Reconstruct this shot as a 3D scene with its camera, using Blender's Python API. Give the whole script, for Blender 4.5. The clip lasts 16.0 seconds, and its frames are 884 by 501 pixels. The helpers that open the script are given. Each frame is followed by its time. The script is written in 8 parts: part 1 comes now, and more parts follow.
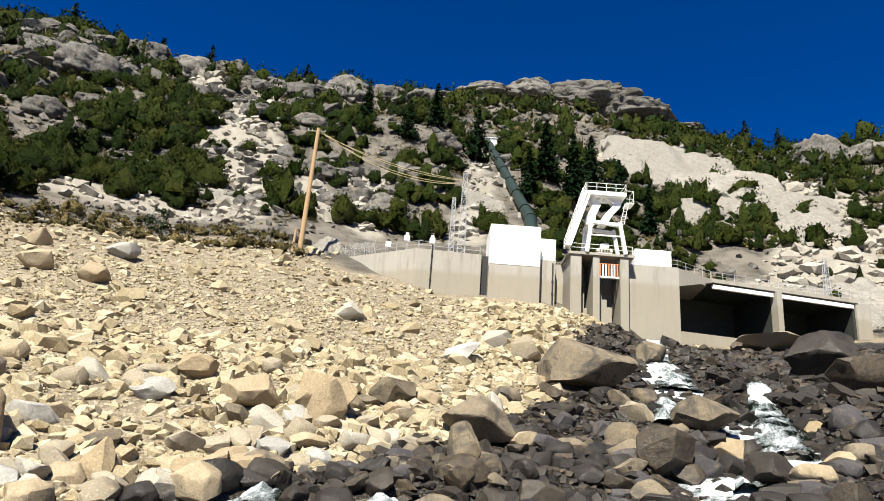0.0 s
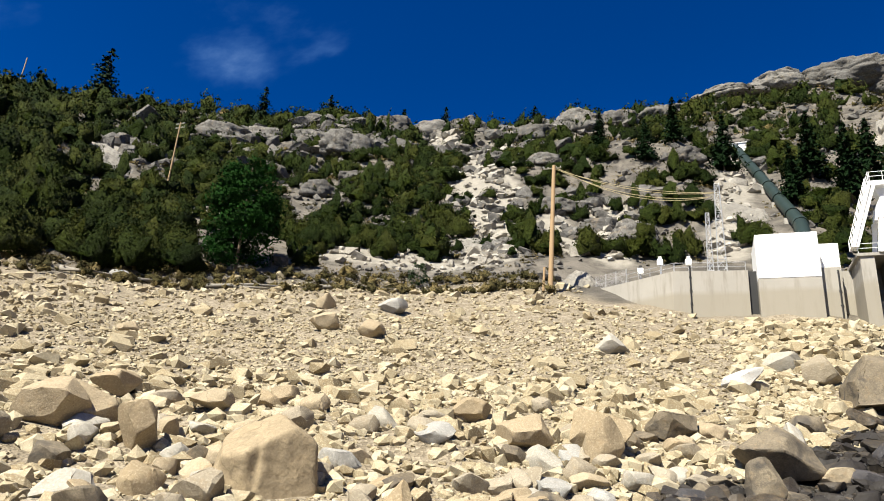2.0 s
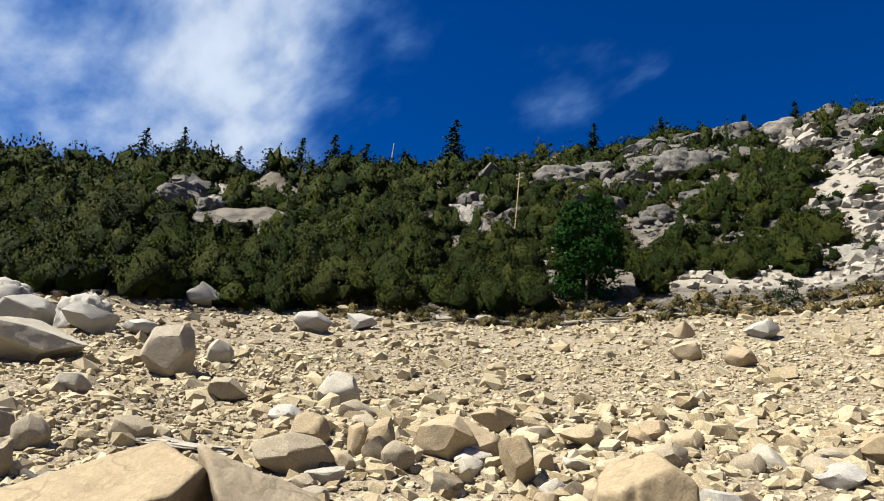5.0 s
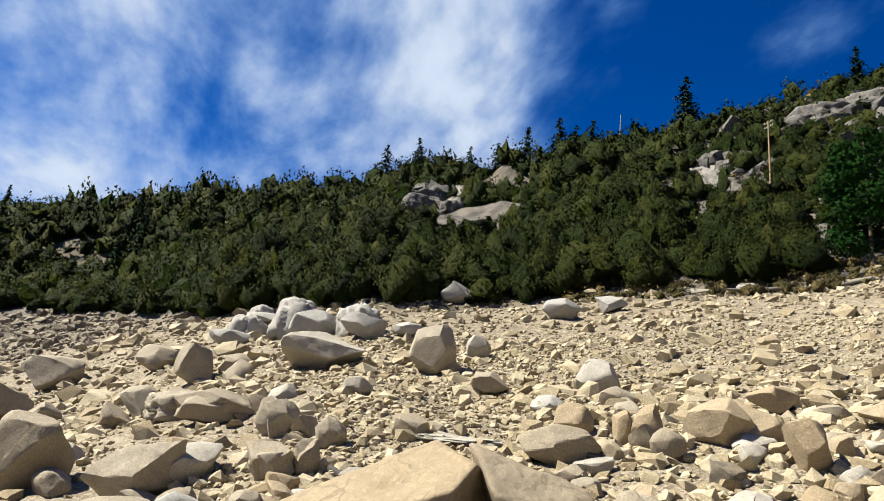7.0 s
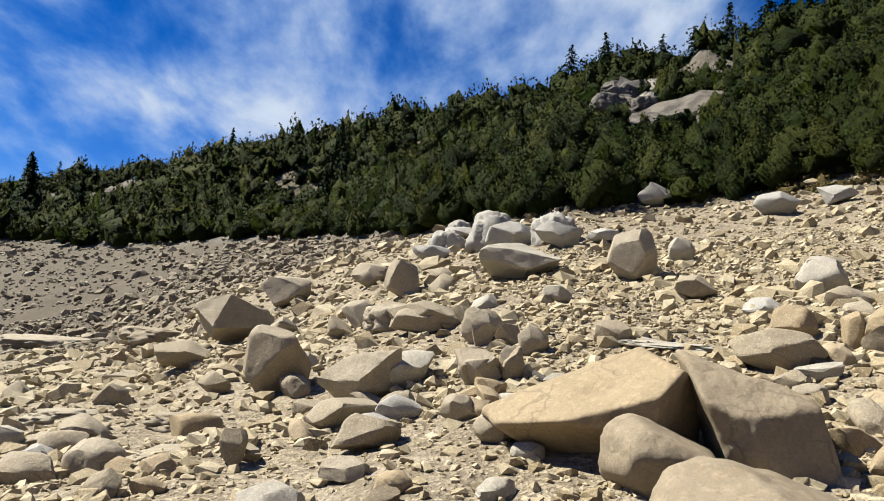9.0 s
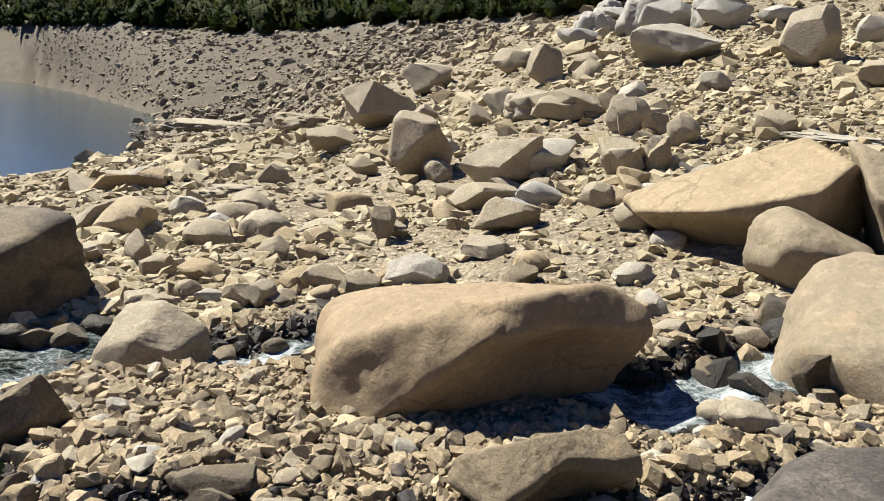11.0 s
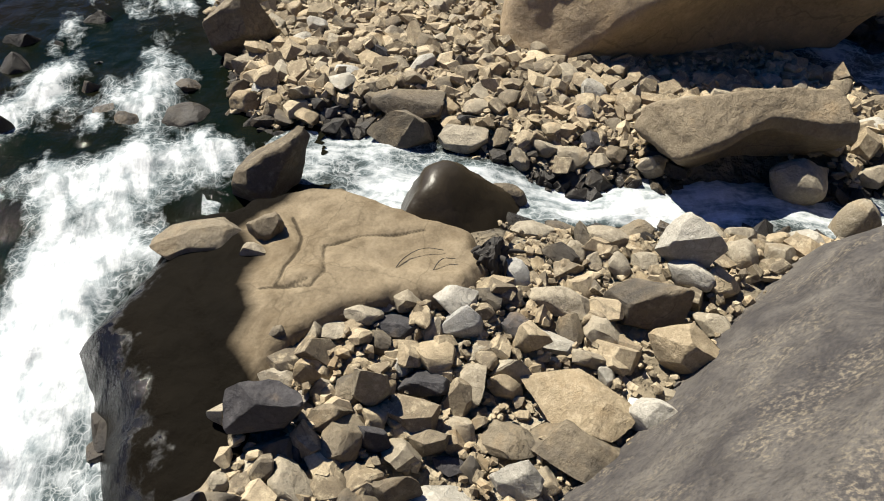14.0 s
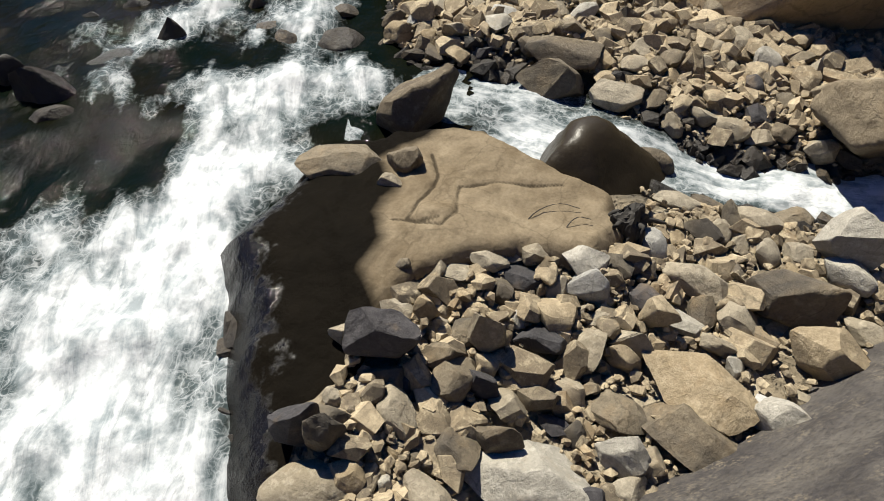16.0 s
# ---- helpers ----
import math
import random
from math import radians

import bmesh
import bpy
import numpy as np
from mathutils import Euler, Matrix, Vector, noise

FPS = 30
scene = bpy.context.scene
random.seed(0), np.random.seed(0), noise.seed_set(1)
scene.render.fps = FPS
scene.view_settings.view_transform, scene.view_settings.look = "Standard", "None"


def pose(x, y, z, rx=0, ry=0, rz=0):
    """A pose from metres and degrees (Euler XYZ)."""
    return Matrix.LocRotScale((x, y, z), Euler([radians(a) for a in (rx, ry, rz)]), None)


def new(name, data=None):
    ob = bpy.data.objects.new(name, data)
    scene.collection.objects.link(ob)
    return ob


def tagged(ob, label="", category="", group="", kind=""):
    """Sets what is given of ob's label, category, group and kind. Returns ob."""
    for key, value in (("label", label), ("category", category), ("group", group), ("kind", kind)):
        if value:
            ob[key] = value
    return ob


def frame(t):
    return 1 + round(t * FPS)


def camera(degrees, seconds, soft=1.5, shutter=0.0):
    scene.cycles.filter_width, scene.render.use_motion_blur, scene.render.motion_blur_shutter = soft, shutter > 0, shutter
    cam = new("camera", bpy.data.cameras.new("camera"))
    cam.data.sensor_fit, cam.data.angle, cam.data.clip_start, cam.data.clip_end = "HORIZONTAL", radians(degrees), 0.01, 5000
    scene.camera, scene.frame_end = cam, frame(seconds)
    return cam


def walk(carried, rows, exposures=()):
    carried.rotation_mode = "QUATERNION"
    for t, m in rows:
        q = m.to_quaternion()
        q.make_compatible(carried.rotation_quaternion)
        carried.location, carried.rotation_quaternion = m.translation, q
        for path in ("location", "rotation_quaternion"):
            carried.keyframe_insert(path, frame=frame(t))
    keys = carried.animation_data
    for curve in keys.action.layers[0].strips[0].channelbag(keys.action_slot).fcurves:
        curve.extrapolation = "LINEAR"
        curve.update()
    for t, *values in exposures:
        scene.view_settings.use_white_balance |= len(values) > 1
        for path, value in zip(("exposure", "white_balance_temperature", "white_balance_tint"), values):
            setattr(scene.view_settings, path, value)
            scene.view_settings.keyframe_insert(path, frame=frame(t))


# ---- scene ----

# ---- camera and its way ----
cam = camera(66.6, 16.0, soft=1.0)
ROWS = [
    (0.0, 0.000, 0.000, 4.000, 107.36, -4.10, -1.28),
    (0.5, -0.050, 0.045, 4.005, 107.95, -3.68, 4.74),
    (1.0, -0.127, 0.091, 4.017, 108.03, -3.15, 10.52),
    (1.5, -0.216, 0.117, 4.036, 108.38, -3.29, 15.88),
    (2.0, -0.308, 0.127, 4.052, 108.86, -3.71, 20.67),
    (2.5, -0.405, 0.146, 4.060, 109.36, -4.14, 25.39),
    (3.0, -0.497, 0.185, 4.059, 109.70, -4.73, 30.06),
    (3.5, -0.562, 0.227, 4.052, 109.81, -5.14, 34.88),
    (4.0, -0.594, 0.256, 4.042, 109.66, -5.49, 39.89),
    (4.2, -0.600, 0.262, 4.039, 109.50, -5.87, 41.88),
    (6.3, -0.479, 0.189, 4.382, 107.34, -5.83, 64.17),
    (6.5, -0.487, 0.193, 4.396, 106.82, -5.74, 66.32),
    (7.0, -0.522, 0.214, 4.441, 105.37, -5.18, 71.85),
    (7.5, -0.568, 0.246, 4.493, 103.70, -4.43, 77.14),
    (8.0, -0.607, 0.275, 4.532, 101.94, -3.55, 82.02),
    (8.2, -0.617, 0.284, 4.542, 101.27, -3.44, 83.84),
    (10.3, -0.530, 0.214, 4.396, 85.86, -5.04, 96.90),
    (10.5, -0.545, 0.210, 4.383, 83.58, -4.95, 97.93),
    (11.0, -0.590, 0.197, 4.345, 77.68, -4.91, 100.39),
    (11.5, -0.639, 0.179, 4.301, 70.87, -4.53, 103.25),
    (12.0, -0.675, 0.162, 4.264, 65.00, -4.00, 105.72),
    (12.5, -0.694, 0.145, 4.240, 58.64, -3.40, 108.58),
    (13.0, -0.700, 0.125, 4.231, 53.96, -3.03, 111.08),
    (13.5, -0.700, 0.101, 4.232, 49.65, -2.47, 113.49),
    (14.0, -0.699, 0.074, 4.231, 46.72, -2.16, 115.72),
    (14.5, -0.697, 0.040, 4.217, 44.87, -1.92, 118.33),
    (15.0, -0.692, 0.004, 4.192, 43.71, -1.76, 121.41),
    (15.5, -0.685, -0.029, 4.165, 42.81, -1.56, 124.92),
    (16.0, -0.677, -0.053, 4.146, 42.19, -1.26, 128.82),

]
# the exposure drifts a little on the way
EXPOSURES = [(0.0, 1.35), (4.0, 1.35), (8.2, 1.33), (10.3, 1.1), (10.6, 1.12), (11.1, 1.3), (11.6, 1.2), (12.5, 1.2), (14.0, 1.18), (16.0, 0.9)]
walk(cam, [(t, pose(*row)) for t, *row in ROWS], EXPOSURES)

# ---- sky, sun, exposure ----
SUN_BEARING, SUN_HEIGHT = 160.0, 52.0
sun_way = Vector((-math.sin(radians(SUN_BEARING)) * math.cos(radians(SUN_HEIGHT)), math.cos(radians(SUN_BEARING)) * math.cos(radians(SUN_HEIGHT)), math.sin(radians(SUN_HEIGHT))))
lamp = bpy.data.lights.new("sun", "SUN")
lamp.energy, lamp.angle, lamp.color = 5.0, radians(0.55), (1.0, 0.945, 0.81)
sun = new("sun", lamp)
sun.rotation_mode = "QUATERNION"
sun.rotation_quaternion = sun_way.to_track_quat("Z", "Y")
sun.location = (0, 0, 60)


def sky_world():
    w = bpy.data.worlds.new("sky")
    scene.world = w
    w.use_nodes = True
    nt = w.node_tree
    N, L = nt.nodes, nt.links
    N.clear()
    out, bg = N.new("ShaderNodeOutputWorld"), N.new("ShaderNodeBackground")
    sky = N.new("ShaderNodeTexSky")
    sky.sky_type, sky.sun_disc = "NISHITA", False
    sky.sun_elevation = radians(SUN_HEIGHT)
    sky.sun_rotation = radians(-SUN_BEARING)
    sky.altitude, sky.air_density, sky.dust_density, sky.ozone_density = 1800, 0.8, 0.05, 3.0
    hue = N.new("ShaderNodeHueSaturation")
    hue.inputs["Saturation"].default_value = 1.4
    hue.inputs["Value"].default_value = 0.78
    hue.inputs["Hue"].default_value = 0.516
    L.new(sky.outputs["Color"], hue.inputs["Color"])
    # fair-weather cloud over the lake side, thinning out towards the dam
    tc = N.new("ShaderNodeTexCoord")
    sep = N.new("ShaderNodeSeparateXYZ")
    L.new(tc.outputs["Generated"], sep.inputs[0])
    up = N.new("ShaderNodeMath"); up.operation = "ADD"; up.inputs[1].default_value = 0.35
    L.new(sep.outputs["Z"], up.inputs[0])
    div = N.new("ShaderNodeVectorMath"); div.operation = "DIVIDE"
    comb = N.new("ShaderNodeCombineXYZ")
    for k in range(3):
        L.new(up.outputs[0], comb.inputs[k])
    L.new(tc.outputs["Generated"], div.inputs[0]); L.new(comb.outputs[0], div.inputs[1])
    turn = N.new("ShaderNodeMapping")
    turn.inputs["Rotation"].default_value = (0, 0, radians(75))
    turn.inputs["Scale"].default_value = (1.0, 1.7, 1.0)
    L.new(div.outputs[0], turn.inputs["Vector"])
    big, fine = N.new("ShaderNodeTexNoise"), N.new("ShaderNodeTexNoise")
    big.inputs["Scale"].default_value, big.inputs["Detail"].default_value, big.inputs["Roughness"].default_value, big.inputs["Distortion"].default_value = 2.3, 8.0, 0.55, 0.15
    fine.inputs["Scale"].default_value, fine.inputs["Detail"].default_value = 9.0, 6.0
    L.new(turn.outputs[0], big.inputs["Vector"]); L.new(turn.outputs[0], fine.inputs["Vector"])
    gates = []
    for bearing, lo, hi in ((140, -0.02, 0.3), (45, -0.55, -0.1)):
        side = N.new("ShaderNodeVectorMath"); side.operation = "DOT_PRODUCT"
        side.inputs[1].default_value = (-math.sin(radians(bearing)), math.cos(radians(bearing)), 0.0)
        L.new(tc.outputs["Generated"], side.inputs[0])
        gate = N.new("ShaderNodeMapRange")
        gate.inputs["From Min"].default_value, gate.inputs["From Max"].default_value = lo, hi
        L.new(side.outputs["Value"], gate.inputs["Value"])
        gates.append(gate)
    both = N.new("ShaderNodeMath"); both.operation = "MULTIPLY"
    L.new(gates[0].outputs[0], both.inputs[0]); L.new(gates[1].outputs[0], both.inputs[1])
    # one wisp drifting off the main cloud
    wisp = N.new("ShaderNodeVectorMath"); wisp.operation = "DOT_PRODUCT"
    wisp.inputs[1].default_value = (-math.sin(radians(38)) * math.cos(radians(33)), math.cos(radians(38)) * math.cos(radians(33)), math.sin(radians(33)))
    L.new(tc.outputs["Generated"], wisp.inputs[0])
    puff = N.new("ShaderNodeMapRange")
    puff.inputs["From Min"].default_value, puff.inputs["From Max"].default_value, puff.inputs["To Max"].default_value = 0.98, 1.0, 0.5
    L.new(wisp.outputs["Value"], puff.inputs["Value"])
    cover = N.new("ShaderNodeMapRange")
    cover.inputs["To Min"].default_value, cover.inputs["To Max"].default_value = -0.2, 0.12
    most = N.new("ShaderNodeMath"); most.operation = "MAXIMUM"
    L.new(both.outputs[0], most.inputs[0]); L.new(puff.outputs[0], most.inputs[1])
    cover.clamp = False
    L.new(most.outputs[0], cover.inputs["Value"])
    s1 = N.new("ShaderNodeMath"); s1.operation = "ADD"
    L.new(big.outputs["Fac"], s1.inputs[0]); L.new(cover.outputs[0], s1.inputs[1])
    s2 = N.new("ShaderNodeMath"); s2.operation = "MULTIPLY_ADD"; s2.inputs[1].default_value = 0.1
    L.new(fine.outputs["Fac"], s2.inputs[0]); L.new(s1.outputs[0], s2.inputs[2])
    dens = N.new("ShaderNodeMapRange"); dens.interpolation_type = "SMOOTHSTEP"
    dens.inputs["From Min"].default_value, dens.inputs["From Max"].default_value = 0.47, 0.93
    L.new(s2.outputs[0], dens.inputs["Value"])
    mix = N.new("ShaderNodeMix"); mix.data_type = "RGBA"
    veil = N.new("ShaderNodeValToRGB")
    veil.color_ramp.elements[0].position, veil.color_ramp.elements[0].color = 0.1, (1.5, 3.3, 6.4, 1.0)
    veil.color_ramp.elements[1].position, veil.color_ramp.elements[1].color = 0.85, (4.3, 5.0, 6.0, 1.0)
    L.new(dens.outputs[0], veil.inputs["Fac"])
    L.new(veil.outputs["Color"], mix.inputs["B"])
    L.new(dens.outputs[0], mix.inputs["Factor"]); L.new(hue.outputs[0], mix.inputs["A"])
    L.new(mix.outputs["Result"], bg.inputs["Color"])
    bg.inputs["Strength"].default_value = 0.062
    L.new(bg.outputs[0], out.inputs["Surface"])


sky_world()

# ---- materials ----
class Graph:
    """A material's nodes, with short ways to add them."""

    def __init__(self, name):
        self.mat = bpy.data.materials.new(name)
        self.mat.use_nodes = True
        self.t = self.mat.node_tree
        self.b = self.t.nodes["Principled BSDF"]
        self.out = self.t.nodes["Material Output"]
        self.b.inputs["Specular IOR Level"].default_value = 0.3

    def add(self, kind, **settings):
        n = self.t.nodes.new("ShaderNode" + kind)
        for key, value in settings.items():
            n.inputs[key.replace("_", " ")].default_value = value
        return n

    def link(self, a, b):
        self.t.links.new(a, b)

    def place(self):
        return self.add("NewGeometry").outputs["Position"]

    def local(self):
        return self.add("TexCoord").outputs["Object"]

    def noise(self, at, scale, detail=5.0, rough=0.55, distortion=0.0):
        n = self.add("TexNoise", Scale=scale, Detail=detail, Roughness=rough, Distortion=distortion)
        self.link(at, n.inputs["Vector"])
        return n.outputs["Fac"]

    def cells(self, at, scale, feature="F1"):
        n = self.add("TexVoronoi", Scale=scale)
        n.feature = feature
        self.link(at, n.inputs["Vector"])
        return n.outputs["Distance"]

    def ramp(self, fac, stops):
        n = self.t.nodes.new("ShaderNodeValToRGB")
        e = n.color_ramp.elements
        while len(e) < len(stops):
            e.new(0.5)
        for k, (p, c) in zip(e, stops):
            k.position, k.color = p, (c, c, c, 1) if isinstance(c, (int, float)) else (*c, 1)
        self.link(fac, n.inputs["Fac"])
        return n.outputs["Color"]

    def mix(self, fac, a, b, blend="MIX"):
        n = self.t.nodes.new("ShaderNodeMix")
        n.data_type, n.blend_type = "RGBA", blend
        for value, key in ((fac, "Factor"), (a, "A"), (b, "B")):
            if hasattr(value, "is_linked"):
                self.link(value, n.inputs[key])
            else:
                n.inputs[key].default_value = value if key == "Factor" else (*value, 1)
        return n.outputs["Result"]

    def math(self, op, a, b=0.0, clamp=False):
        n = self.t.nodes.new("ShaderNodeMath")
        n.operation, n.use_clamp = op, clamp
        for value, socket in ((a, n.inputs[0]), (b, n.inputs[1])):
            if hasattr(value, "is_linked"):
                self.link(value, socket)
            else:
                socket.default_value = value
        return n.outputs[0]

    def attr(self, name):
        n = self.t.nodes.new("ShaderNodeAttribute")
        n.attribute_name = name
        return n.outputs["Fac"]

    def bump(self, height, strength, distance):
        n = self.add("Bump", Distance=distance)
        if hasattr(strength, "is_linked"):
            self.link(strength, n.inputs["Strength"])
        else:
            n.inputs["Strength"].default_value = strength
        self.link(height, n.inputs["Height"])
        old = self.b.inputs["Normal"]
        if old.is_linked:
            self.link(old.links[0].from_socket, n.inputs["Normal"])
        self.link(n.outputs[0], old)

    def done(self, colour, rough):
        for value, key in ((colour, "Base Color"), (rough, "Roughness")):
            if hasattr(value, "is_linked"):
                self.link(value, self.b.inputs[key])
            else:
                self.b.inputs[key].default_value = value if key == "Roughness" else (*value, 1)
        return self.mat


def rock_material(name, low, mid, high, chance="object", rough=0.85, grain=1.0, stain=0.0, stain_colour=(0.05, 0.045, 0.04), relief=1.0, rusty=0.45):
    """Weathered stone: tone by piece, mottling, mineral grain, hairline cracks, optional dark stain."""
    low, mid, high = ([0.68 * c for c in tone] for tone in (low, mid, high))
    g = Graph(name)
    at = g.place()
    if chance == "object":
        pick = g.t.nodes.new("ShaderNodeObjectInfo").outputs["Random"]
    else:
        pick = g.t.nodes.new("ShaderNodeNewGeometry").outputs["Random Per Island"]
    tone = g.ramp(pick, [(0.0, low), (0.45, mid), (1.0, high)])
    blot = g.noise(at, 1.7 * grain, 6, 0.62, 0.4)
    tone = g.mix(g.ramp(blot, [(0.3, 0.0), (0.72, 0.75)]), tone, [0.62 * c for c in mid])
    rust = g.noise(at, 3.1 * grain, 4, 0.6)
    tone = g.mix(g.ramp(rust, [(0.55, 0.0), (0.75, rusty)]), tone, (0.29, 0.2, 0.105))
    speck = g.noise(at, 42.0 * grain, 4, 0.75)
    tone = g.mix(g.ramp(speck, [(0.38, 0.26), (0.56, 0.0)]), tone, [0.45 * c for c in low])
    pale = g.noise(at, 13.0 * grain, 6, 0.7)
    tone = g.mix(g.ramp(pale, [(0.5, 0.0), (0.66, 0.4)]), tone, [min(0.6, 1.35 * c) for c in high])
    pit = g.noise(at, 19.0 * grain, 6, 0.75, 0.6)
    tone = g.mix(g.ramp(pit, [(0.34, 0.42), (0.46, 0.0)]), tone, [0.4 * c for c in low])
    if stain:
        streak = g.noise(at, 0.9, 5, 0.6, 0.8)
        tone = g.mix(g.ramp(streak, [(0.62 - stain * 0.3, 0.0), (0.72 - stain * 0.2, 0.85)]), tone, stain_colour)
    # broken faces: chips at two sizes over a rough grain
    chip = g.add("TexVoronoi", Scale=5.5 * grain)
    warp = g.add("TexNoise", Scale=3.0 * grain, Detail=4.0)
    g.link(at, warp.inputs["Vector"])
    bend = g.add("VectorMath")
    bend.operation = "MULTIPLY_ADD"
    bend.inputs[1].default_value = (0.5 / grain, 0.5 / grain, 0.5 / grain)
    g.link(warp.outputs["Color"], bend.inputs[0])
    g.link(at, bend.inputs[2])
    g.link(bend.outputs[0], chip.inputs["Vector"])
    crack = g.add("TexVoronoi", Scale=1.5 * grain)
    crack.feature = "DISTANCE_TO_EDGE"
    g.link(bend.outputs[0], crack.inputs["Vector"])
    line = g.ramp(g.math("ADD", crack.outputs["Distance"], g.math("MULTIPLY", g.math("SUBTRACT", blot, 0.45), 0.12)), [(0.0, 1.0), (0.018, 0.0)])
    tone = g.mix(g.math("MULTIPLY", line, 0.4), tone, [0.3 * c for c in low])
    g.bump(chip.outputs["Distance"], 0.16 * relief, 0.04 / grain)
    g.bump(g.noise(at, 4.5 * grain, 9, 0.7), 0.75, 0.06 * relief / grain)
    g.bump(pit, 0.5, 0.012 * relief / grain)
    g.bump(speck, 0.3, 0.006)
    return g.done(tone, rough)


def wet_rock_material(name, chance="object"):
    """Dark creek stone, part of it glossy with water."""
    g = Graph(name)
    at = g.place()
    pick = g.t.nodes.new("ShaderNodeObjectInfo").outputs["Random"] if chance == "object" else g.t.nodes.new("ShaderNodeNewGeometry").outputs["Random Per Island"]
    tone = g.ramp(pick, [(0.0, (0.01, 0.009, 0.008)), (0.45, (0.024, 0.0195, 0.016)), (0.75, (0.044, 0.034, 0.023)), (1.0, (0.12, 0.09, 0.056))])
    blot = g.noise(at, 2.3, 6, 0.6, 0.3)
    tone = g.mix(g.ramp(blot, [(0.4, 0.0), (0.75, 0.6)]), tone, (0.04, 0.032, 0.022))
    tone = g.mix(g.ramp(g.noise(at, 30, 3, 0.7), [(0.35, 0.5), (0.6, 0.0)]), tone, (0.02, 0.018, 0.016))
    tone = g.mix(g.ramp(g.noise(at, 5.0, 8, 0.7), [(0.42, 0.7), (0.58, 0.0)]), tone, (0.018, 0.016, 0.015))
    g.bump(g.noise(at, 2.6, 8, 0.68), 0.7, 0.12)
    g.bump(g.noise(at, 6.0, 8, 0.68), 0.6, 0.05)
    g.bump(g.noise(at, 40.0, 3, 0.6), 0.3, 0.006)
    g.b.inputs["Specular IOR Level"].default_value = 0.35
    return g.done(tone, g.ramp(g.noise(at, 1.1, 4), [(0.35, 0.35), (0.65, 0.8)]))


def drenched_material():
    """Rock under a film of running water: nearly black brown, smooth."""
    g = Graph("drenched_rock")
    at = g.place()
    tone = g.mix(g.noise(at, 3.0, 5, 0.6), (0.014, 0.0105, 0.006), (0.038, 0.029, 0.017))
    g.bump(g.noise(at, 9.0, 5, 0.6), 0.35, 0.02)
    g.bump(g.noise(at, 60.0, 3, 0.6), 0.3, 0.004)
    g.b.inputs["Specular IOR Level"].default_value = 0.25
    return g.done(tone, 0.38)


DRENCHED = drenched_material()
TAN = rock_material("tan_granite", (0.34, 0.285, 0.2), (0.42, 0.36, 0.265), (0.5, 0.445, 0.345))
PALE = rock_material("pale_granite", (0.46, 0.425, 0.35), (0.52, 0.485, 0.41), (0.6, 0.565, 0.49))
OCHRE = rock_material("ochre_rock", (0.38, 0.29, 0.17), (0.46, 0.365, 0.235), (0.54, 0.45, 0.31))
BROWN = rock_material("brown_rock", (0.17, 0.135, 0.092), (0.24, 0.195, 0.135), (0.31, 0.26, 0.185), stain=0.5)
GREY = rock_material("grey_granite", (0.4, 0.39, 0.36), (0.47, 0.455, 0.42), (0.54, 0.525, 0.48))
WHITE = rock_material("chalky_rock", (0.66, 0.64, 0.6), (0.72, 0.7, 0.66), (0.76, 0.74, 0.7))
DARK = rock_material("slate_rock", (0.06, 0.058, 0.062), (0.085, 0.08, 0.085), (0.12, 0.11, 0.11))
WET = wet_rock_material("wet_rock")
WET_LOOSE = wet_rock_material("wet_loose_rock", "island")
LOOSE = rock_material("loose_rock", (0.26, 0.19, 0.1), (0.5, 0.415, 0.265), (0.7, 0.62, 0.45), "island", relief=0.4)
FAR_LOOSE = rock_material("far_shore_rock", (0.17, 0.14, 0.095), (0.33, 0.28, 0.2), (0.52, 0.455, 0.34), "island", grain=0.3)
CLIFF = rock_material("cliff_granite", (0.1, 0.096, 0.09), (0.165, 0.158, 0.147), (0.28, 0.265, 0.24), "island", grain=0.2, stain=0.5)
CRAG = rock_material("crag_granite", (0.1, 0.096, 0.09), (0.165, 0.158, 0.147), (0.28, 0.265, 0.24), "object", grain=0.2, stain=0.5)
ROCKS = {"tan": TAN, "pale": PALE, "ochre": OCHRE, "brown": BROWN, "grey": GREY, "white": WHITE, "dark": DARK, "wet": WET}


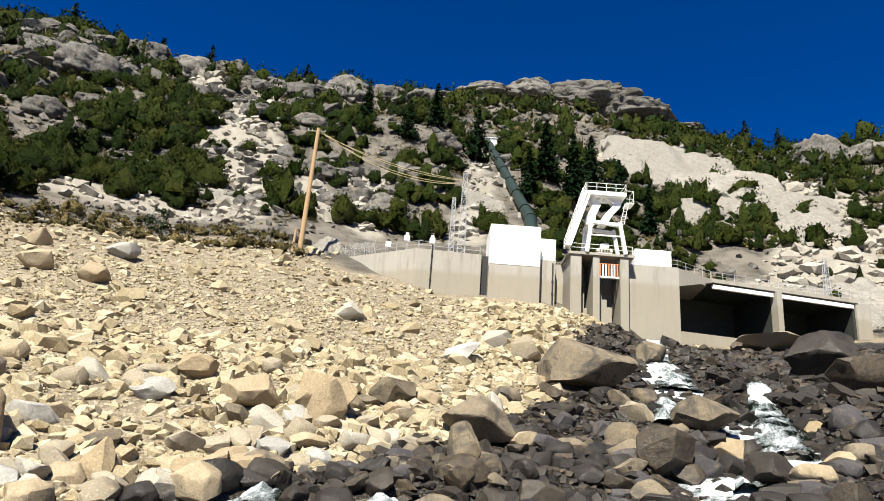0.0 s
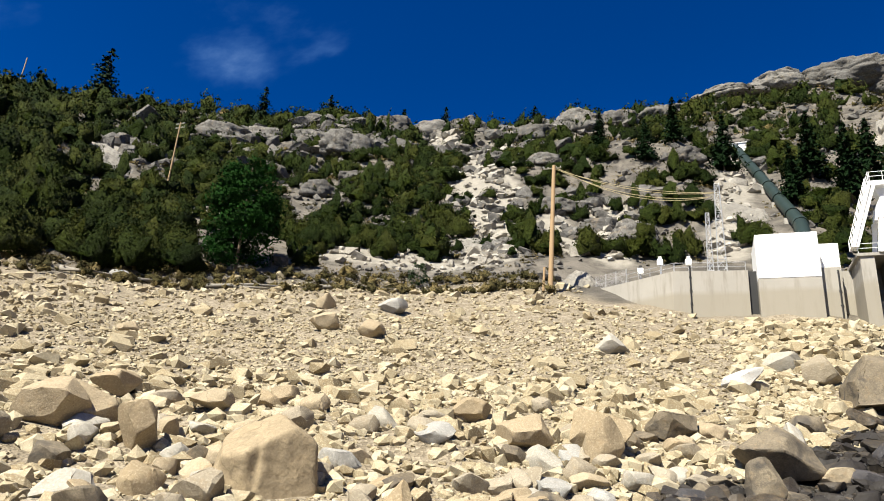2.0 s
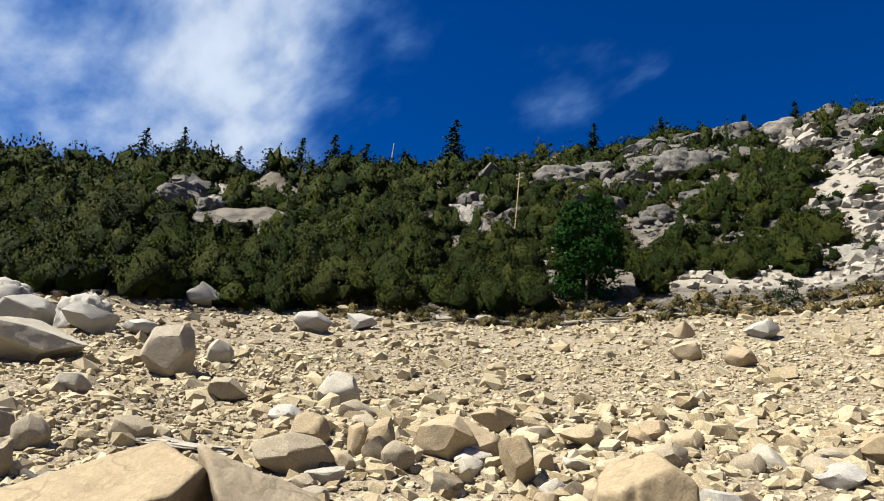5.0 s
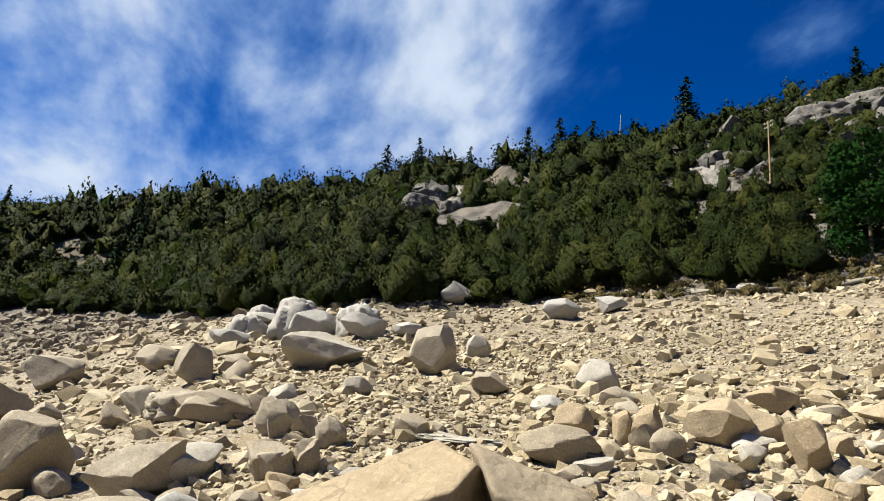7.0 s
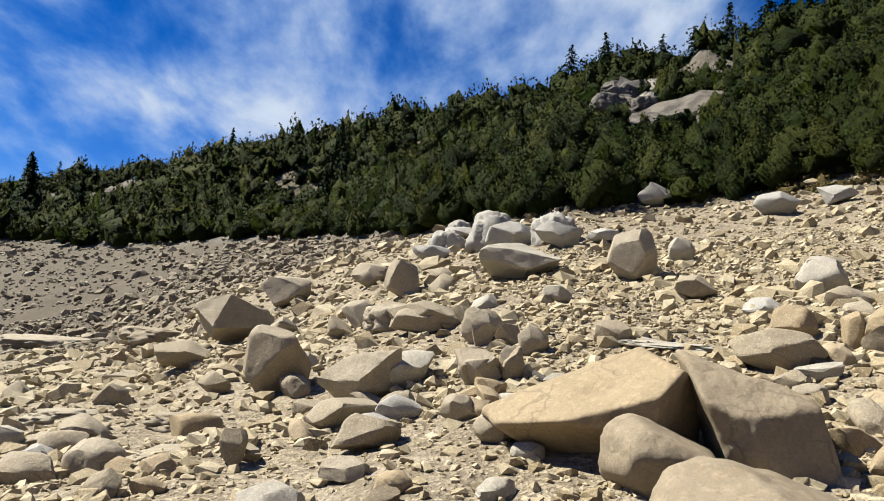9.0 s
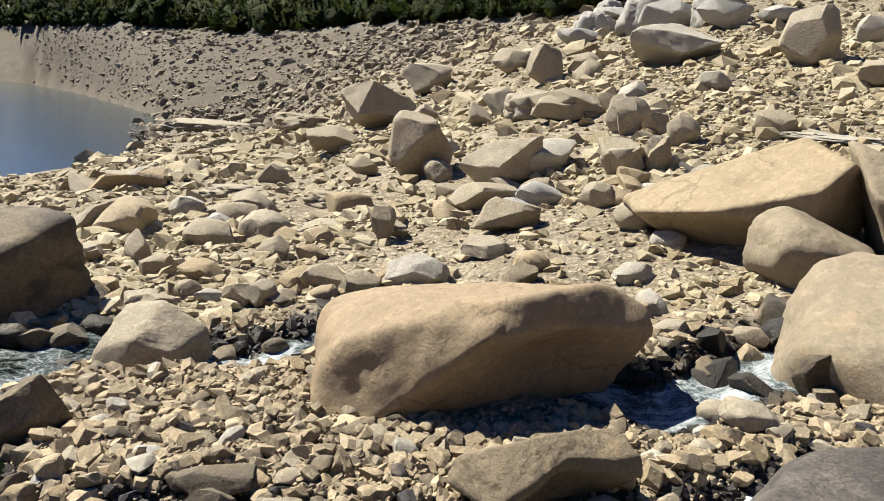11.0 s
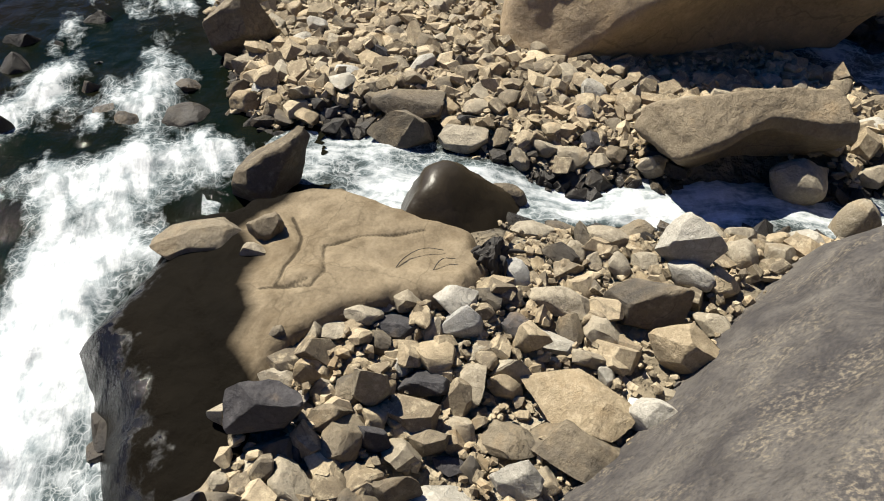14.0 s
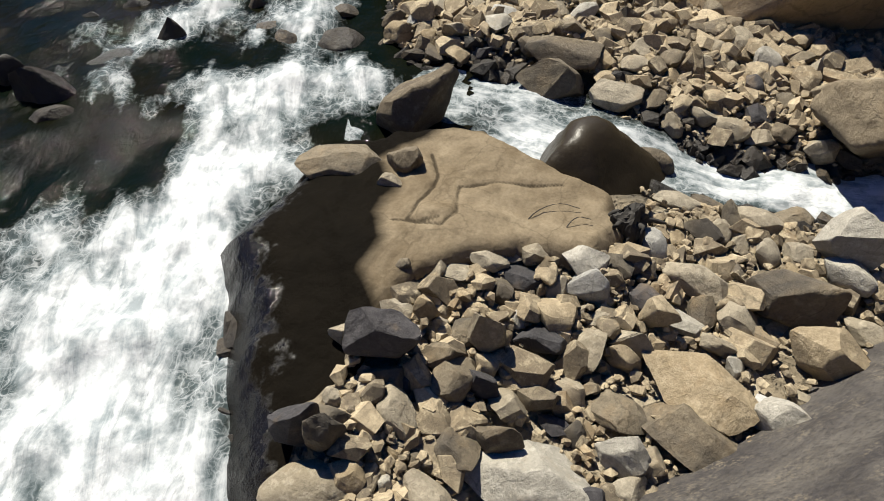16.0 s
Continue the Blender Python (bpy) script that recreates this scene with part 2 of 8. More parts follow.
def ground_material():
    """Gravel and silt on the shore, soil and bare granite on the hill, damp along the water."""
    g = Graph("stony_ground")
    at = g.place()
    hill, wet, bare = g.attr("hill"), g.attr("wet"), g.attr("bare")
    silt = g.mix(g.ramp(g.noise(at, 0.5, 6, 0.6), [(0.35, 0.0), (0.65, 1.0)]), (0.23, 0.194, 0.14), (0.3, 0.258, 0.197))
    peb = g.add("TexVoronoi", Scale=6.0)
    g.link(at, peb.inputs["Vector"])
    bits = g.mix(0.85, silt, g.ramp(peb.outputs["Color"], [(0.0, (0.065, 0.052, 0.034)), (0.5, (0.19, 0.155, 0.105)), (1.0, (0.4, 0.345, 0.255))]))
    chips = g.add("TexVoronoi", Scale=14.0)
    g.link(at, chips.inputs["Vector"])
    bits = g.mix(g.ramp(chips.outputs["Color"], [(0.3, 0.0), (0.9, 0.5)]), bits, (0.11, 0.088, 0.06))
    grit = g.mix(g.ramp(g.noise(at, 0.9, 4), [(0.3, 0.0), (0.46, 1.0)]), silt, bits)
    soil = g.mix(g.noise(at, 0.12, 6), (0.06, 0.051, 0.03), (0.125, 0.103, 0.068))
    stone = g.mix(g.ramp(g.noise(at, 0.22, 8, 0.65, 0.5), [(0.38, 0.0), (0.6, 1.0)]), (0.05, 0.045, 0.038), (0.135, 0.12, 0.1))
    stone = g.mix(g.ramp(g.math("ADD", g.attr("pale"), g.math("MULTIPLY", g.math("SUBTRACT", g.noise(at, 0.3, 6, 0.65), 0.5), 0.9)), [(0.42, 0.0), (0.75, 1.0)]), stone, g.mix(g.noise(at, 0.8, 6, 0.7), (0.12, 0.108, 0.088), (0.34, 0.315, 0.27)))
    slope = g.mix(g.ramp(bare, [(0.35, 0.0), (0.6, 1.0)]), soil, stone)
    grit = g.mix(g.attr("far"), grit, g.mix(g.noise(at, 0.15, 6, 0.65), (0.04, 0.032, 0.022), (0.12, 0.098, 0.068)))
    tone = g.mix(hill, grit, slope)
    tone = g.mix(wet, tone, (0.024, 0.021, 0.017))
    g.bump(g.noise(at, 0.3, 8, 0.7), 0.5, 1.2)
    g.bump(peb.outputs["Distance"], 0.8, 0.09)
    g.bump(chips.outputs["Distance"], 0.6, 0.035)
    g.bump(g.noise(at, 30, 4, 0.7), 0.4, 0.01)
    return g.done(tone, g.mix(wet, (0.9, 0.9, 0.9), (0.35, 0.35, 0.35)))


def leaf_material(name, low, mid, high):
    g = Graph(name)
    pick = g.t.nodes.new("ShaderNodeNewGeometry").outputs["Random Per Island"]
    wide = g.attr("tone")
    s = g.math("ADD", g.math("MULTIPLY", pick, 0.14), g.math("MULTIPLY", wide, 0.85))
    tone = g.ramp(s, [(0.1, low), (0.5, mid), (0.95, high)])
    # sprays of leaf: light tips over gaps whose shade is painted as dark mottling
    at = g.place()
    gap_shade = g.noise(at, 1.8, 7, 0.78)
    tone = g.mix(g.ramp(gap_shade, [(0.38, 0.7), (0.54, 0.0)]), tone, [0.35 * c for c in low])
    g.bump(g.noise(at, 1.3, 7, 0.75), 1.0, 1.2)
    g.b.inputs["Specular IOR Level"].default_value = 0.05
    return g.done(tone, 0.7)


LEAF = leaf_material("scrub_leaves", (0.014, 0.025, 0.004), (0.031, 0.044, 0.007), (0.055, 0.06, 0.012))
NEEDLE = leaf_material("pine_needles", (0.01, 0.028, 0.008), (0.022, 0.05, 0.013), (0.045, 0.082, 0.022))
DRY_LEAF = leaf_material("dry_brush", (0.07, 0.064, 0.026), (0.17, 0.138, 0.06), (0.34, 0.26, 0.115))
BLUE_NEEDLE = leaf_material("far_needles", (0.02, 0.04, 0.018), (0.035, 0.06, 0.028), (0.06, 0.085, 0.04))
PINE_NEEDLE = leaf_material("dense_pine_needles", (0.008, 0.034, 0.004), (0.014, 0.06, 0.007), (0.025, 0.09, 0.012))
GROUND = ground_material()


def wood_material(name, a, b):
    g = Graph(name)
    at = g.local()
    m = g.add("Mapping")
    m.inputs["Scale"].default_value = (9, 9, 0.5)
    g.link(at, m.inputs["Vector"])
    grain = g.noise(m.outputs[0], 3.0, 6, 0.6, 0.6)
    g.bump(grain, 0.4, 0.01)
    return g.done(g.mix(grain, a, b), 0.8)


POLE_WOOD = wood_material("pole_wood", (0.25, 0.165, 0.085), (0.37, 0.26, 0.15))
GREY_WOOD = wood_material("driftwood", (0.12, 0.108, 0.09), (0.26, 0.238, 0.2))
BARK = wood_material("bark", (0.06, 0.045, 0.03), (0.16, 0.12, 0.085))
BURNT = wood_material("burnt_wood", (0.012, 0.011, 0.01), (0.05, 0.045, 0.04))


def plain_material(name, colour, rough=0.6, metal=0.0, wear=0.15, scale=2.0):
    g = Graph(name)
    at = g.place()
    n = g.noise(at, scale, 6, 0.65)
    g.b.inputs["Metallic"].default_value = metal
    tone = g.mix(g.ramp(n, [(0.4, 0.0), (0.75, 1.0)]), colour, [c * (1 - wear) for c in colour])
    g.bump(g.noise(at, 18, 4), 0.15, 0.01)
    return g.done(tone, rough)


def concrete_material():
    g = Graph("weathered_concrete")
    at = g.place()
    m = g.add("Mapping")
    m.inputs["Scale"].default_value = (1.0, 1.0, 0.12)
    g.link(at, m.inputs["Vector"])
    run = g.noise(m.outputs[0], 1.6, 6, 0.65)
    cloud = g.noise(at, 0.35, 6, 0.6)
    tone = g.mix(cloud, (0.24, 0.226, 0.198), (0.33, 0.31, 0.275))
    tone = g.mix(g.ramp(run, [(0.5, 0.0), (0.72, 0.6)]), tone, (0.155, 0.134, 0.106))
    # old water line: the lower walls are stained brown
    z = g.add("SeparateXYZ")
    g.link(at, z.inputs[0])
    edge = g.math("ADD", z.outputs["Z"], g.math("MULTIPLY", g.noise(at, 0.5, 4), 0.5))
    low = g.ramp(g.math("MULTIPLY", g.math("SUBTRACT", 26.9, edge), 1.6, True), [(0.0, 0.0), (1.0, 0.75)])
    tone = g.mix(low, tone, (0.23, 0.206, 0.16))
    g.bump(g.noise(at, 9, 5), 0.25, 0.02)
    return g.done(tone, 0.85)


CONCRETE = concrete_material()
# near-black colour that stands in for the deep shade inside the bays
BAY_SHADE = plain_material("bay_shade_black", (0.03, 0.034, 0.03), 0.6, 0, 0.4, 1.0)
WHITE_PAINT = plain_material("white_paint", (0.8, 0.8, 0.79), 0.55, 0, 0.1, 0.8)
STEEL = plain_material("galvanised_steel", (0.5, 0.5, 0.5), 0.45, 0.6, 0.25)
GREEN_PIPE = plain_material("dark_green_paint", (0.018, 0.031, 0.027), 0.5, 0, 0.35, 0.5)
BLACK_METAL = plain_material("black_metal", (0.02, 0.02, 0.02), 0.5)
ORANGE = plain_material("orange_paint", (0.55, 0.2, 0.08), 0.6)


def water_material(name, deep):
    """Running water: dark clear water with clotted white foam where the flow breaks."""
    g = Graph(name)
    at = g.place()
    foam = g.attr("foam")
    n1, n2, n3 = g.noise(at, 2.2, 4, 0.5, 0.2), g.noise(at, 7.0, 5, 0.6, 0.25), g.noise(at, 26.0, 4, 0.6)
    run = g.add("CombineXYZ")
    g.link(g.math("MULTIPLY", g.attr("across"), 5.0), run.inputs[0])
    g.link(g.math("MULTIPLY", g.attr("along"), 1.5), run.inputs[1])
    n4 = g.noise(run.outputs[0], 1.0, 6, 0.62, 0.7)
    # threads of foam torn off the white water
    bend = g.add("TexNoise", Scale=2.5, Detail=4.0)
    g.link(at, bend.inputs["Vector"])
    drawn = g.add("VectorMath")
    drawn.operation = "MULTIPLY_ADD"
    drawn.inputs[1].default_value = (0.7, 0.7, 0.7)
    g.link(bend.outputs["Color"], drawn.inputs[0])
    g.link(at, drawn.inputs[2])
    thread = g.math("SUBTRACT", 0.34, g.cells(drawn.outputs[0], 6.0, "DISTANCE_TO_EDGE"))
    fine = g.cells(drawn.outputs[0], 13.0, "DISTANCE_TO_EDGE")
    thin = g.math("MAXIMUM", g.ramp(g.math("SUBTRACT", 0.34, thread), [(0.0, 1.0), (0.1, 0.0)]), g.ramp(fine, [(0.0, 0.7), (0.09, 0.0)]))
    f = g.math("ADD", foam, g.math("ADD", g.math("MULTIPLY", g.math("SUBTRACT", n4, 0.5), 0.6), g.math("MULTIPLY", g.math("SUBTRACT", n2, 0.5), 0.4)))
    core = g.ramp(f, [(0.5, 0.0), (0.64, 0.5), (0.82, 1.0)])
    lace = g.math("MULTIPLY", thin, g.ramp(f, [(0.26, 0.0), (0.56, 0.6)]))
    white = g.math("MAXIMUM", core, lace)
    bed = g.mix(g.ramp(g.noise(at, 0.7, 5, 0.6), [(0.4, 0.0), (0.66, 1.0)]), deep, (0.007, 0.006, 0.003))
    bed = g.mix(g.ramp(f, [(0.28, 0.0), (0.62, 1.0)]), bed, (0.085, 0.11, 0.118))
    clot = g.mix(g.ramp(g.math("ADD", g.math("MULTIPLY", n4, 0.6), g.math("MULTIPLY", n2, 0.4)), [(0.38, 0.0), (0.56, 1.0)]), (0.24, 0.27, 0.285), (0.56, 0.575, 0.59))
    tone = g.mix(white, bed, clot)
    g.b.inputs["Specular IOR Level"].default_value = 0.035
    g.b.inputs["IOR"].default_value = 1.33
    g.bump(n1, 0.5, 0.1)
    g.bump(n2, 0.3, 0.03)
    g.bump(n4, 0.5, 0.05)
    g.bump(n3, 0.3, 0.01)
    return g.done(tone, g.mix(white, (0.06, 0.06, 0.06), (0.9, 0.9, 0.9)))


WATER = water_material("running_water", (0.002, 0.0045, 0.0028))


def lake_material():
    g = Graph("lake_water")
    at = g.place()
    g.b.inputs["IOR"].default_value = 1.33
    g.b.inputs["Specular IOR Level"].default_value = 0.5
    g.bump(g.noise(at, 1.2, 5, 0.6), 0.25, 0.08)
    g.bump(g.noise(at, 5.0, 4, 0.6), 0.2, 0.02)
    return g.done((0.03, 0.04, 0.043), 0.18)


LAKE = lake_material()

# ---- shared building helpers ----
rng = np.random.default_rng(7)


def mesh_of(name, verts, faces, material, smooth=False):
    me = bpy.data.meshes.new(name)
    me.from_pydata([tuple(v) for v in verts], [], faces)
    me.materials.append(material)
    if smooth:
        me.polygons.foreach_set("use_smooth", [True] * len(me.polygons))
    me.update()
    return me


def tri_mesh(name, verts, tris, material, smooth=False):
    """A mesh of triangles straight from arrays."""
    verts, tris = np.asarray(verts, np.float32), np.asarray(tris, np.int32)
    me = bpy.data.meshes.new(name)
    me.vertices.add(len(verts))
    me.vertices.foreach_set("co", verts.ravel())
    me.loops.add(len(tris) * 3)
    me.loops.foreach_set("vertex_index", tris.ravel())
    me.polygons.add(len(tris))
    me.polygons.foreach_set("loop_start", np.arange(0, len(tris) * 3, 3, dtype=np.int32))
    me.polygons.foreach_set("use_smooth", np.full(len(tris), smooth))
    me.materials.append(material)
    me.update(calc_edges=True)
    me.validate()
    return me


def part(name, bm, material, parent=None, label="", smooth=False):
    """Links a bmesh as one mesh object, under a thing or a part of it."""
    me = bpy.data.meshes.new(name)
    bm.to_mesh(me)
    bm.free()
    me.materials.append(material)
    if smooth:
        me.polygons.foreach_set("use_smooth", [True] * len(me.polygons))
    ob = new(name, me)
    ob.parent = parent
    return tagged(ob, label)


def thing(name, x, y, z, label, category, group="", turn=0.0, kind=""):
    ob = new(name)
    ob.matrix_basis = pose(x, y, z, 0, 0, turn)
    return tagged(ob, label, category, group, kind)


def box(bm, x0, y0, z0, x1, y1, z1, bevel=0.0):
    made = bmesh.ops.create_cube(bm, size=1.0, matrix=Matrix.LocRotScale(((x0 + x1) / 2, (y0 + y1) / 2, (z0 + z1) / 2), None, (abs(x1 - x0), abs(y1 - y0), abs(z1 - z0))))
    if bevel:
        edges = {e for v in made["verts"] for e in v.link_edges}
        bmesh.ops.bevel(bm, geom=list(edges), offset=bevel, segments=2, affect="EDGES")
    return bm


def bar(bm, a, b, r, r2=None, n=8):
    """A round bar from a to b."""
    a, b = Vector(a), Vector(b)
    d = b - a
    m = Matrix.Translation((a + b) / 2) @ d.to_track_quat("Z", "Y").to_matrix().to_4x4()
    bmesh.ops.create_cone(bm, cap_ends=True, segments=n, radius1=r, radius2=r if r2 is None else r2, depth=d.length, matrix=m)
    return bm


def beam(bm, a, b, w, h):
    """A square bar from a to b."""
    a, b = Vector(a), Vector(b)
    d = b - a
    m = Matrix.Translation((a + b) / 2) @ d.to_track_quat("Z", "Y").to_matrix().to_4x4()
    bmesh.ops.create_cube(bm, size=1.0, matrix=m @ Matrix.Diagonal((w, h, d.length, 1)))
    return bm


def prism(bm, outline, z0, z1):
    """An upright prism over a plan outline."""
    lo, hi = [bm.verts.new((x, y, z0)) for x, y in outline], [bm.verts.new((x, y, z1)) for x, y in outline]
    n = len(outline)
    bm.faces.new(lo[::-1]), bm.faces.new(hi)
    for k in range(n):
        bm.faces.new((lo[k], lo[(k + 1) % n], hi[(k + 1) % n], hi[k]))
    return bm


def lattice_noise(p, seed):
    """Smooth value noise in -1..1 at an array of points (n, 3)."""
    q = np.floor(p).astype(np.int64)
    f = p - q
    f = f * f * (3 - 2 * f)
    out = np.zeros(len(p))
    for dx in (0, 1):
        for dy in (0, 1):
            for dz in (0, 1):
                h = ((q[:, 0] + dx) * 374761393 + (q[:, 1] + dy) * 668265263 + (q[:, 2] + dz) * 2147483647 + seed * 1274126177) & 0xFFFFFFFF
                h = ((h ^ (h >> 13)) * 1274126177) & 0xFFFFFFFF
                h = (h ^ (h >> 16)) & 0xFFFF
                w = (f[:, 0] if dx else 1 - f[:, 0]) * (f[:, 1] if dy else 1 - f[:, 1]) * (f[:, 2] if dz else 1 - f[:, 2])
                out += w * (h / 32767.5 - 1)
    return out


def fbm(p, octaves=4, seed=0):
    p, out, a = np.asarray(p, float), 0.0, 1.0
    for k in range(octaves):
        out = out + a * lattice_noise(p * 2.0**k, seed + k)
        a *= 0.5
    return out


def sphere_points(level):
    bm = bmesh.new()
    bmesh.ops.create_icosphere(bm, subdivisions=level, radius=1.0)
    v, f = np.array([v.co[:] for v in bm.verts]), np.array([[w.index for w in q.verts] for q in bm.faces])
    bm.free()
    return v, f


SPHERES = {k: sphere_points(k) for k in (1, 2, 3, 4, 5, 6)}

# ---- landform: bearings in degrees, counted from straight ahead to the left ----
# bearing, two nodes of the stony shore as radius and height
SHORE = [
    (-60, 25, 3.0, 50, 9.0), (-34, 26, 3.6, 56, 11.6), (-20, 26, 3.4, 52, 10.2), (-10, 26, 3.6, 50, 11.6),
    (14, 26, 3.9, 50, 13.4), (40, 26, 3.9, 50, 12.2), (58, 26, 3.4, 50, 10.6), (70, 26, 3.0, 50, 9.6), (80, 26, 2.4, 52, 9.4),
    (90, 26, 1.6, 60, 8.6), (97, 28, 0.9, 66, 6.0), (106, 32, 0.2, 84, 3.4), (115, 50, -1.4, 120, -2.2), (121.5, 74, -3.1, 140, -4.0),
    (126, 92, -5.0, 235, -5.0), (131, 72, -5.0, 420, -5.0), (150, 45, -5.0, 480, -5.0), (200, 40, -4.5, 480, -5.0), (250, 40, 2.0, 120, 8.0),
]
# bearing, foot of the hill as radius and rise in degrees, crest as radius and rise
HILL = [
    (-60, 110, 10.6, 300, 22.0), (-34, 114, 10.6, 300, 24.2), (-27, 104, 10.5, 310, 25.8), (-21, 88, 10.3, 320, 27.2), (-9, 82, 13.4, 330, 30.6), (2, 82, 14.2, 290, 29.9), (14, 84, 15.9, 250, 28.8),
    (30, 84, 14.8, 250, 28.4), (45, 84, 13.2, 250, 26.2), (58, 84, 12.5, 255, 25.0), (70, 84, 10.6, 245, 22.2), (80, 84, 10.1, 245, 19.6), (90, 98, 7.6, 290, 17.6),
    (97, 118, 6.5, 330, 15.9), (106, 160, 5.6, 400, 12.8), (115, 220, 4.0, 490, 9.6), (125, 300, 3.5, 620, 6.4), (135, 520, 2.2, 740, 3.6), (200, 600, 2.0, 900, 5.0), (250, 160, 6.0, 420, 16.0),
]
EYE = 4.0


def by_bearing(table, b):
    """The table's row at a bearing, between its neighbours."""
    b = (np.asarray(b, float) + 70.0) % 360.0 - 70.0
    a = np.array(table + [(300.0,) + table[0][1:]])
    return [np.interp(b, a[:, 0], a[:, k]) for k in range(1, a.shape[1])]


def landform(x, y):
    """Height of the land without its roughness."""
    x, y = np.asarray(x, float), np.asarray(y, float)
    r, b = np.hypot(x, y), np.degrees(np.arctan2(-x, y))
    ra, za, rb, zb = by_bearing(SHORE, b)
    rt, et, rc, ec = by_bearing(HILL, b)
    zt, zc = EYE + rt * np.tan(np.radians(et)), EYE + rc * np.tan(np.radians(ec))
    z = np.where(r < ra, za * np.clip((r - 7) / (ra - 7), 0, 1) ** 1.15, 0.0)
    z = np.where((r >= ra) & (r < rb), za + (zb - za) * (r - ra) / (rb - ra), z)
    z = np.where((r >= rb) & (r < rt), zb + (zt - zb) * (r - rb) / (rt - rb), z)
    z = np.where((r >= rt) & (r < rc), zt + (zc - zt) * (r - rt) / (rc - rt), z)
    return np.where(r >= rc, zc - 0.12 * (r - rc), z)

# ---- the creek's courses, as plan points with half widths ----
CREEK = [(25, 78, 1.6), (19, 60, 2.0), (17, 49, 2.6), (19, 39, 2.4), (15.5, 30.5, 2.2), (10, 25, 2.0), (3, 22.3, 1.6), (-3, 21, 1.6), (-8, 15, 1.5), (-11.6, 7, 1.1), (-12.2, 4.2, 0.8), (-10.4, 2.0, 0.8),
         (-12.2, -0.8, 0.8), (-13.2, -3.6, 0.6), (-10.9, -4.5, 0.6), (-11.0, -7.6, 0.8), (-8.8, -8.6, 1.4)]
BRANCH = [(-8.8, 3.9, 0.5), (-7.4, 2.0, 0.5), (-6.95, 0.4, 0.42), (-6.2, -0.95, 0.42), (-5.9, -2.2, 0.6), (-5.85, -2.9, 0.95), (-5.4, -3.7, 0.8), (-4.8, -4.5, 0.6)]
# the river pool's bank and the white water in it
POOL = np.array([(-9.6, -10.6), (-8.1, -8.0), (-7.55, -6.9), (-6.75, -5.8), (-6.0, -5.05), (-5.85, -4.25), (-5.2, -3.75), (-4.6, -3.5), (-3.9, -3.8), (-2.5, -3.45), (-1.9, -2.85), (-1.45, -2.1), (-1.1, -1.6), (-0.4, -0.7), (3, -0.4), (6, -3), (5, -11), (-3, -15), (-9, -13.5)])
FOAM = np.array([(-4.75, -4.75), (-4.3, -4.35), (-3.9, -4.0), (-2.5, -3.5), (-1.9, -2.85), (-1.3, -1.8), (0, -0.6), (3.5, -1.5), (2.5, -4.6), (-0.2, -5.2), (-1.6, -5.2), (-2.9, -5.05), (-3.4, -5.15), (-3.95, -5.7), (-4.6, -5.35)])
# bare pale granite and scree on the hill
PALE_ROCK = [[(46, 196, 8), (76, 184, 13), (96, 166, 14), (86, 132, 12), (66, 108, 9)], [(26, 93, 3), (48, 105, 4), (62, 109, 4)], [(-30, 96, 3), (-35, 106, 4), (-39, 124, 4), (-50, 160, 3), (-62, 200, 2)], [(-172, 45, 2), (-180, 51, 5), (-192, 54, 8)],
             [(4, 105, 2), (8, 140, 2), (6, 190, 2)], [(-12, 100, 2), (-16, 125, 3)], [(-126, 100, 4), (-133, 106, 5)], [(-36, 90, 3), (-46, 89, 4), (-52, 86, 3)], [(-46, 128, 3), (-60, 170, 3), (-88, 205, 4)], [(-116, 95, 3), (-124, 101, 3)], [(-20, 104, 3), (-26, 118, 3)]]


def off_outline(x, y, outline):
    """Distance from a closed outline: negative inside."""
    best, inside = np.full(x.shape, 1e9), np.zeros(x.shape, bool)
    for (ax, ay), (bx, by) in zip(outline, np.roll(outline, -1, 0)):
        t = np.clip(((x - ax) * (bx - ax) + (y - ay) * (by - ay)) / ((bx - ax) ** 2 + (by - ay) ** 2), 0, 1)
        best = np.minimum(best, np.hypot(x - ax - t * (bx - ax), y - ay - t * (by - ay)))
        inside ^= ((ay > y) != (by > y)) & (x < (bx - ax) * (y - ay) / (by - ay + 1e-12) + ax)
    return np.where(inside, -best, best)


def off_line(x, y, line):
    """Distance from a course's edge: negative inside it."""
    x, y = np.asarray(x, float), np.asarray(y, float)
    best = np.full(x.shape, 1e9)
    for (ax, ay, aw), (bx, by, bw) in zip(line[:-1], line[1:]):
        dx, dy = bx - ax, by - ay
        t = np.clip(((x - ax) * dx + (y - ay) * dy) / (dx * dx + dy * dy), 0, 1)
        best = np.minimum(best, np.hypot(x - ax - t * dx, y - ay - t * dy) - (aw + (bw - aw) * t))
    return best


def off_pool(x, y):
    return off_outline(np.asarray(x, float), np.asarray(y, float), POOL)


def paleness(x, y):
    return np.max([np.clip(0.75 - off_line(x, y, line) / 6.0, 0, 1) for line in PALE_ROCK], 0)


# steep white pitches of the creek, as plan points with half widths
CASCADES = [[(21.5, 66, 1.3), (19.6, 57, 1.6), (17.8, 49.5, 1.7)], [(21.5, 45, 0.5), (19.6, 39.5, 0.9), (17.2, 33.5, 1.1), (15.6, 30.2, 0.9)], [(13.9, 28.8, 0.7), (12.0, 25.0, 0.9)], [(-1.2, 22.4, 0.5), (-1.7, 20.2, 0.9)], [(-4.7, 21.3, 0.5), (-5.4, 19.2, 0.8)], [(13.4, 39, 0.5), (12.2, 35.2, 0.8)]]


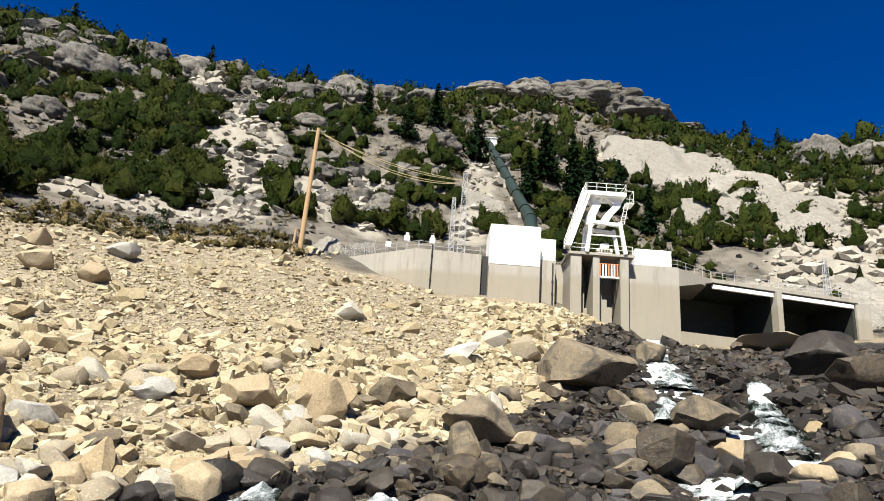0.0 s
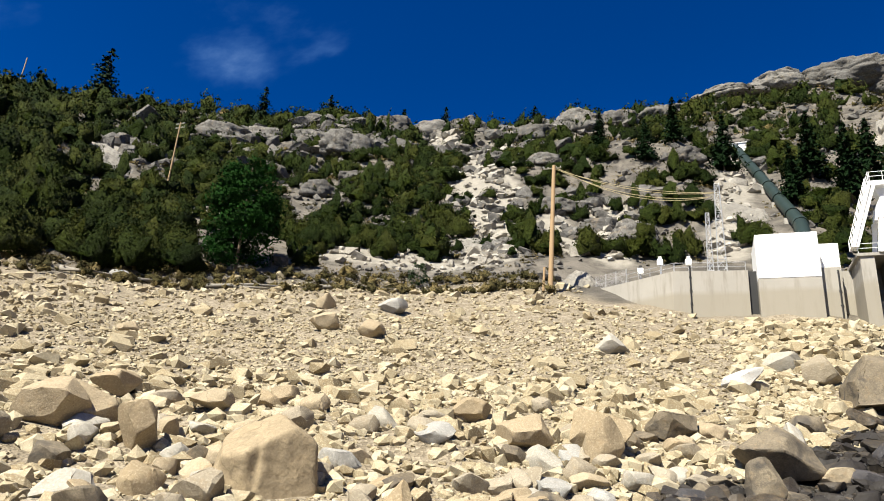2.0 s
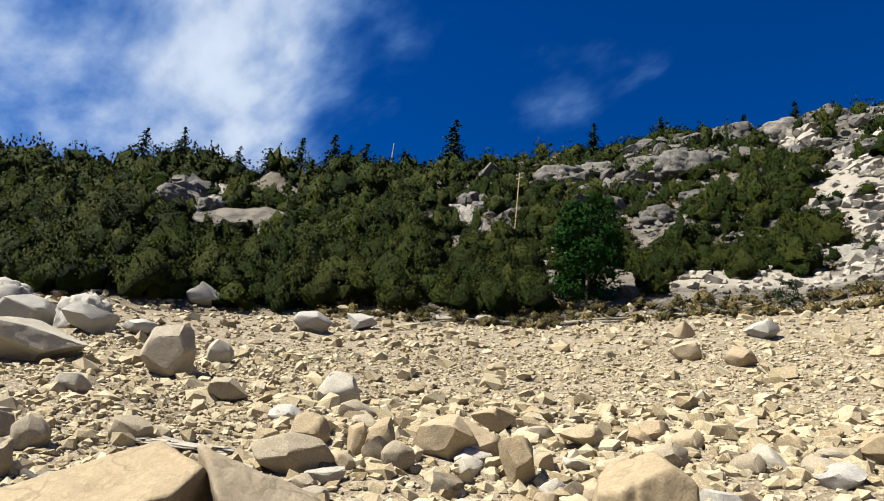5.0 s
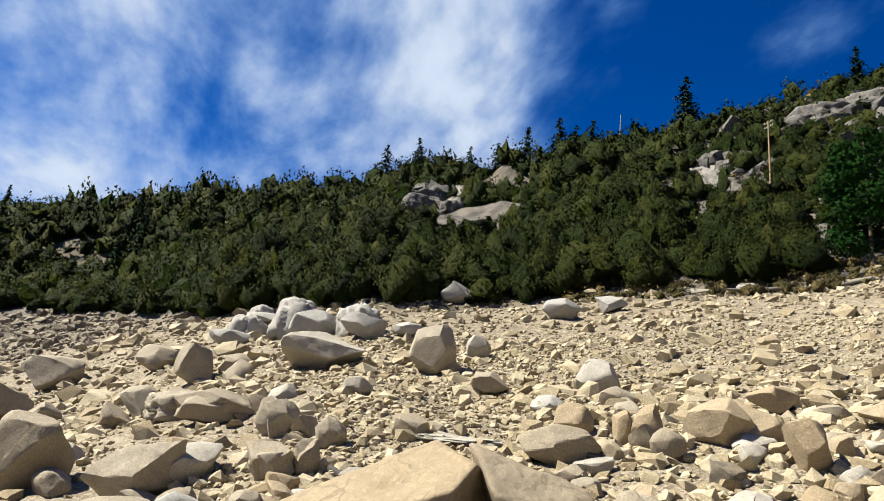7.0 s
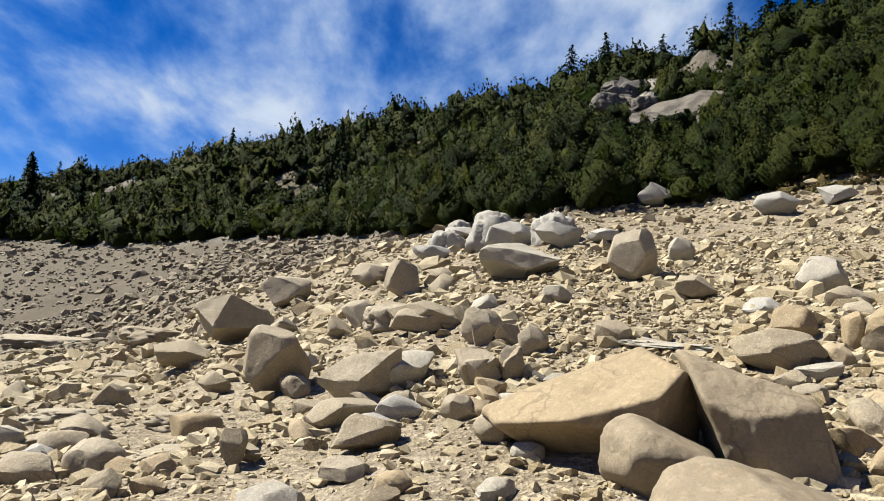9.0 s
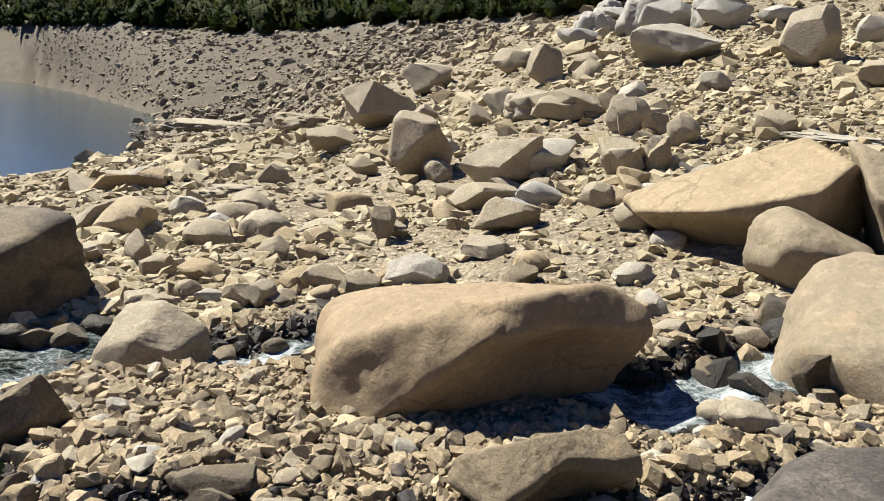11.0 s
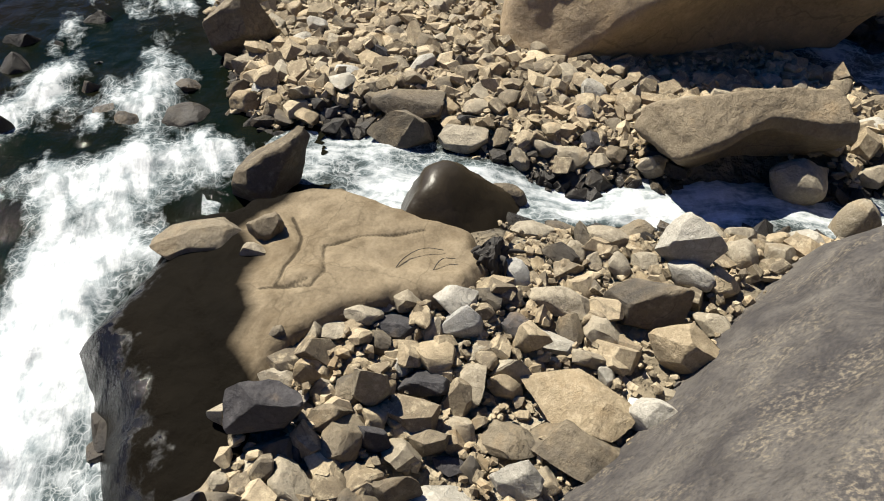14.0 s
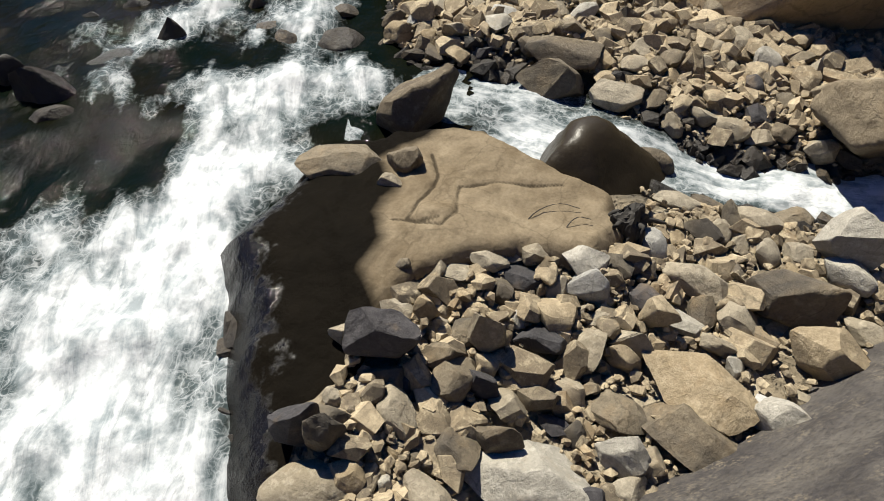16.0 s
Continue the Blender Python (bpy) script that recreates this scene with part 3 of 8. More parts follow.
# the bed of black stones below the bays
WASH = np.array([(-5.5, 21.0), (-3.7, 23.8), (-1.2, 27.3), (2.2, 30.7), (5.9, 36.5), (10.6, 48.4), (11.5, 57.2), (17.0, 72.0), (40, 78), (60, 84), (60, 60), (30, 25), (14, 16), (-3, 17)])


def damp(x, y):
    """1 on stones wetted by the water, 0 on dry ground."""
    wide = np.interp(np.hypot(x, y), [9, 20, 30, 60, 80], [0.5, 1.5, 5.0, 6.0, 3.0]) * np.where(np.asarray(x) > 17, 1.6, 0.7)
    wash = np.clip(0.5 - off_outline(np.asarray(x, float), np.asarray(y, float), WASH) / 3.0, 0, 1)
    return np.maximum(wash, np.clip(1.15 - np.maximum(off_line(x, y, CREEK), 0) / wide, 0, 1) * (np.asarray(y) > 12)) + \
        np.clip(1 - np.maximum(np.minimum(np.minimum(off_line(x, y, CREEK), off_line(x, y, BRANCH)), off_pool(x, y)), 0) / np.where(np.asarray(y) > 0.5, 1.3, 0.45), 0, 1) * (np.asarray(y) <= 12)


def height(x, y):
    """The land's surface."""
    x, y = np.asarray(x, float), np.asarray(y, float)
    shape = x.shape
    x, y = x.ravel(), y.ravel()
    z = landform(x, y)
    r, b = np.hypot(x, y), np.degrees(np.arctan2(-x, y))
    rt, et, rc, ec = by_bearing(HILL, b)
    p = np.stack([x, y, np.zeros_like(x)], 1)
    hill = np.clip((r - rt) / 12.0, 0, 1)
    z = z + (1 - hill) * (0.05 * fbm(p * 1.3, 3, 3) + np.clip((r - 8) / 25, 0, 1) * 0.3 * fbm(p * 0.25, 3, 5))
    crags = fbm(p * 0.028, 4, 11)
    ledges = np.abs(fbm(p * 0.05, 3, 17))
    grow = np.clip((r - rt) / 45.0, 0, 1)
    near_top = np.exp(-(((r - rc) / 45.0) ** 2))
    # the penstock lies in an even strip
    strip = np.clip(off_line(x, y, [(15.2, 100, 2.5), (15.2, 112, 2.5), (11.4, 188, 2.5)]) / 14.0, 0, 1)
    grow = grow * strip
    z = z - 1.0 * hill * (1 - strip)
    z = z + hill * grow * (5.5 * crags + 5.0 * ledges * np.clip(fbm(p * 0.012, 2, 23) + 0.4, 0, 1)) - hill * grow * near_top * 2.0
    cut = np.minimum(np.minimum(off_line(x, y, CREEK), off_line(x, y, BRANCH)), off_pool(x, y))
    z = z - np.clip(0.5 - cut / 0.8, 0, 1) * np.where(r > 14, 0.7, 0.42)
    # the cobbles are banked up against the bedrock slab
    z = z + 0.18 * np.clip(1 - off_line(x, y, [(-1.5, -1.6, 0.1), (-2.3, -1.95, 0.1), (-3.1, -2.15, 0.1), (-3.8, -1.7, 0.1), (-4.1, -1.2, 0.1)]) / 0.8, 0, 1)
    # the bays are open pits behind their sill
    bay = off_outline(x, y, np.array([(29.4, 80.0), (35.1, 84.2), (58.0, 89.4), (56.0, 98.0), (27.4, 91.5)]))
    z = np.where(bay < 0, np.minimum(z, 14.0), z)
    return z.reshape(shape)


def build_ground():
    bearings = np.concatenate([np.arange(-42, 186, 0.8), np.arange(186, 318, 3.0)])
    radii = np.concatenate([np.linspace(0.3, 14, 110), 14 * (70 / 14.0) ** np.linspace(0.012, 1, 100), 70 * (420 / 70.0) ** np.linspace(0.014, 1, 100), 420 * (2600 / 420.0) ** np.linspace(0.06, 1, 20)])
    B, R = np.meshgrid(np.radians(bearings), radii, indexing="ij")
    x, y = -np.sin(B) * R, np.cos(B) * R
    z = height(x, y)
    nb, nr = B.shape
    idx = np.arange(nb * nr).reshape(nb, nr)
    nxt = np.roll(idx, -1, 0)
    a, b, c, d = idx[:, :-1].ravel(), idx[:, 1:].ravel(), nxt[:, 1:].ravel(), nxt[:, :-1].ravel()
    verts = np.stack([x.ravel(), y.ravel(), z.ravel()], 1)
    verts = np.vstack([verts, [0, 0, float(height(np.zeros(1), np.zeros(1))[0])]])
    hub = nb * nr
    tris = np.vstack([np.stack([a, c, b], 1), np.stack([a, d, c], 1), np.stack([np.full(nb, hub), nxt[:, 0], idx[:, 0]], 1)])
    me = tri_mesh("ground", verts, tris, GROUND, True)
    X, Y = verts[:, 0], verts[:, 1]
    r, bb = np.hypot(X, Y), np.degrees(np.arctan2(-X, Y))
    rt, et, rc, ec = by_bearing(HILL, bb)
    p = np.stack([X, Y, 0 * X], 1)
    for name, value in (("hill", np.clip((r - rt + 3) / 6.0 + 0.5 * lattice_noise(p * 0.2, 4), 0, 1)), ("wet", np.clip(damp(X, Y), 0, 1)),
                        ("pale", paleness(X, Y)), ("far", np.clip((r - 95) / 40, 0, 1) * np.clip((bb - 92) / 10, 0, 1)), ("bare", 0.35 + paleness(X, Y) + 0.5 + 0.5 * fbm(p * 0.03, 4, 31) + np.interp(bb, [-40, 0, 20, 45, 60], [0.2, 0.15, 0.1, 0.05, -0.2]))):
        at = me.attributes.new(name, "FLOAT", "POINT")
        at.data.foreach_set("value", value.astype(np.float32))
    return tagged(new("ground", me), "tan stony reservoir shore rising to a brushy granite hillside", "ground", kind="structure")


build_ground()


def build_lake():
    bm = bmesh.new()
    vs = []
    n = 48
    for k in range(n):
        b = radians(104 + 150 * k / (n - 1))
        vs.append(bm.verts.new((-math.sin(b) * 900, math.cos(b) * 900, -4.0)))
    vs.append(bm.verts.new((20, -30, -4.0)))
    vs.append(bm.verts.new((-40, -26, -4.0)))
    bm.faces.new(vs)
    bmesh.ops.triangulate(bm, faces=bm.faces[:])
    ob = part("water", bm, LAKE)
    tagged(ob, "still grey-blue reservoir water below the stony shore", "lake", kind="structure")


build_lake()

# ---- running water ----
def flow(me, foam, across, along):
    for name, value in (("foam", foam), ("across", across), ("along", along)):
        at = me.attributes.new(name, "FLOAT", "POINT")
        at.data.foreach_set("value", value.astype(np.float32))


def ribbon(name, line, drop, foam_at, label, cross=9, step=0.25, rough=0.06, seed=0, arch=0.0):
    """Water along a course: a rippled sheet with foam where the bed is steep or broken."""
    pts = []
    for (ax, ay, aw), (bx, by, bw) in zip(line[:-1], line[1:]):
        n = max(2, int(math.hypot(bx - ax, by - ay) / step))
        pts += [(ax + (bx - ax) * k / n, ay + (by - ay) * k / n, aw + (bw - aw) * k / n) for k in range(n)]
    pts.append(line[-1])
    P = np.array(pts)
    for _ in range(6):
        P[1:-1] = 0.25 * P[:-2] + 0.5 * P[1:-1] + 0.25 * P[2:]
    T = np.gradient(P[:, :2], axis=0)
    T /= np.linalg.norm(T, axis=1, keepdims=True)
    S = np.stack([-T[:, 1], T[:, 0]], 1)
    u = np.linspace(-1.15, 1.15, cross)
    XY = P[:, None, :2] + S[:, None] * (u[None, :, None] * P[:, None, 2:3])
    mid = height(P[:, 0], P[:, 1])
    for _ in range(3):
        mid[1:-1] = 0.25 * mid[:-2] + 0.5 * mid[1:-1] + 0.25 * mid[2:]
    n, m = XY.shape[:2]
    q = np.stack([XY[..., 0].ravel(), XY[..., 1].ravel(), np.zeros(n * m)], 1)
    z = np.repeat(mid, m) + drop + rough * fbm(q * 2.2, 4, seed)
    z -= arch * np.tile(u * u, n)
    verts = np.column_stack([q[:, :2], z])
    idx = np.arange(n * m).reshape(n, m)
    a, b, c, d = idx[:-1, :-1].ravel(), idx[1:, :-1].ravel(), idx[1:, 1:].ravel(), idx[:-1, 1:].ravel()
    me = tri_mesh(name, verts, np.vstack([np.stack([a, c, b], 1), np.stack([a, d, c], 1)]), WATER, True)
    fall = np.abs(np.gradient(mid)) / np.maximum(np.linalg.norm(np.gradient(P[:, :2], axis=0), axis=1), 1e-3)
    foam = np.repeat(np.clip(foam_at + 0.9 * fall, 0, 1), m) * np.tile(1 - 0.35 * np.abs(u) ** 2, n)
    foam = np.clip(foam + 0.28 * fbm(q * 0.9, 3, seed + 5), 0, 1)
    run = np.concatenate([[0], np.cumsum(np.linalg.norm(np.diff(P[:, :2], axis=0), axis=1))])
    flow(me, foam, np.tile(u, n) * np.repeat(P[:, 2], m), np.repeat(run, m))
    return tagged(new(name, me), label, "creek", kind="stuff")


def pool():
    """The river pool with the white torrent that runs along the slab."""
    X, Y = np.meshgrid(np.arange(-9.5, 7, 0.07), np.arange(-14.0, 0.5, 0.07), indexing="ij")
    off = off_pool(X, Y)
    jet = off_outline(X, Y, FOAM)
    for line in ([(-7.6, -7.9, 0.15), (-6.9, -7.0, 0.35), (-6.0, -6.4, 0.4), (-5.75, -6.1, 0.3)], [(-5.9, -7.5, 0.12), (-5.2, -7.0, 0.22), (-4.9, -6.4, 0.2)], [(-5.0, -7.1, 0.05), (-4.0, -7.3, 0.12)], [(-8.6, -8.9, 0.3), (-7.9, -8.3, 0.3)], [(-5.5, -4.2, 0.15), (-5.0, -4.6, 0.3)]):
        jet = np.minimum(jet, off_line(X, Y, line) + 0.26)
    n, m = X.shape
    q = np.stack([X.ravel(), Y.ravel(), np.zeros(n * m)], 1)
    streak = np.stack([q[:, 0] * 1.5 - q[:, 1] * 1.2, q[:, 0] * 0.5 + q[:, 1] * 0.7, q[:, 2]], 1)
    foam = np.clip(0.5 - np.clip(jet.ravel(), -0.6, 9) * 0.55 + 0.2 * fbm(q * 1.3, 4, 41) + 0.26 * fbm(streak, 3, 42) + np.clip((-5.2 - q[:, 1]) / 1.2, 0, 1) * (0.3 * np.clip(fbm(streak * 1.6, 4, 48), 0, 1)) + 0.1 * (lattice_noise(q * 3, 40) > 0.6), 0, 1)
    z = -0.17 + 0.025 * fbm(q * 2.0, 4, 43) + foam * (0.05 + 0.10 * fbm(q * 1.9, 4, 47))
    z -= 0.1 * np.clip((q[:, 0] + 4.5) / 5, 0, 1)
    keep = off < 0.5
    idx = np.arange(n * m).reshape(n, m)
    k = keep[:-1, :-1] & keep[1:, :-1] & keep[1:, 1:] & keep[:-1, 1:]
    a, b, c, d = (v[k] for v in (idx[:-1, :-1], idx[1:, :-1], idx[1:, 1:], idx[:-1, 1:]))
    me = tri_mesh("river_pool", np.column_stack([q[:, :2], z]), np.vstack([np.stack([a, b, c], 1), np.stack([a, c, d], 1)]), WATER, True)
    flow(me, foam, 0.66 * q[:, 0] - 0.75 * q[:, 1], 0.75 * q[:, 0] + 0.66 * q[:, 1])
    tagged(new("river_pool", me), "dark clear river pool with a white foaming torrent along the rock slab", "river", kind="stuff")


ribbon("creek", CREEK, 0.16, 0.52, "shallow creek tumbling white over dark wet boulders", cross=11, seed=3, rough=0.1)
ribbon("side_stream", BRANCH, 0.22, 0.7, "narrow white side stream between cobble banks", cross=11, step=0.12, seed=9)
pool()
for k, line in enumerate(CASCADES):
    ribbon("cascade", line, 0.52, 0.3, "white cascade tumbling over black boulders", cross=21, step=0.15, rough=0.14, seed=20 + k, arch=0.2)

# ---- dam outlet works ----
DECK = 29.0


def wall_run(name, pts, z0, z1, thick, material, label):
    """A straight-sided wall along plan points, its outer face on the line."""
    bm = bmesh.new()
    for (ax, ay), (bx, by) in zip(pts[:-1], pts[1:]):
        n = Vector((-(by - ay), bx - ax, 0)).normalized() * thick
        prism(bm, [(ax, ay), (bx, by), (bx + n.x, by + n.y), (ax + n.x, ay + n.y)], z0, z1)
    return bm


house = thing("outlet_works", 15, 80, 18, "weathered concrete outlet works with a white-painted block and open bays", "dam building")
house.matrix_basis = Matrix.Identity(4)


def piece(name, bm, material, label=""):
    return part(name, bm, material, house, label)


piece("retaining_wall", wall_run("", [(-13.2, 86.7), (-3.1, 79.9)], 16, DECK, 0.6, CONCRETE, ""), CONCRETE, "stained concrete retaining wall")
piece("retaining_wall", wall_run("", [(-3.1, 79.9), (5.0, 80.7)], 16, DECK, 0.6, CONCRETE, ""), CONCRETE, "stained concrete retaining wall")
bm = box(bmesh.new(), 5.9, 79.5, 27.6, 12.2, 86, 32.8, 0.04)
piece("white_block", bm, WHITE_PAINT, "white-painted upper block")
bm = box(bmesh.new(), 5.9, 79.55, 14, 12.2, 86, 27.6)
piece("block_base", bm, CONCRETE)
bm = box(bmesh.new(), 12.2, 80.9, 14, 14.3, 86, DECK)
piece("wall_panel", bm, CONCRETE)
bm = box(bmesh.new(), 12.2, 82.4, DECK, 14.6, 86, 32.3, 0.04)
piece("white_block", bm, WHITE_PAINT)
bm = box(bmesh.new(), 5.0, 81.2, 14, 5.9, 82, DECK)
piece("slot_back", bm, BLACK_METAL, "dark vertical joint")
# intake tower: piers with two deep openings
for x0, x1 in ((15.6, 16.9), (18.3, 19.1), (21.6, 22.6)):
    piece("pier", box(bmesh.new(), x0, 77.6, 12, x1, 82.5, DECK), CONCRETE)
piece("back_wall", box(bmesh.new(), 14.3, 82.5, 12, 22.6, 83.2, DECK), CONCRETE)
piece("deck_slab", box(bmesh.new(), 15.3, 77.4, DECK, 23.3, 83.2, DECK + 0.35, 0.03), CONCRETE)
# stepped blocks added in the openings, shaped after a stair shadow's edge
for x0, x1, tops in ((16.9, 18.3, (26.3, 24.6, 22.8)), (19.1, 21.6, (24.8, 24.0, 23.1))):
    for k, top in enumerate(tops):
        w = (x1 - x0) / 4
        piece("shadow_step", box(bmesh.new(), x0 + w * k, 79.2 + 0.004 * k, 12, x0 + w * (k + 1), 80.4, top), CONCRETE)
# main wall to the bays
piece("main_wall", box(bmesh.new(), 22.6, 79.0, 12, 29.2, 80.0, DECK - 0.3), CONCRETE)
bm = bmesh.new()
front = [(29.2, 79.2, 26.4), (29.2, 79.2, DECK - 0.3), (35.1, 83.5, DECK - 0.1), (35.1, 83.5, 28.4)]
lo = [bm.verts.new(v) for v in front]
hi = [bm.verts.new((x - 0.35, y + 0.55, z)) for x, y, z in front]
bm.faces.new(lo[::-1]), bm.faces.new(hi)
for k in range(4):
    bm.faces.new((lo[k], lo[(k + 1) % 4], hi[(k + 1) % 4], hi[k]))
piece("wing_wall", bm, CONCRETE)
piece("white_cabin", box(bmesh.new(), 24.3, 80.6, DECK - 0.2, 28.9, 84, 31.3, 0.03), WHITE_PAINT, "white-painted low cabin")
BAY = Vector((57.1 - 35.1, 88.5 - 83.5, 0)).normalized()
IN = Vector((-BAY.y, BAY.x, 0))


def bay_box(name, a0, a1, d0, d1, z0, z1, material, label=""):
    """A block in the bays' own directions: along the front, depth inwards."""
    o = Vector((35.1, 83.5, 0))
    c = [o + BAY * a + IN * d for a, d in ((a0, d0), (a1, d0), (a1, d1), (a0, d1))]
    return piece(name, prism(bmesh.new(), [(v.x, v.y) for v in c], z0, z1), material, label)


bay_box("bay_roof", -0.2, 22.6, 0, 9.0, 28.5, DECK, CONCRETE)
# the bays' inner faces are coloured near-black in place of shade
bay_box("bay_soffit", -0.2, 22.3, 0.6, 8.8, 28.3, 28.5, BAY_SHADE)
bay_box("beam", 0.3, 9.3, 0.15, 0.55, 27.75, 28.25, WHITE_PAINT, "white steel beam")
bay_box("beam", 10.6, 22.0, 0.15, 0.55, 27.75, 28.25, WHITE_PAINT, "white steel beam")
bay_box("bay_pier", 9.5, 10.3, -0.25, 1.0, 12, 28.5, CONCRETE)
bay_box("bay_divider", 9.55, 10.25, 1.0, 8.8, 12, 28.5, BAY_SHADE)
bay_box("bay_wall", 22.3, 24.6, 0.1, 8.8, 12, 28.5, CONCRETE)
bay_box("bay_shade_side", 21.9, 22.3, 0.4, 8.8, 12, 28.5, BAY_SHADE)
bay_box("bay_back_wall", -6.5, 24, 8.8, 9.6, 12, 28.5, BAY_SHADE, "near-black back wall of the bays, coloured for their deep shade")
bay_box("bay_side_wall", -7.0, -6.4, -2.0, 8.8, 12, 26.4, BAY_SHADE)
bay_box("bay_floor", -6.4, 24, -0.3, 8.8, 12, 15.0, BAY_SHADE)
bay_box("bay_sill", -6.4, 24, -0.6, 0.1, 12, 21.4, CONCRETE)


def rail(name, pts, high=1.07, label="galvanised pipe handrail along the concrete deck", material=None, gap=1.9):
    """A pipe handrail with two rails and posts, a thing of its own."""
    top = thing("handrail", *pts[0], label, "handrail", "handrails on the outlet works")
    o = Vector(pts[0])
    bm = bmesh.new()
    for a, b in zip(pts[:-1], pts[1:]):
        for h in (high, high * 0.52):
            bar(bm, Vector(a) - o + Z_UP * h, Vector(b) - o + Z_UP * h, 0.03, n=6)
    part("rails", bm, material or STEEL, top)
    for a, b in zip(pts[:-1], pts[1:]):
        d = Vector(b) - Vector(a)
        n = max(1, round(d.length / gap))
        for k in range(n + 1):
            p = Vector(a) + d * k / n - o
            part("post", bar(bmesh.new(), p, p + Z_UP * high, 0.032, n=6), material or STEEL, top)
    return top


Z_UP = Vector((0, 0, 1))
rail("handrail", [(-8.6, 83.8, DECK), (-3.0, 80.1, DECK)])
rail("handrail", [(-2.9, 80.15, DECK), (4.8, 80.9, DECK)])
rail("handrail", [(12.3, 81.1, DECK), (14.2, 81.1, DECK)], material=WHITE_PAINT, label="white pipe handrail on the wall")
rail("handrail", [(15.5, 77.6, DECK + 0.35), (23.1, 77.6, DECK + 0.35)], material=WHITE_PAINT, label="white pipe handrail along the intake deck")
rail("handrail", [(23.2, 79.3, DECK - 0.3), (29.2, 79.5, DECK - 0.3), (35.1, 83.8, DECK)])
o = Vector((35.1, 83.5, DECK))
rail("handrail", [tuple(o + BAY * a + IN * 0.5) for a in (0.3, 9.0)])
rail("handrail", [tuple(o + BAY * a + IN * 0.5) for a in (10.5, 22.0)])

# white trash-rake gantry standing on the intake deck
gantry = thing("gantry", 17.5, 77.2, DECK + 0.35, "white-painted steel gantry with a stair, a railed top and splayed legs", "gantry")
G0 = Vector((17.5, 77.2, DECK + 0.35))


def gpart(name, bm, material=None, label=""):
    return part(name, bm, material or WHITE_PAINT, gantry, label)


def g3(x, y, z):
    return Vector((x, y, z)) - G0


for xa, xb in ((17.5, 18.0), (22.2, 21.5)):
    for y in (77.4, 80.4):
        gpart("leg", beam(bmesh.new(), g3(xa, y, 29.35), g3(xb, y, 33.4), 0.42, 0.42))
for y in (77.4, 80.4):
    gpart("cross_beam", beam(bmesh.new(), g3(17.7, y, 33.3), g3(21.8, y, 33.0), 0.5, 0.4))
gpart("tie", beam(bmesh.new(), g3(18.0, 77.4, 31.6), g3(21.6, 77.4, 31.6), 0.14, 0.14))
# curved head: two plate arms that meet the platform in an arch
for xs, name in (((18.1, 18.3, 18.9, 18.2), "arm"), ((19.6, 20.3, 21.4, 21.6), "arm")):
    bm = bmesh.new()
    prev = None
    for k in range(4):
        z = (33.2, 34.6, 35.9, 36.9)[k]
        row = [bm.verts.new(g3(xs[k] + dx, 78.2 + dy, z)) for dx, dy in ((-0.5, 0), (0.5, 0), (0.5, 1.2), (-0.5, 1.2))]
        if prev:
            for j in range(4):
                bm.faces.new((prev[j], prev[(j + 1) % 4], row[(j + 1) % 4], row[j]))
        else:
            bm.faces.new(row[::-1])
        prev = row
    bm.faces.new(prev)
    gpart(name, bm)
bm = bmesh.new()
arch = [(18.2, 36.9), (18.4, 36.1), (18.9, 36.6), (19.7, 36.85), (20.6, 36.6), (21.1, 36.1), (21.6, 36.9)]
lo, hi = [bm.verts.new(g3(x, 78.15, z)) for x, z in arch], [bm.verts.new(g3(x, 79.45, z)) for x, z in arch]
bm.faces.new(lo), bm.faces.new(hi[::-1])
for k in range(len(arch)):
    bm.faces.new((lo[k], hi[k], hi[(k + 1) % len(arch)], lo[(k + 1) % len(arch)]))
gpart("arch", bm)
gpart("platform", box(bmesh.new(), *(g3(17.4, 77.4, 36.9)), *(g3(22.4, 80.2, 37.45)), 0.03))
gpart("side_landing", box(bmesh.new(), *(g3(22.4, 77.6, 36.1)), *(g3(23.4, 79.4, 36.2))))
# inclined stair with its plated underside and rails
bm = bmesh.new()
for a, b in (((17.4, 77.3, 37.3), (15.1, 77.3, 30.0)),):
    beam(bm, g3(*a), g3(*b), 0.12, 0.3), beam(bm, g3(a[0], 78.9, a[2]), g3(b[0], 78.9, b[2]), 0.12, 0.3)
gpart("stringers", bm)
bm = bmesh.new()
v = [bm.verts.new(g3(*p)) for p in ((17.9, 77.35, 36.9), (15.6, 77.35, 30.0), (15.6, 78.85, 30.0), (17.9, 78.85, 36.9), (17.6, 77.35, 36.95), (15.3, 77.35, 30.05), (15.3, 78.85, 30.05), (17.6, 78.85, 36.95))]
for f in ((0, 1, 2, 3), (7, 6, 5, 4), (0, 4, 5, 1), (3, 2, 6, 7), (0, 3, 7, 4), (1, 5, 6, 2)):
    bm.faces.new([v[k] for k in f])
gpart("stair_soffit", bm)
for k in range(22):
    t = (k + 0.5) / 22
    x, z = 17.4 - 2.3 * t, 37.3 - 7.3 * t
    gpart("tread", box(bmesh.new(), *(g3(x - 0.16, 77.35, z)), *(g3(x + 0.16, 78.85, z + 0.04))))
for y in (77.3, 78.9):
    bm = bmesh.new()
    for h in (1.0, 0.5):
        bar(bm, g3(17.3, y, 37.4 + h), g3(15.0, y, 30.1 + h), 0.03, n=6)
    gpart("stair_rail", bm)
    for k in range(9):
        t = k / 8
        p = g3(17.3 - 2.3 * t, y, 37.4 - 7.3 * t)
        gpart("stair_post", bar(bmesh.new(), p, p + Z_UP, 0.03, n=6))
corner = [(17.45, 77.45), (22.35, 77.45), (22.35, 80.1), (17.45, 80.1), (17.45, 78.95)]
bm = bmesh.new()
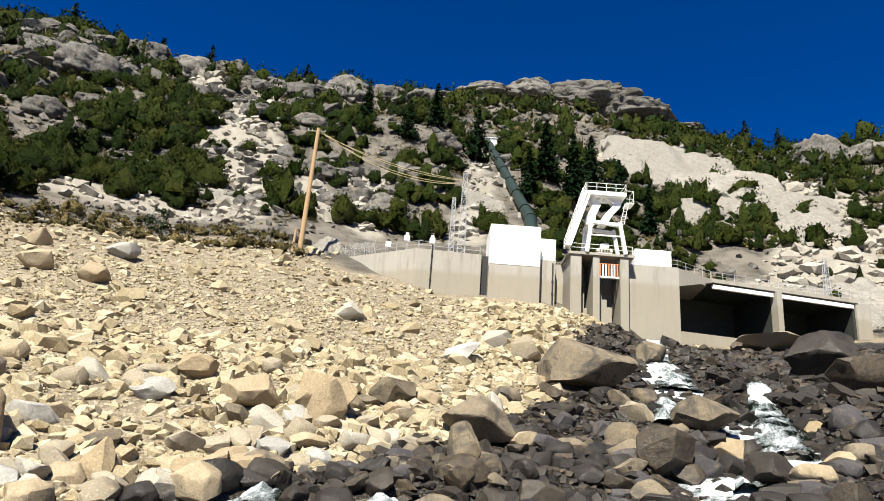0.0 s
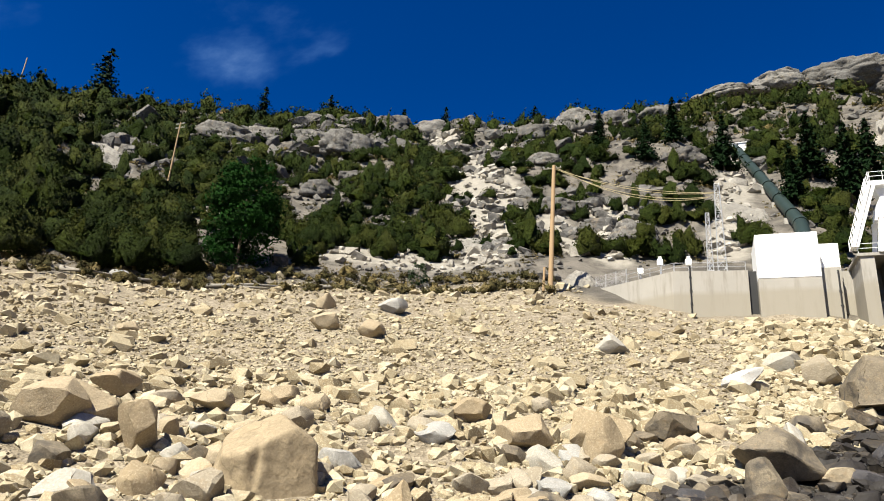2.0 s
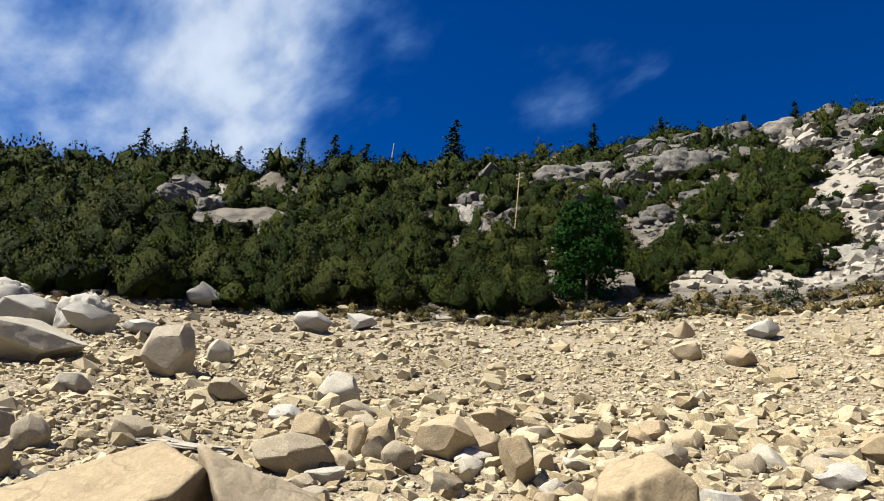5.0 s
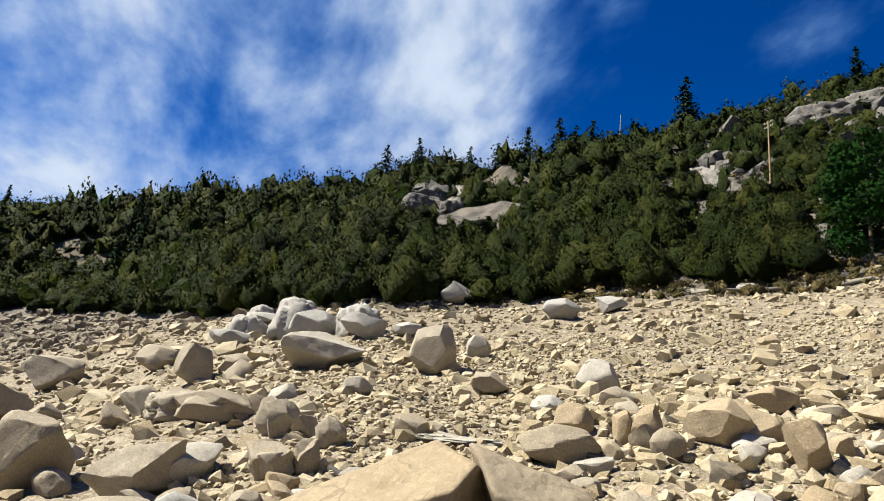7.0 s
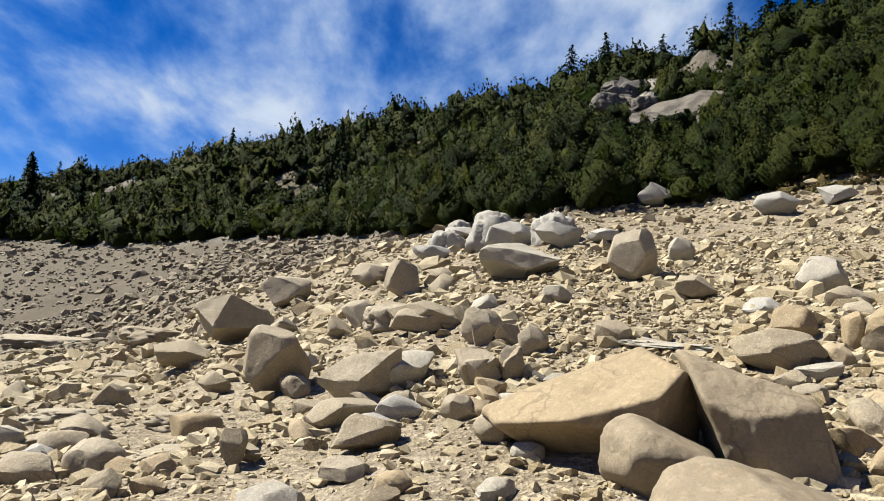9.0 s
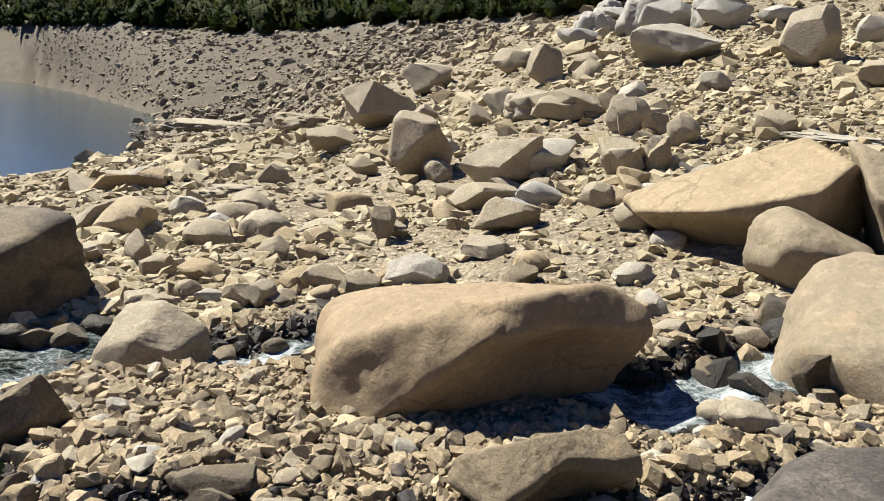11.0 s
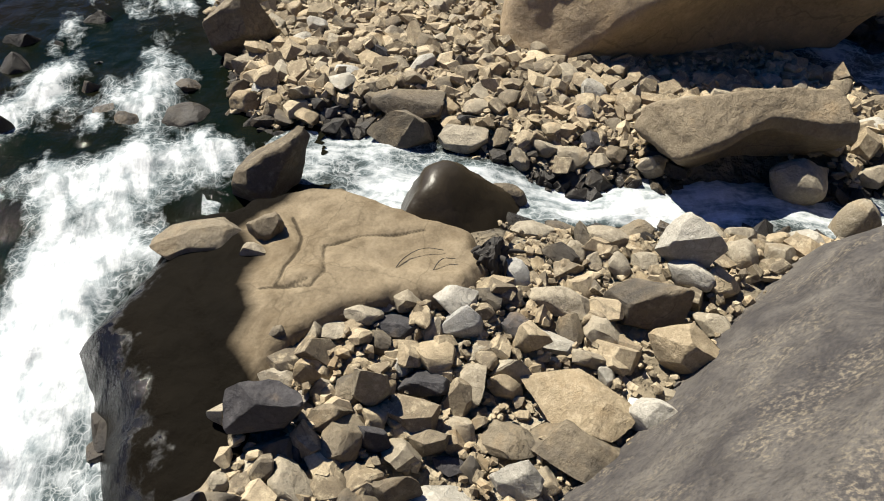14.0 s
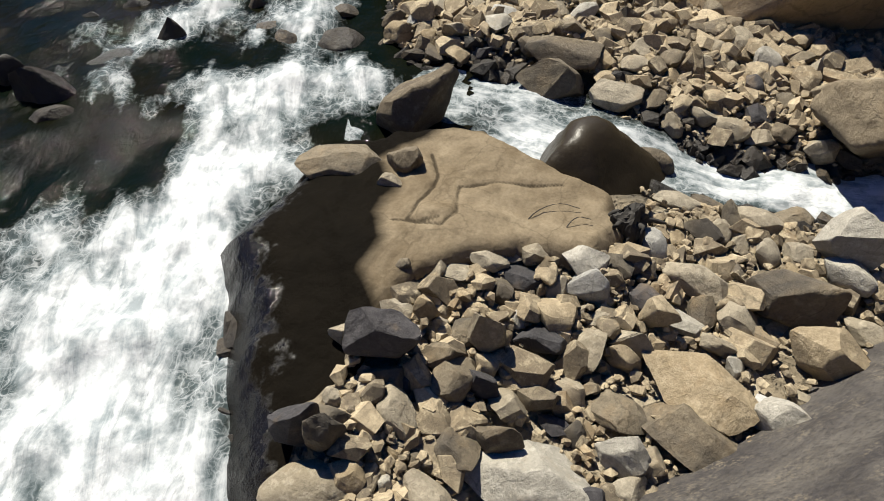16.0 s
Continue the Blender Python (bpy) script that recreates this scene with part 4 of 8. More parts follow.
for (ax, ay), (bx, by) in zip(corner[:-1], corner[1:]):
    for h in (0.53, 1.05):
        bar(bm, g3(ax, ay, 37.45 + h), g3(bx, by, 37.45 + h), 0.03, n=6)
for h in (0.53, 1.6):
    bar(bm, g3(22.4, 77.65, 36.2 + h), g3(23.35, 77.65, 36.2 + h), 0.03, n=6), bar(bm, g3(23.35, 77.65, 36.2 + h), g3(23.35, 79.3, 36.2 + h), 0.03, n=6)
gpart("top_rails", bm)
for x, y in [(17.45, 77.45), (18.7, 77.45), (19.9, 77.45), (21.1, 77.45), (22.35, 77.45), (22.35, 80.1), (19.9, 80.1), (17.45, 80.1)]:
    gpart("top_post", bar(bmesh.new(), g3(x, y, 37.45), g3(x, y, 38.5), 0.03, n=6))
for x, y in [(23.35, 77.65), (23.35, 79.3)]:
    gpart("top_post", bar(bmesh.new(), g3(x, y, 36.2), g3(x, y, 37.8), 0.03, n=6))
bm = bmesh.new()
for x in (21.75, 22.2):
    bar(bm, g3(x + 0.5, 77.6, 36.1), g3(x - 0.1, 77.6, 33.3), 0.035, n=6)
for k in range(9):
    t = k / 8
    bar(bm, g3(22.25 - 0.6 * t, 77.6, 36.0 - 2.7 * t), g3(22.7 - 0.6 * t, 77.6, 36.0 - 2.7 * t), 0.025, n=6)
gpart("ladder", bm)
hoist = thing("hoist", 20.0, 79.0, DECK + 0.35, "cream-painted hoist machinery under the gantry", "machine")
part("base", box(bmesh.new(), -0.9, -0.5, 0, 0.9, 0.5, 0.4, 0.03), WHITE_PAINT, hoist)
for k in range(5):
    part("drum", bar(bmesh.new(), (-0.7 + 0.35 * k, -0.3, 0.75), (-0.7 + 0.35 * k, 0.4, 0.75), 0.3), plain_material("cream_paint", (0.6, 0.55, 0.42)), hoist)
part("motor", box(bmesh.new(), -0.5, -0.3, 1.05, 0.5, 0.4, 1.7, 0.05), WHITE_PAINT, hoist)

# row of white gate stems in the wide opening
rack = thing("gate_rack", 20.3, 78.0, 26.4, "white rack of orange-tipped upright gate stems in the intake opening", "gate")
part("sill", box(bmesh.new(), -1.22, -0.15, 0, 1.22, 0.3, 0.18), WHITE_PAINT, rack)
part("head", box(bmesh.new(), -1.22, -0.1, 1.7, 1.22, 0.25, 1.8), ORANGE, rack)
for k in range(7):
    x = -1.05 + 0.35 * k
    part("stem", bar(bmesh.new(), (x, 0, 0.18), (x, 0, 1.7), 0.1, n=10), WHITE_PAINT if k % 3 else ORANGE, rack)

# lamps, masts and instruments on the left-hand terrace
def lattice(x, y, z, tall, w, label, name="lattice_tower"):
    t = thing(name, x, y, z, label, "tower", "lattice masts")
    for sx in (-1, 1):
        for sy in (-1, 1):
            part("leg", beam(bmesh.new(), (sx * w, sy * w, 0), (sx * w * 0.55, sy * w * 0.55, tall), 0.07, 0.07), STEEL, t)
    n = int(tall / (w * 2.2))
    for k in range(n):
        a, b = tall * k / n, tall * (k + 1) / n
        wa, wb = w * (1 - 0.45 * k / n), w * (1 - 0.45 * (k + 1) / n)
        bm = bmesh.new()
        c = [(-1, -1), (1, -1), (1, 1), (-1, 1)]
        for j in range(4):
            (ax, ay), (bx, by) = c[j], c[(j + 1) % 4]
            beam(bm, (ax * wa, ay * wa, a), (bx * wb, by * wb, b), 0.04, 0.04)
            beam(bm, (ax * wb, ay * wb, b), (bx * wb, by * wb, b), 0.04, 0.04)
        part("bracing", bm, STEEL, t)
    return t


lattice(2.4, 82.0, 28.6, 12.0, 0.5, "tall galvanised lattice mast on the terrace")
lattice(1.1, 81.9, 28.6, 8.2, 0.35, "lower galvanised lattice mast on the terrace")
lattice(55.5, 92.5, 29.0, 7.0, 0.4, "small galvanised lattice mast above the bays")
for x, y, h, lab in ((-7.0, 83.4, 1.3, "white instrument box with a black cap on a stand"), (-4.6, 82.4, 2.0, "white instrument box on a steel frame"), (-1.3, 81.6, 1.6, "small white lamp on a post")):
    t = thing("instrument_box", x, y, DECK - 0.4, lab, "instrument")
    part("stand", bar(bmesh.new(), (0, 0, 0), (0, 0, h), 0.06), STEEL, t)
    part("case", box(bmesh.new(), -0.35, -0.25, h, 0.35, 0.25, h + 0.75, 0.03), WHITE_PAINT, t)
    part("cap", box(bmesh.new(), -0.2, -0.2, h + 0.75, 0.2, 0.2, h + 1.1, 0.03), BLACK_METAL if h < 1.5 else WHITE_PAINT, t)
piece("terrace", prism(bmesh.new(), [(-12.6, 87.3), (-2.9, 80.5), (5.0, 81.2), (12.0, 86), (12, 96), (-12, 96)], 20, DECK - 0.15), CONCRETE)
piece("deck", prism(bmesh.new(), [(12.2, 83.3), (28.6, 80.3), (26.4, 90.8), (12.2, 92)], 20, DECK - 0.35), CONCRETE)
piece("deck", prism(bmesh.new(), [(28.7, 80.4), (34.8, 84.6), (36, 94), (26.5, 91)], DECK - 0.75, DECK - 0.36), CONCRETE)
# chain-link fence at the wall's end, and rust-dark pipes down the wall
fence = thing("wire_fence", -13.0, 86.6, DECK, "grey chain-link fence at the end of the wall", "fence")
for k in range(4):
    part("post", bar(bmesh.new(), (1.4 * k, -0.92 * k + 0.2, 0), (1.4 * k, -0.92 * k + 0.2, 1.9), 0.035), STEEL, fence)
bm = bmesh.new()
for k in range(30):
    a, b = 0.14 * k, 0.14 * (k + 1)
    for s in (0, 1):
        bar(bm, (a if s else b, -0.657 * (a if s else b) + 0.2, 0.05), (b if s else a, -0.657 * (b if s else a) + 0.2, 1.85), 0.006, n=3)
part("mesh", bm, STEEL, fence)
for x, y, z0, z1 in ((-1.2, 80.0, 24.0, 29.6), (14.0, 80.8, 22.0, 28.6)):
    t = thing("wall_pipe", x, y, z0, "dark rusty pipe fixed down the concrete wall", "pipe")
    part("pipe", bar(bmesh.new(), (0, 0, 0), (0, 0, z1 - z0), 0.09), BLACK_METAL, t)
    for k in range(3):
        part("bracket", box(bmesh.new(), -0.14, -0.05, 1 + 1.6 * k, 0.14, 0.2, 1.1 + 1.6 * k), BLACK_METAL, t)

# penstock down the hill
def penstock():
    t = thing("penstock", 14.5, 88, 30, "dark green steel penstock pipe running down the hillside", "pipe")
    o = Vector((14.5, 88, 30))
    a, b, c = Vector((12.4, 87, 31.3)), Vector((15.2, 112, 46.0)), Vector((11.4, 184, 96.5))
    part("lower_pipe", bar(bmesh.new(), a - o, b - o, 1.05, n=24), GREEN_PIPE, t, smooth=False)
    part("upper_pipe", bar(bmesh.new(), b - o, c - o, 1.05, n=24), GREEN_PIPE, t)
    part("bend_collar", bar(bmesh.new(), b - o - Vector((0, 0.6, 0.35)), b - o + Vector((0, 0.6, 0.4)), 1.2, n=24), GREEN_PIPE, t)
    for k in range(7):
        p = b.lerp(c, (k + 0.5) / 7) - o
        d = (c - b).normalized()
        part("flange", bar(bmesh.new(), p - d * 0.12, p + d * 0.12, 1.22, n=24), GREEN_PIPE, t)
        part("saddle", box(bmesh.new(), p.x - 1.4, p.y - 0.5, p.z - 3.5, p.x + 1.4, p.y + 0.5, p.z - 0.7), CONCRETE, t)
    v = thing("valve_house", 11.4, 185, 92.5, "small white valve house at the head of the penstock", "hut")
    part("wall", box(bmesh.new(), -2.6, -1.5, 0, 2.6, 2, 5.2), WHITE_PAINT, v)
    part("roof", box(bmesh.new(), -2.9, -1.8, 5.2, 2.9, 2.3, 5.45), STEEL, v)


penstock()

# utility poles and wires
def pole(x, y, z, tall, r, label, arms=1, lean=(0, 0), material=None, wires=True):
    t = thing("utility_pole", x, y, z, label, "utility pole", "utility poles")
    top = Vector((lean[0], lean[1], tall))
    part("pole", bar(bmesh.new(), (0, 0, -0.5), top, r, r * 0.7, 14), material or POLE_WOOD, t)
    for k in range(arms):
        z2 = tall - 0.35 - 1.0 * k
        part("cross_arm", beam(bmesh.new(), (-1.2, 0.1, z2), (1.2, 0.1, z2), 0.11, 0.12), GREY_WOOD, t)
        for j in (-1.1, -0.55, 0.55, 1.1):
            part("insulator", bar(bmesh.new(), (j, 0.1, z2 + 0.06), (j, 0.1, z2 + 0.28), 0.05, 0.035), STEEL, t)
    return t


pole(-17.6, 80.0, 27.4, 17.0, 0.34, "tall new tan wooden utility pole at the head of the shore", 1, (0.25, 0))
pole(-18.5, 80.0, 27.4, 2.9, 0.2, "short cut-off wooden post beside the utility pole", 0, (0.1, 0))
x, y = -105.0, 101.0
pole(x, y, float(height(np.array([x]), np.array([y]))[0]), 15.5, 0.2, "weathered wooden utility pole among the hillside scrub", 2, (0.0, 0))
x, y = -186.0, 115.5
pole(x, y, float(height(np.array([x]), np.array([y]))[0]), 15.5, 0.22, "leaning bare wooden pole on the hill", 0, (-1.2, 1.0))


def wire(a, b, sag, r, label):
    cu = bpy.data.curves.new("wire", "CURVE")
    cu.dimensions, cu.bevel_depth, cu.bevel_resolution = "3D", r, 1
    s = cu.splines.new("POLY")
    n = 16
    s.points.add(n)
    for k in range(n + 1):
        t = k / n
        p = Vector(a).lerp(Vector(b), t)
        s.points[k].co = (p.x, p.y, p.z - sag * 4 * t * (1 - t), 1)
    cu.materials.append(WIRE)
    return tagged(new("wire", cu), label, "wire", "wires from the utility pole")


WIRE = plain_material("wire_metal", (0.4, 0.34, 0.2), 0.5, 0.3)
for k, dz in enumerate((0.0, -0.05, -0.5, -0.6)):
    wire((-17.4 + 0.5 * k, 80.1, 44.0 + dz), (2.2 - 0.3 * k, 82.0, 39.5 + dz), 1.0 + 0.25 * k, 0.035, "thin wire from the utility pole to the mast")

# ---- trees and scrub ----
def blade_cloud(centres, normals, size, g, stretch=1.0):
    """Small leaf sprays as single triangles, facing roughly along their normals."""
    n = len(centres)
    normals = normals / np.linalg.norm(normals, axis=1, keepdims=True)
    N = normals + g.normal(0, 0.6, (n, 3))
    N *= np.where((N * normals).sum(1, keepdims=True) < 0, -1, 1)
    N /= np.linalg.norm(N, axis=1, keepdims=True)
    h = g.normal(size=(n, 3))
    A = np.cross(N, h)
    A /= np.linalg.norm(A, axis=1, keepdims=True)
    B = np.cross(N, A)
    s = size[:, None]
    v = np.stack([centres + A * s, centres - A * s * 0.5 + B * s * 0.85 * stretch, centres - A * s * 0.5 - B * s * 0.85 * stretch], 1)
    return v.reshape(-1, 3), np.arange(3 * n).reshape(n, 3), np.repeat(N * 0.25 + normals, 3, 0)


def soft_normals(me, normals):
    """Leaves take the roundness of their clump."""
    n = normals / np.linalg.norm(normals, axis=1, keepdims=True)
    me.normals_split_custom_set_from_vertices(n.tolist())


def bush_shape(seed, n, leaf, lobes=9, core=2, fuzz=1.25, tall=1.0):
    """A ragged shrub of unit radius: leafy clumps of many sizes round a dark inside, with shade painted into its tone.
    """
    g = np.random.default_rng(seed)
    k = lobes
    a = g.uniform(0, 6.283, k)
    out = np.sqrt(g.uniform(0, 1, k)) * 0.72
    mid = np.stack([np.cos(a) * out * g.uniform(0.75, 1.15), np.sin(a) * out, 0.12 + g.uniform(0.0, 1.0, k) * (1.08 - out) * tall], 1)
    big = g.uniform(0.16, 0.4, k)
    which = g.choice(k, n, p=big**2 / (big**2).sum())
    d = g.normal(size=(n, 3))
    d /= np.linalg.norm(d, axis=1, keepdims=True)
    d[:, 2] = np.where(d[:, 2] < -0.35, -d[:, 2], d[:, 2])
    c = mid[which] + d * (big[which] * (1 - 0.45 * g.uniform(0, 1, n) ** 2) * g.uniform(0.9, fuzz, n))[:, None]
    low = c[:, 2] < 0.02
    c[low, 2] = g.uniform(0.0, 0.2, low.sum())
    v, f, m = blade_cloud(c, d + 0.45 * (c - np.array([0, 0, 0.1])), g.uniform(0.55, 1.35, n) * leaf, g)
    # random leaf tone, darkened towards the ground in place of shade
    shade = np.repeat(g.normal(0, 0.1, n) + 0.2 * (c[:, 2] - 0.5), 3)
    if not core:
        return v, f, m, shade
    # the dense inside of the shrub, lumpy like its clumps and well within them, its tone darkened for shade
    q, t = SPHERES[core]
    reach = np.full(len(q), 0.1)
    for j in range(k):
        w = mid[j] - np.array([0, 0, 0.3])
        along = q @ w
        gap = (0.85 * big[j]) ** 2 - ((w**2).sum() - along**2)
        reach = np.maximum(reach, np.where(gap > 0, along + np.sqrt(np.maximum(gap, 0)), 0))
    p = q * (reach * 0.97 * (1 + 0.22 * fbm(q * 4.5 + seed, 3, seed)))[:, None] + np.array([0, 0, 0.3])
    p[:, 2] = np.maximum(p[:, 2], -0.05)
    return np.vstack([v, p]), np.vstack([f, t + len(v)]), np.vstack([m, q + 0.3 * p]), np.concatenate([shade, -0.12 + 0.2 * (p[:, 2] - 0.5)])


BUSHES = [bush_shape(k, 230, 0.06, 12 + k % 5, 2, 1.16) for k in range(9)]
LOW_BUSHES = [bush_shape(60 + k, 40, 0.16, 6, 0) for k in range(5)]
FINE_BUSHES = [bush_shape(40 + k, 1000, 0.042, 22, 2, 1.24) for k in range(7)]
SMALL_BUSHES = [bush_shape(20 + k, 75, 0.08, 9, 1, 1.14) for k in range(6)]


def plants(name, x, y, size, tall, shapes, material, label, g, sink=0.05):
    z = height(x, y) - sink * size
    a = g.uniform(0, 6.283, len(x))
    which = g.integers(0, len(shapes), len(x))
    vs, fs, hue, ns, off = [], [], [], [], 0
    for k, (v, f, m, shade) in enumerate(shapes):
        p = np.nonzero(which == k)[0]
        if not len(p):
            continue
        c, s = np.cos(a[p])[:, None], np.sin(a[p])[:, None]
        w = np.stack([(v[:, 0] * c - v[:, 1] * s) * size[p][:, None], (v[:, 0] * s + v[:, 1] * c) * size[p][:, None], v[:, 2] * (size * tall)[p][:, None]], 2)
        w += np.stack([x[p], y[p], z[p]], 1)[:, None]
        ns.append(np.stack([m[:, 0] * c - m[:, 1] * s, m[:, 0] * s + m[:, 1] * c, np.broadcast_to(m[:, 2] * 0.9, (len(p), len(m)))], 2).reshape(-1, 3))
        vs.append(w.reshape(-1, 3))
        fs.append((f[None] + (np.arange(len(p)) * len(v))[:, None, None] + off).reshape(-1, 3))
        off += len(p) * len(v)
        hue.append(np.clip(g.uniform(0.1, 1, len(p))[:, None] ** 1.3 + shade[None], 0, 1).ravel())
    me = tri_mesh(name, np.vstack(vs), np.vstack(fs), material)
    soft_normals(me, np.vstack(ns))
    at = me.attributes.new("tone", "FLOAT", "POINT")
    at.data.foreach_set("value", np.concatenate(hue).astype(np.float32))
    return tagged(new(name, me), label, "shrubs", kind="stuff")


def place_all(b, r):
    return -np.sin(np.radians(b)) * r, np.cos(np.radians(b)) * r


def hillside_scrub():
    g = np.random.default_rng(5)
    n = 7200
    b = g.uniform(-38, 136, n)
    rt, et, rc, ec = by_bearing(HILL, b)
    u = g.uniform(0, 1, n) ** 1.1
    r = rt + 6 + (rc + 12 - rt) * u
    x, y = place_all(b, r)
    cover = np.interp(b, [-38, -20, -8, 3, 16, 24, 30, 45, 55, 62, 136], [0.8, 0.8, 0.78, 0.74, 0.74, 0.78, 0.84, 0.92, 0.99, 1.0, 1.0])
    patch = 0.5 + 0.55 * fbm(np.stack([x, y, 0 * x], 1) * 0.035, 3, 61)
    keep = (patch < cover) & ~((b < 14) & (r < 100)) & ~((b >= 12) & (b < 33) & (r < 99)) & ~((b < -19) & (r < 118)) & ~((np.abs(b - 39.6) < 4.6) & (r < 106))
    keep &= off_line(x, y, [(14, 100, 3.0), (12, 184, 3.0)]) > 0
    keep &= (g.uniform(0, 1, n) < np.interp(b, [-40, 20, 50, 60], [0.95, 0.9, 0.95, 1.0]))
    # outcrops of bare rock
    keep &= ~((b > 55) & (b < 77) & (fbm(np.stack([x, y, 0 * x], 1) * 0.022, 2, 83) > 0.62))
    keep &= ((paleness(x, y) < 0.5) | (g.uniform(0, 1, n) < 0.2)) & ~((b < 2) & (b > -19) & (r > 265))
    x, y, r, b = x[keep], y[keep], r[keep], b[keep]
    size = g.uniform(1.7, 4.6, len(x)) * (1 + 0.2 * (b > 55)) * np.clip(r / 150, 0.85, 1.9)
    far = r > 190
    dry = g.uniform(0, 1, len(x)) < np.interp(b, [-40, 50, 70], [0.12, 0.1, 0.02])
    tall = np.where(g.uniform(0, 1, len(x)) < 0.35, g.uniform(1.5, 2.1, len(x)), g.uniform(0.9, 1.35, len(x)))
    size = np.where(tall > 1.45, size * 0.78, size)
    k = ~far & ~dry
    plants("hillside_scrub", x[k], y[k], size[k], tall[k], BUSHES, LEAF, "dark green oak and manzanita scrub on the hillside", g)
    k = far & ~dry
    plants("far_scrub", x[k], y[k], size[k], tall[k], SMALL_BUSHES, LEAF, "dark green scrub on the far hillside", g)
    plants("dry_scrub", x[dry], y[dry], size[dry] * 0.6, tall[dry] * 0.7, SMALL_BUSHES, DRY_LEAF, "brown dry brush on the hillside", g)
    # low grey-green and tawny brush between the shrubs
    n = 2400
    b = g.uniform(-36, 56, n)
    rt, et, rc, ec = by_bearing(HILL, b)
    r = rt + 2 + (rc - rt) * g.uniform(0, 1, n) ** 1.3
    x, y = -np.sin(np.radians(b)) * r, np.cos(np.radians(b)) * r
    keep = ~((b < 12) & (r < 98)) & ~((b < -19) & (r < 116)) & ((paleness(x, y) < 0.4) | (g.uniform(0, 1, n) < 0.25))
    x, y, r = x[keep], y[keep], r[keep]
    plants("low_brush", x, y, g.uniform(0.6, 1.5, len(x)) * np.clip(r / 120, 0.8, 2), g.uniform(0.6, 0.9, len(x)), LOW_BUSHES, DRY_LEAF, "low tawny and grey-green brush on the hillside", g)


hillside_scrub()


def front_woods():
    """The dense front row of trees at the head of the shore."""
    g = np.random.default_rng(15)
    n = 300
    b = g.uniform(47, 94, n)
    rt = by_bearing(HILL, b)[0]
    r = rt + 2 + g.uniform(0, 26, n) * np.clip(rt / 84, 1, 3)
    x, y = -np.sin(np.radians(b)) * r, np.cos(np.radians(b)) * r
    size = (1.9 + 3.2 * g.uniform(0, 1, n) ** 1.4) * np.clip(r / 95, 0.9, 1.15)
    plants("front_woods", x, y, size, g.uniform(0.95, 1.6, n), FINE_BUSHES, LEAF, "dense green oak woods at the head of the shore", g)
    # the woods run on round the lake, smaller and closer set
    n = 620
    b = g.uniform(92, 134, n)
    rt = by_bearing(HILL, b)[0]
    r = rt + 2 + g.uniform(0, 30, n) * np.clip(rt / 84, 1, 3)
    x, y = place_all(b, r)
    plants("lakeside_woods", x, y, g.uniform(2.2, 4.6, n) * np.clip(r / 200, 0.8, 1.5), g.uniform(1.1, 1.9, n), BUSHES, LEAF, "dense dark green woods along the lake", g)
    # low rounded oaks at the foot of the open slope
    n = 60
    b = np.concatenate([g.uniform(43.5, 49, 26), g.uniform(25, 35.5, 34)])
    r = by_bearing(HILL, b)[0] + np.where(b < 40, 15, 3) + g.uniform(0, 14, n)
    x, y = place_all(b, r)
    plants("foot_oaks", x, y, g.uniform(2.0, 3.6, n) * np.where(b > 40, 1.25, 0.85), g.uniform(1.1, 1.6, n), FINE_BUSHES, LEAF, "rounded olive-green oaks at the foot of the slope", g)
    n = 260
    b = g.uniform(12, 62, n)
    r = by_bearing(HILL, b)[0] + g.uniform(-3, 5, n)
    x, y = -np.sin(np.radians(b)) * r, np.cos(np.radians(b)) * r
    plants("shore_brush", x, y, g.uniform(0.6, 2.0, n), g.uniform(0.7, 1.1, n), SMALL_BUSHES, DRY_LEAF, "tawny dry grass and brush at the head of the shore", g)


front_woods()


def conifer_shape(seed, tiers, per, spread=0.17, droop=0.35, ragged=0.25):
    """A conifer's crown of unit height: whorls of drooping sprays."""
    g = np.random.default_rng(seed)
    cs, ns, ss = [], [], []
    for k in range(tiers):
        t = 0.12 + 0.88 * k / tiers
        reach = spread * (1 - t) ** 0.75 * g.uniform(1 - ragged, 1 + ragged) + 0.012
        for j in range(max(5, int(per * (1.15 - t)))):
            a = g.uniform(0, 6.283)
            d = np.array([math.cos(a), math.sin(a), 0])
            length = reach * g.uniform(0.65, 1.1)
            for q in np.linspace(0.25, 1.0, 4):
                cs.append(d * length * q + np.array([0, 0, t - droop * length * q * q]) + g.normal(0, 0.006, 3))
                ns.append(d * 0.5 + np.array([0, 0, 0.8]))
                ss.append(0.04 * (1.2 - 0.5 * q) * (1.1 - 0.5 * t))
    return blade_cloud(np.array(cs), np.array(ns), np.array(ss), g, 0.9)


def crown_mesh(seed, material, **how):
    v, f, m = conifer_shape(seed, **how)
    me = tri_mesh("crown", v, f, material)
    soft_normals(me, m)
    return me


def trunk_mesh(material, r=0.014, top=0.95):
    bm = bmesh.new()
    bar(bm, (0, 0, -0.04), (0, 0, top), r, r * 0.15, 8)
    me = bpy.data.meshes.new("trunk")
    bm.to_mesh(me)
    bm.free()
    me.materials.append(material)
    return me


PINES = [crown_mesh(70 + k, NEEDLE, tiers=30, per=20, spread=0.22 + 0.05 * (k % 3)) for k in range(4)]
FAR_PINES = [crown_mesh(80 + k, BLUE_NEEDLE, tiers=20, per=16, spread=0.27, ragged=0.4) for k in range(4)]
TRUNK = trunk_mesh(BARK)


def place(bearing, r):
    return -math.sin(radians(bearing)) * r, math.cos(radians(bearing)) * r


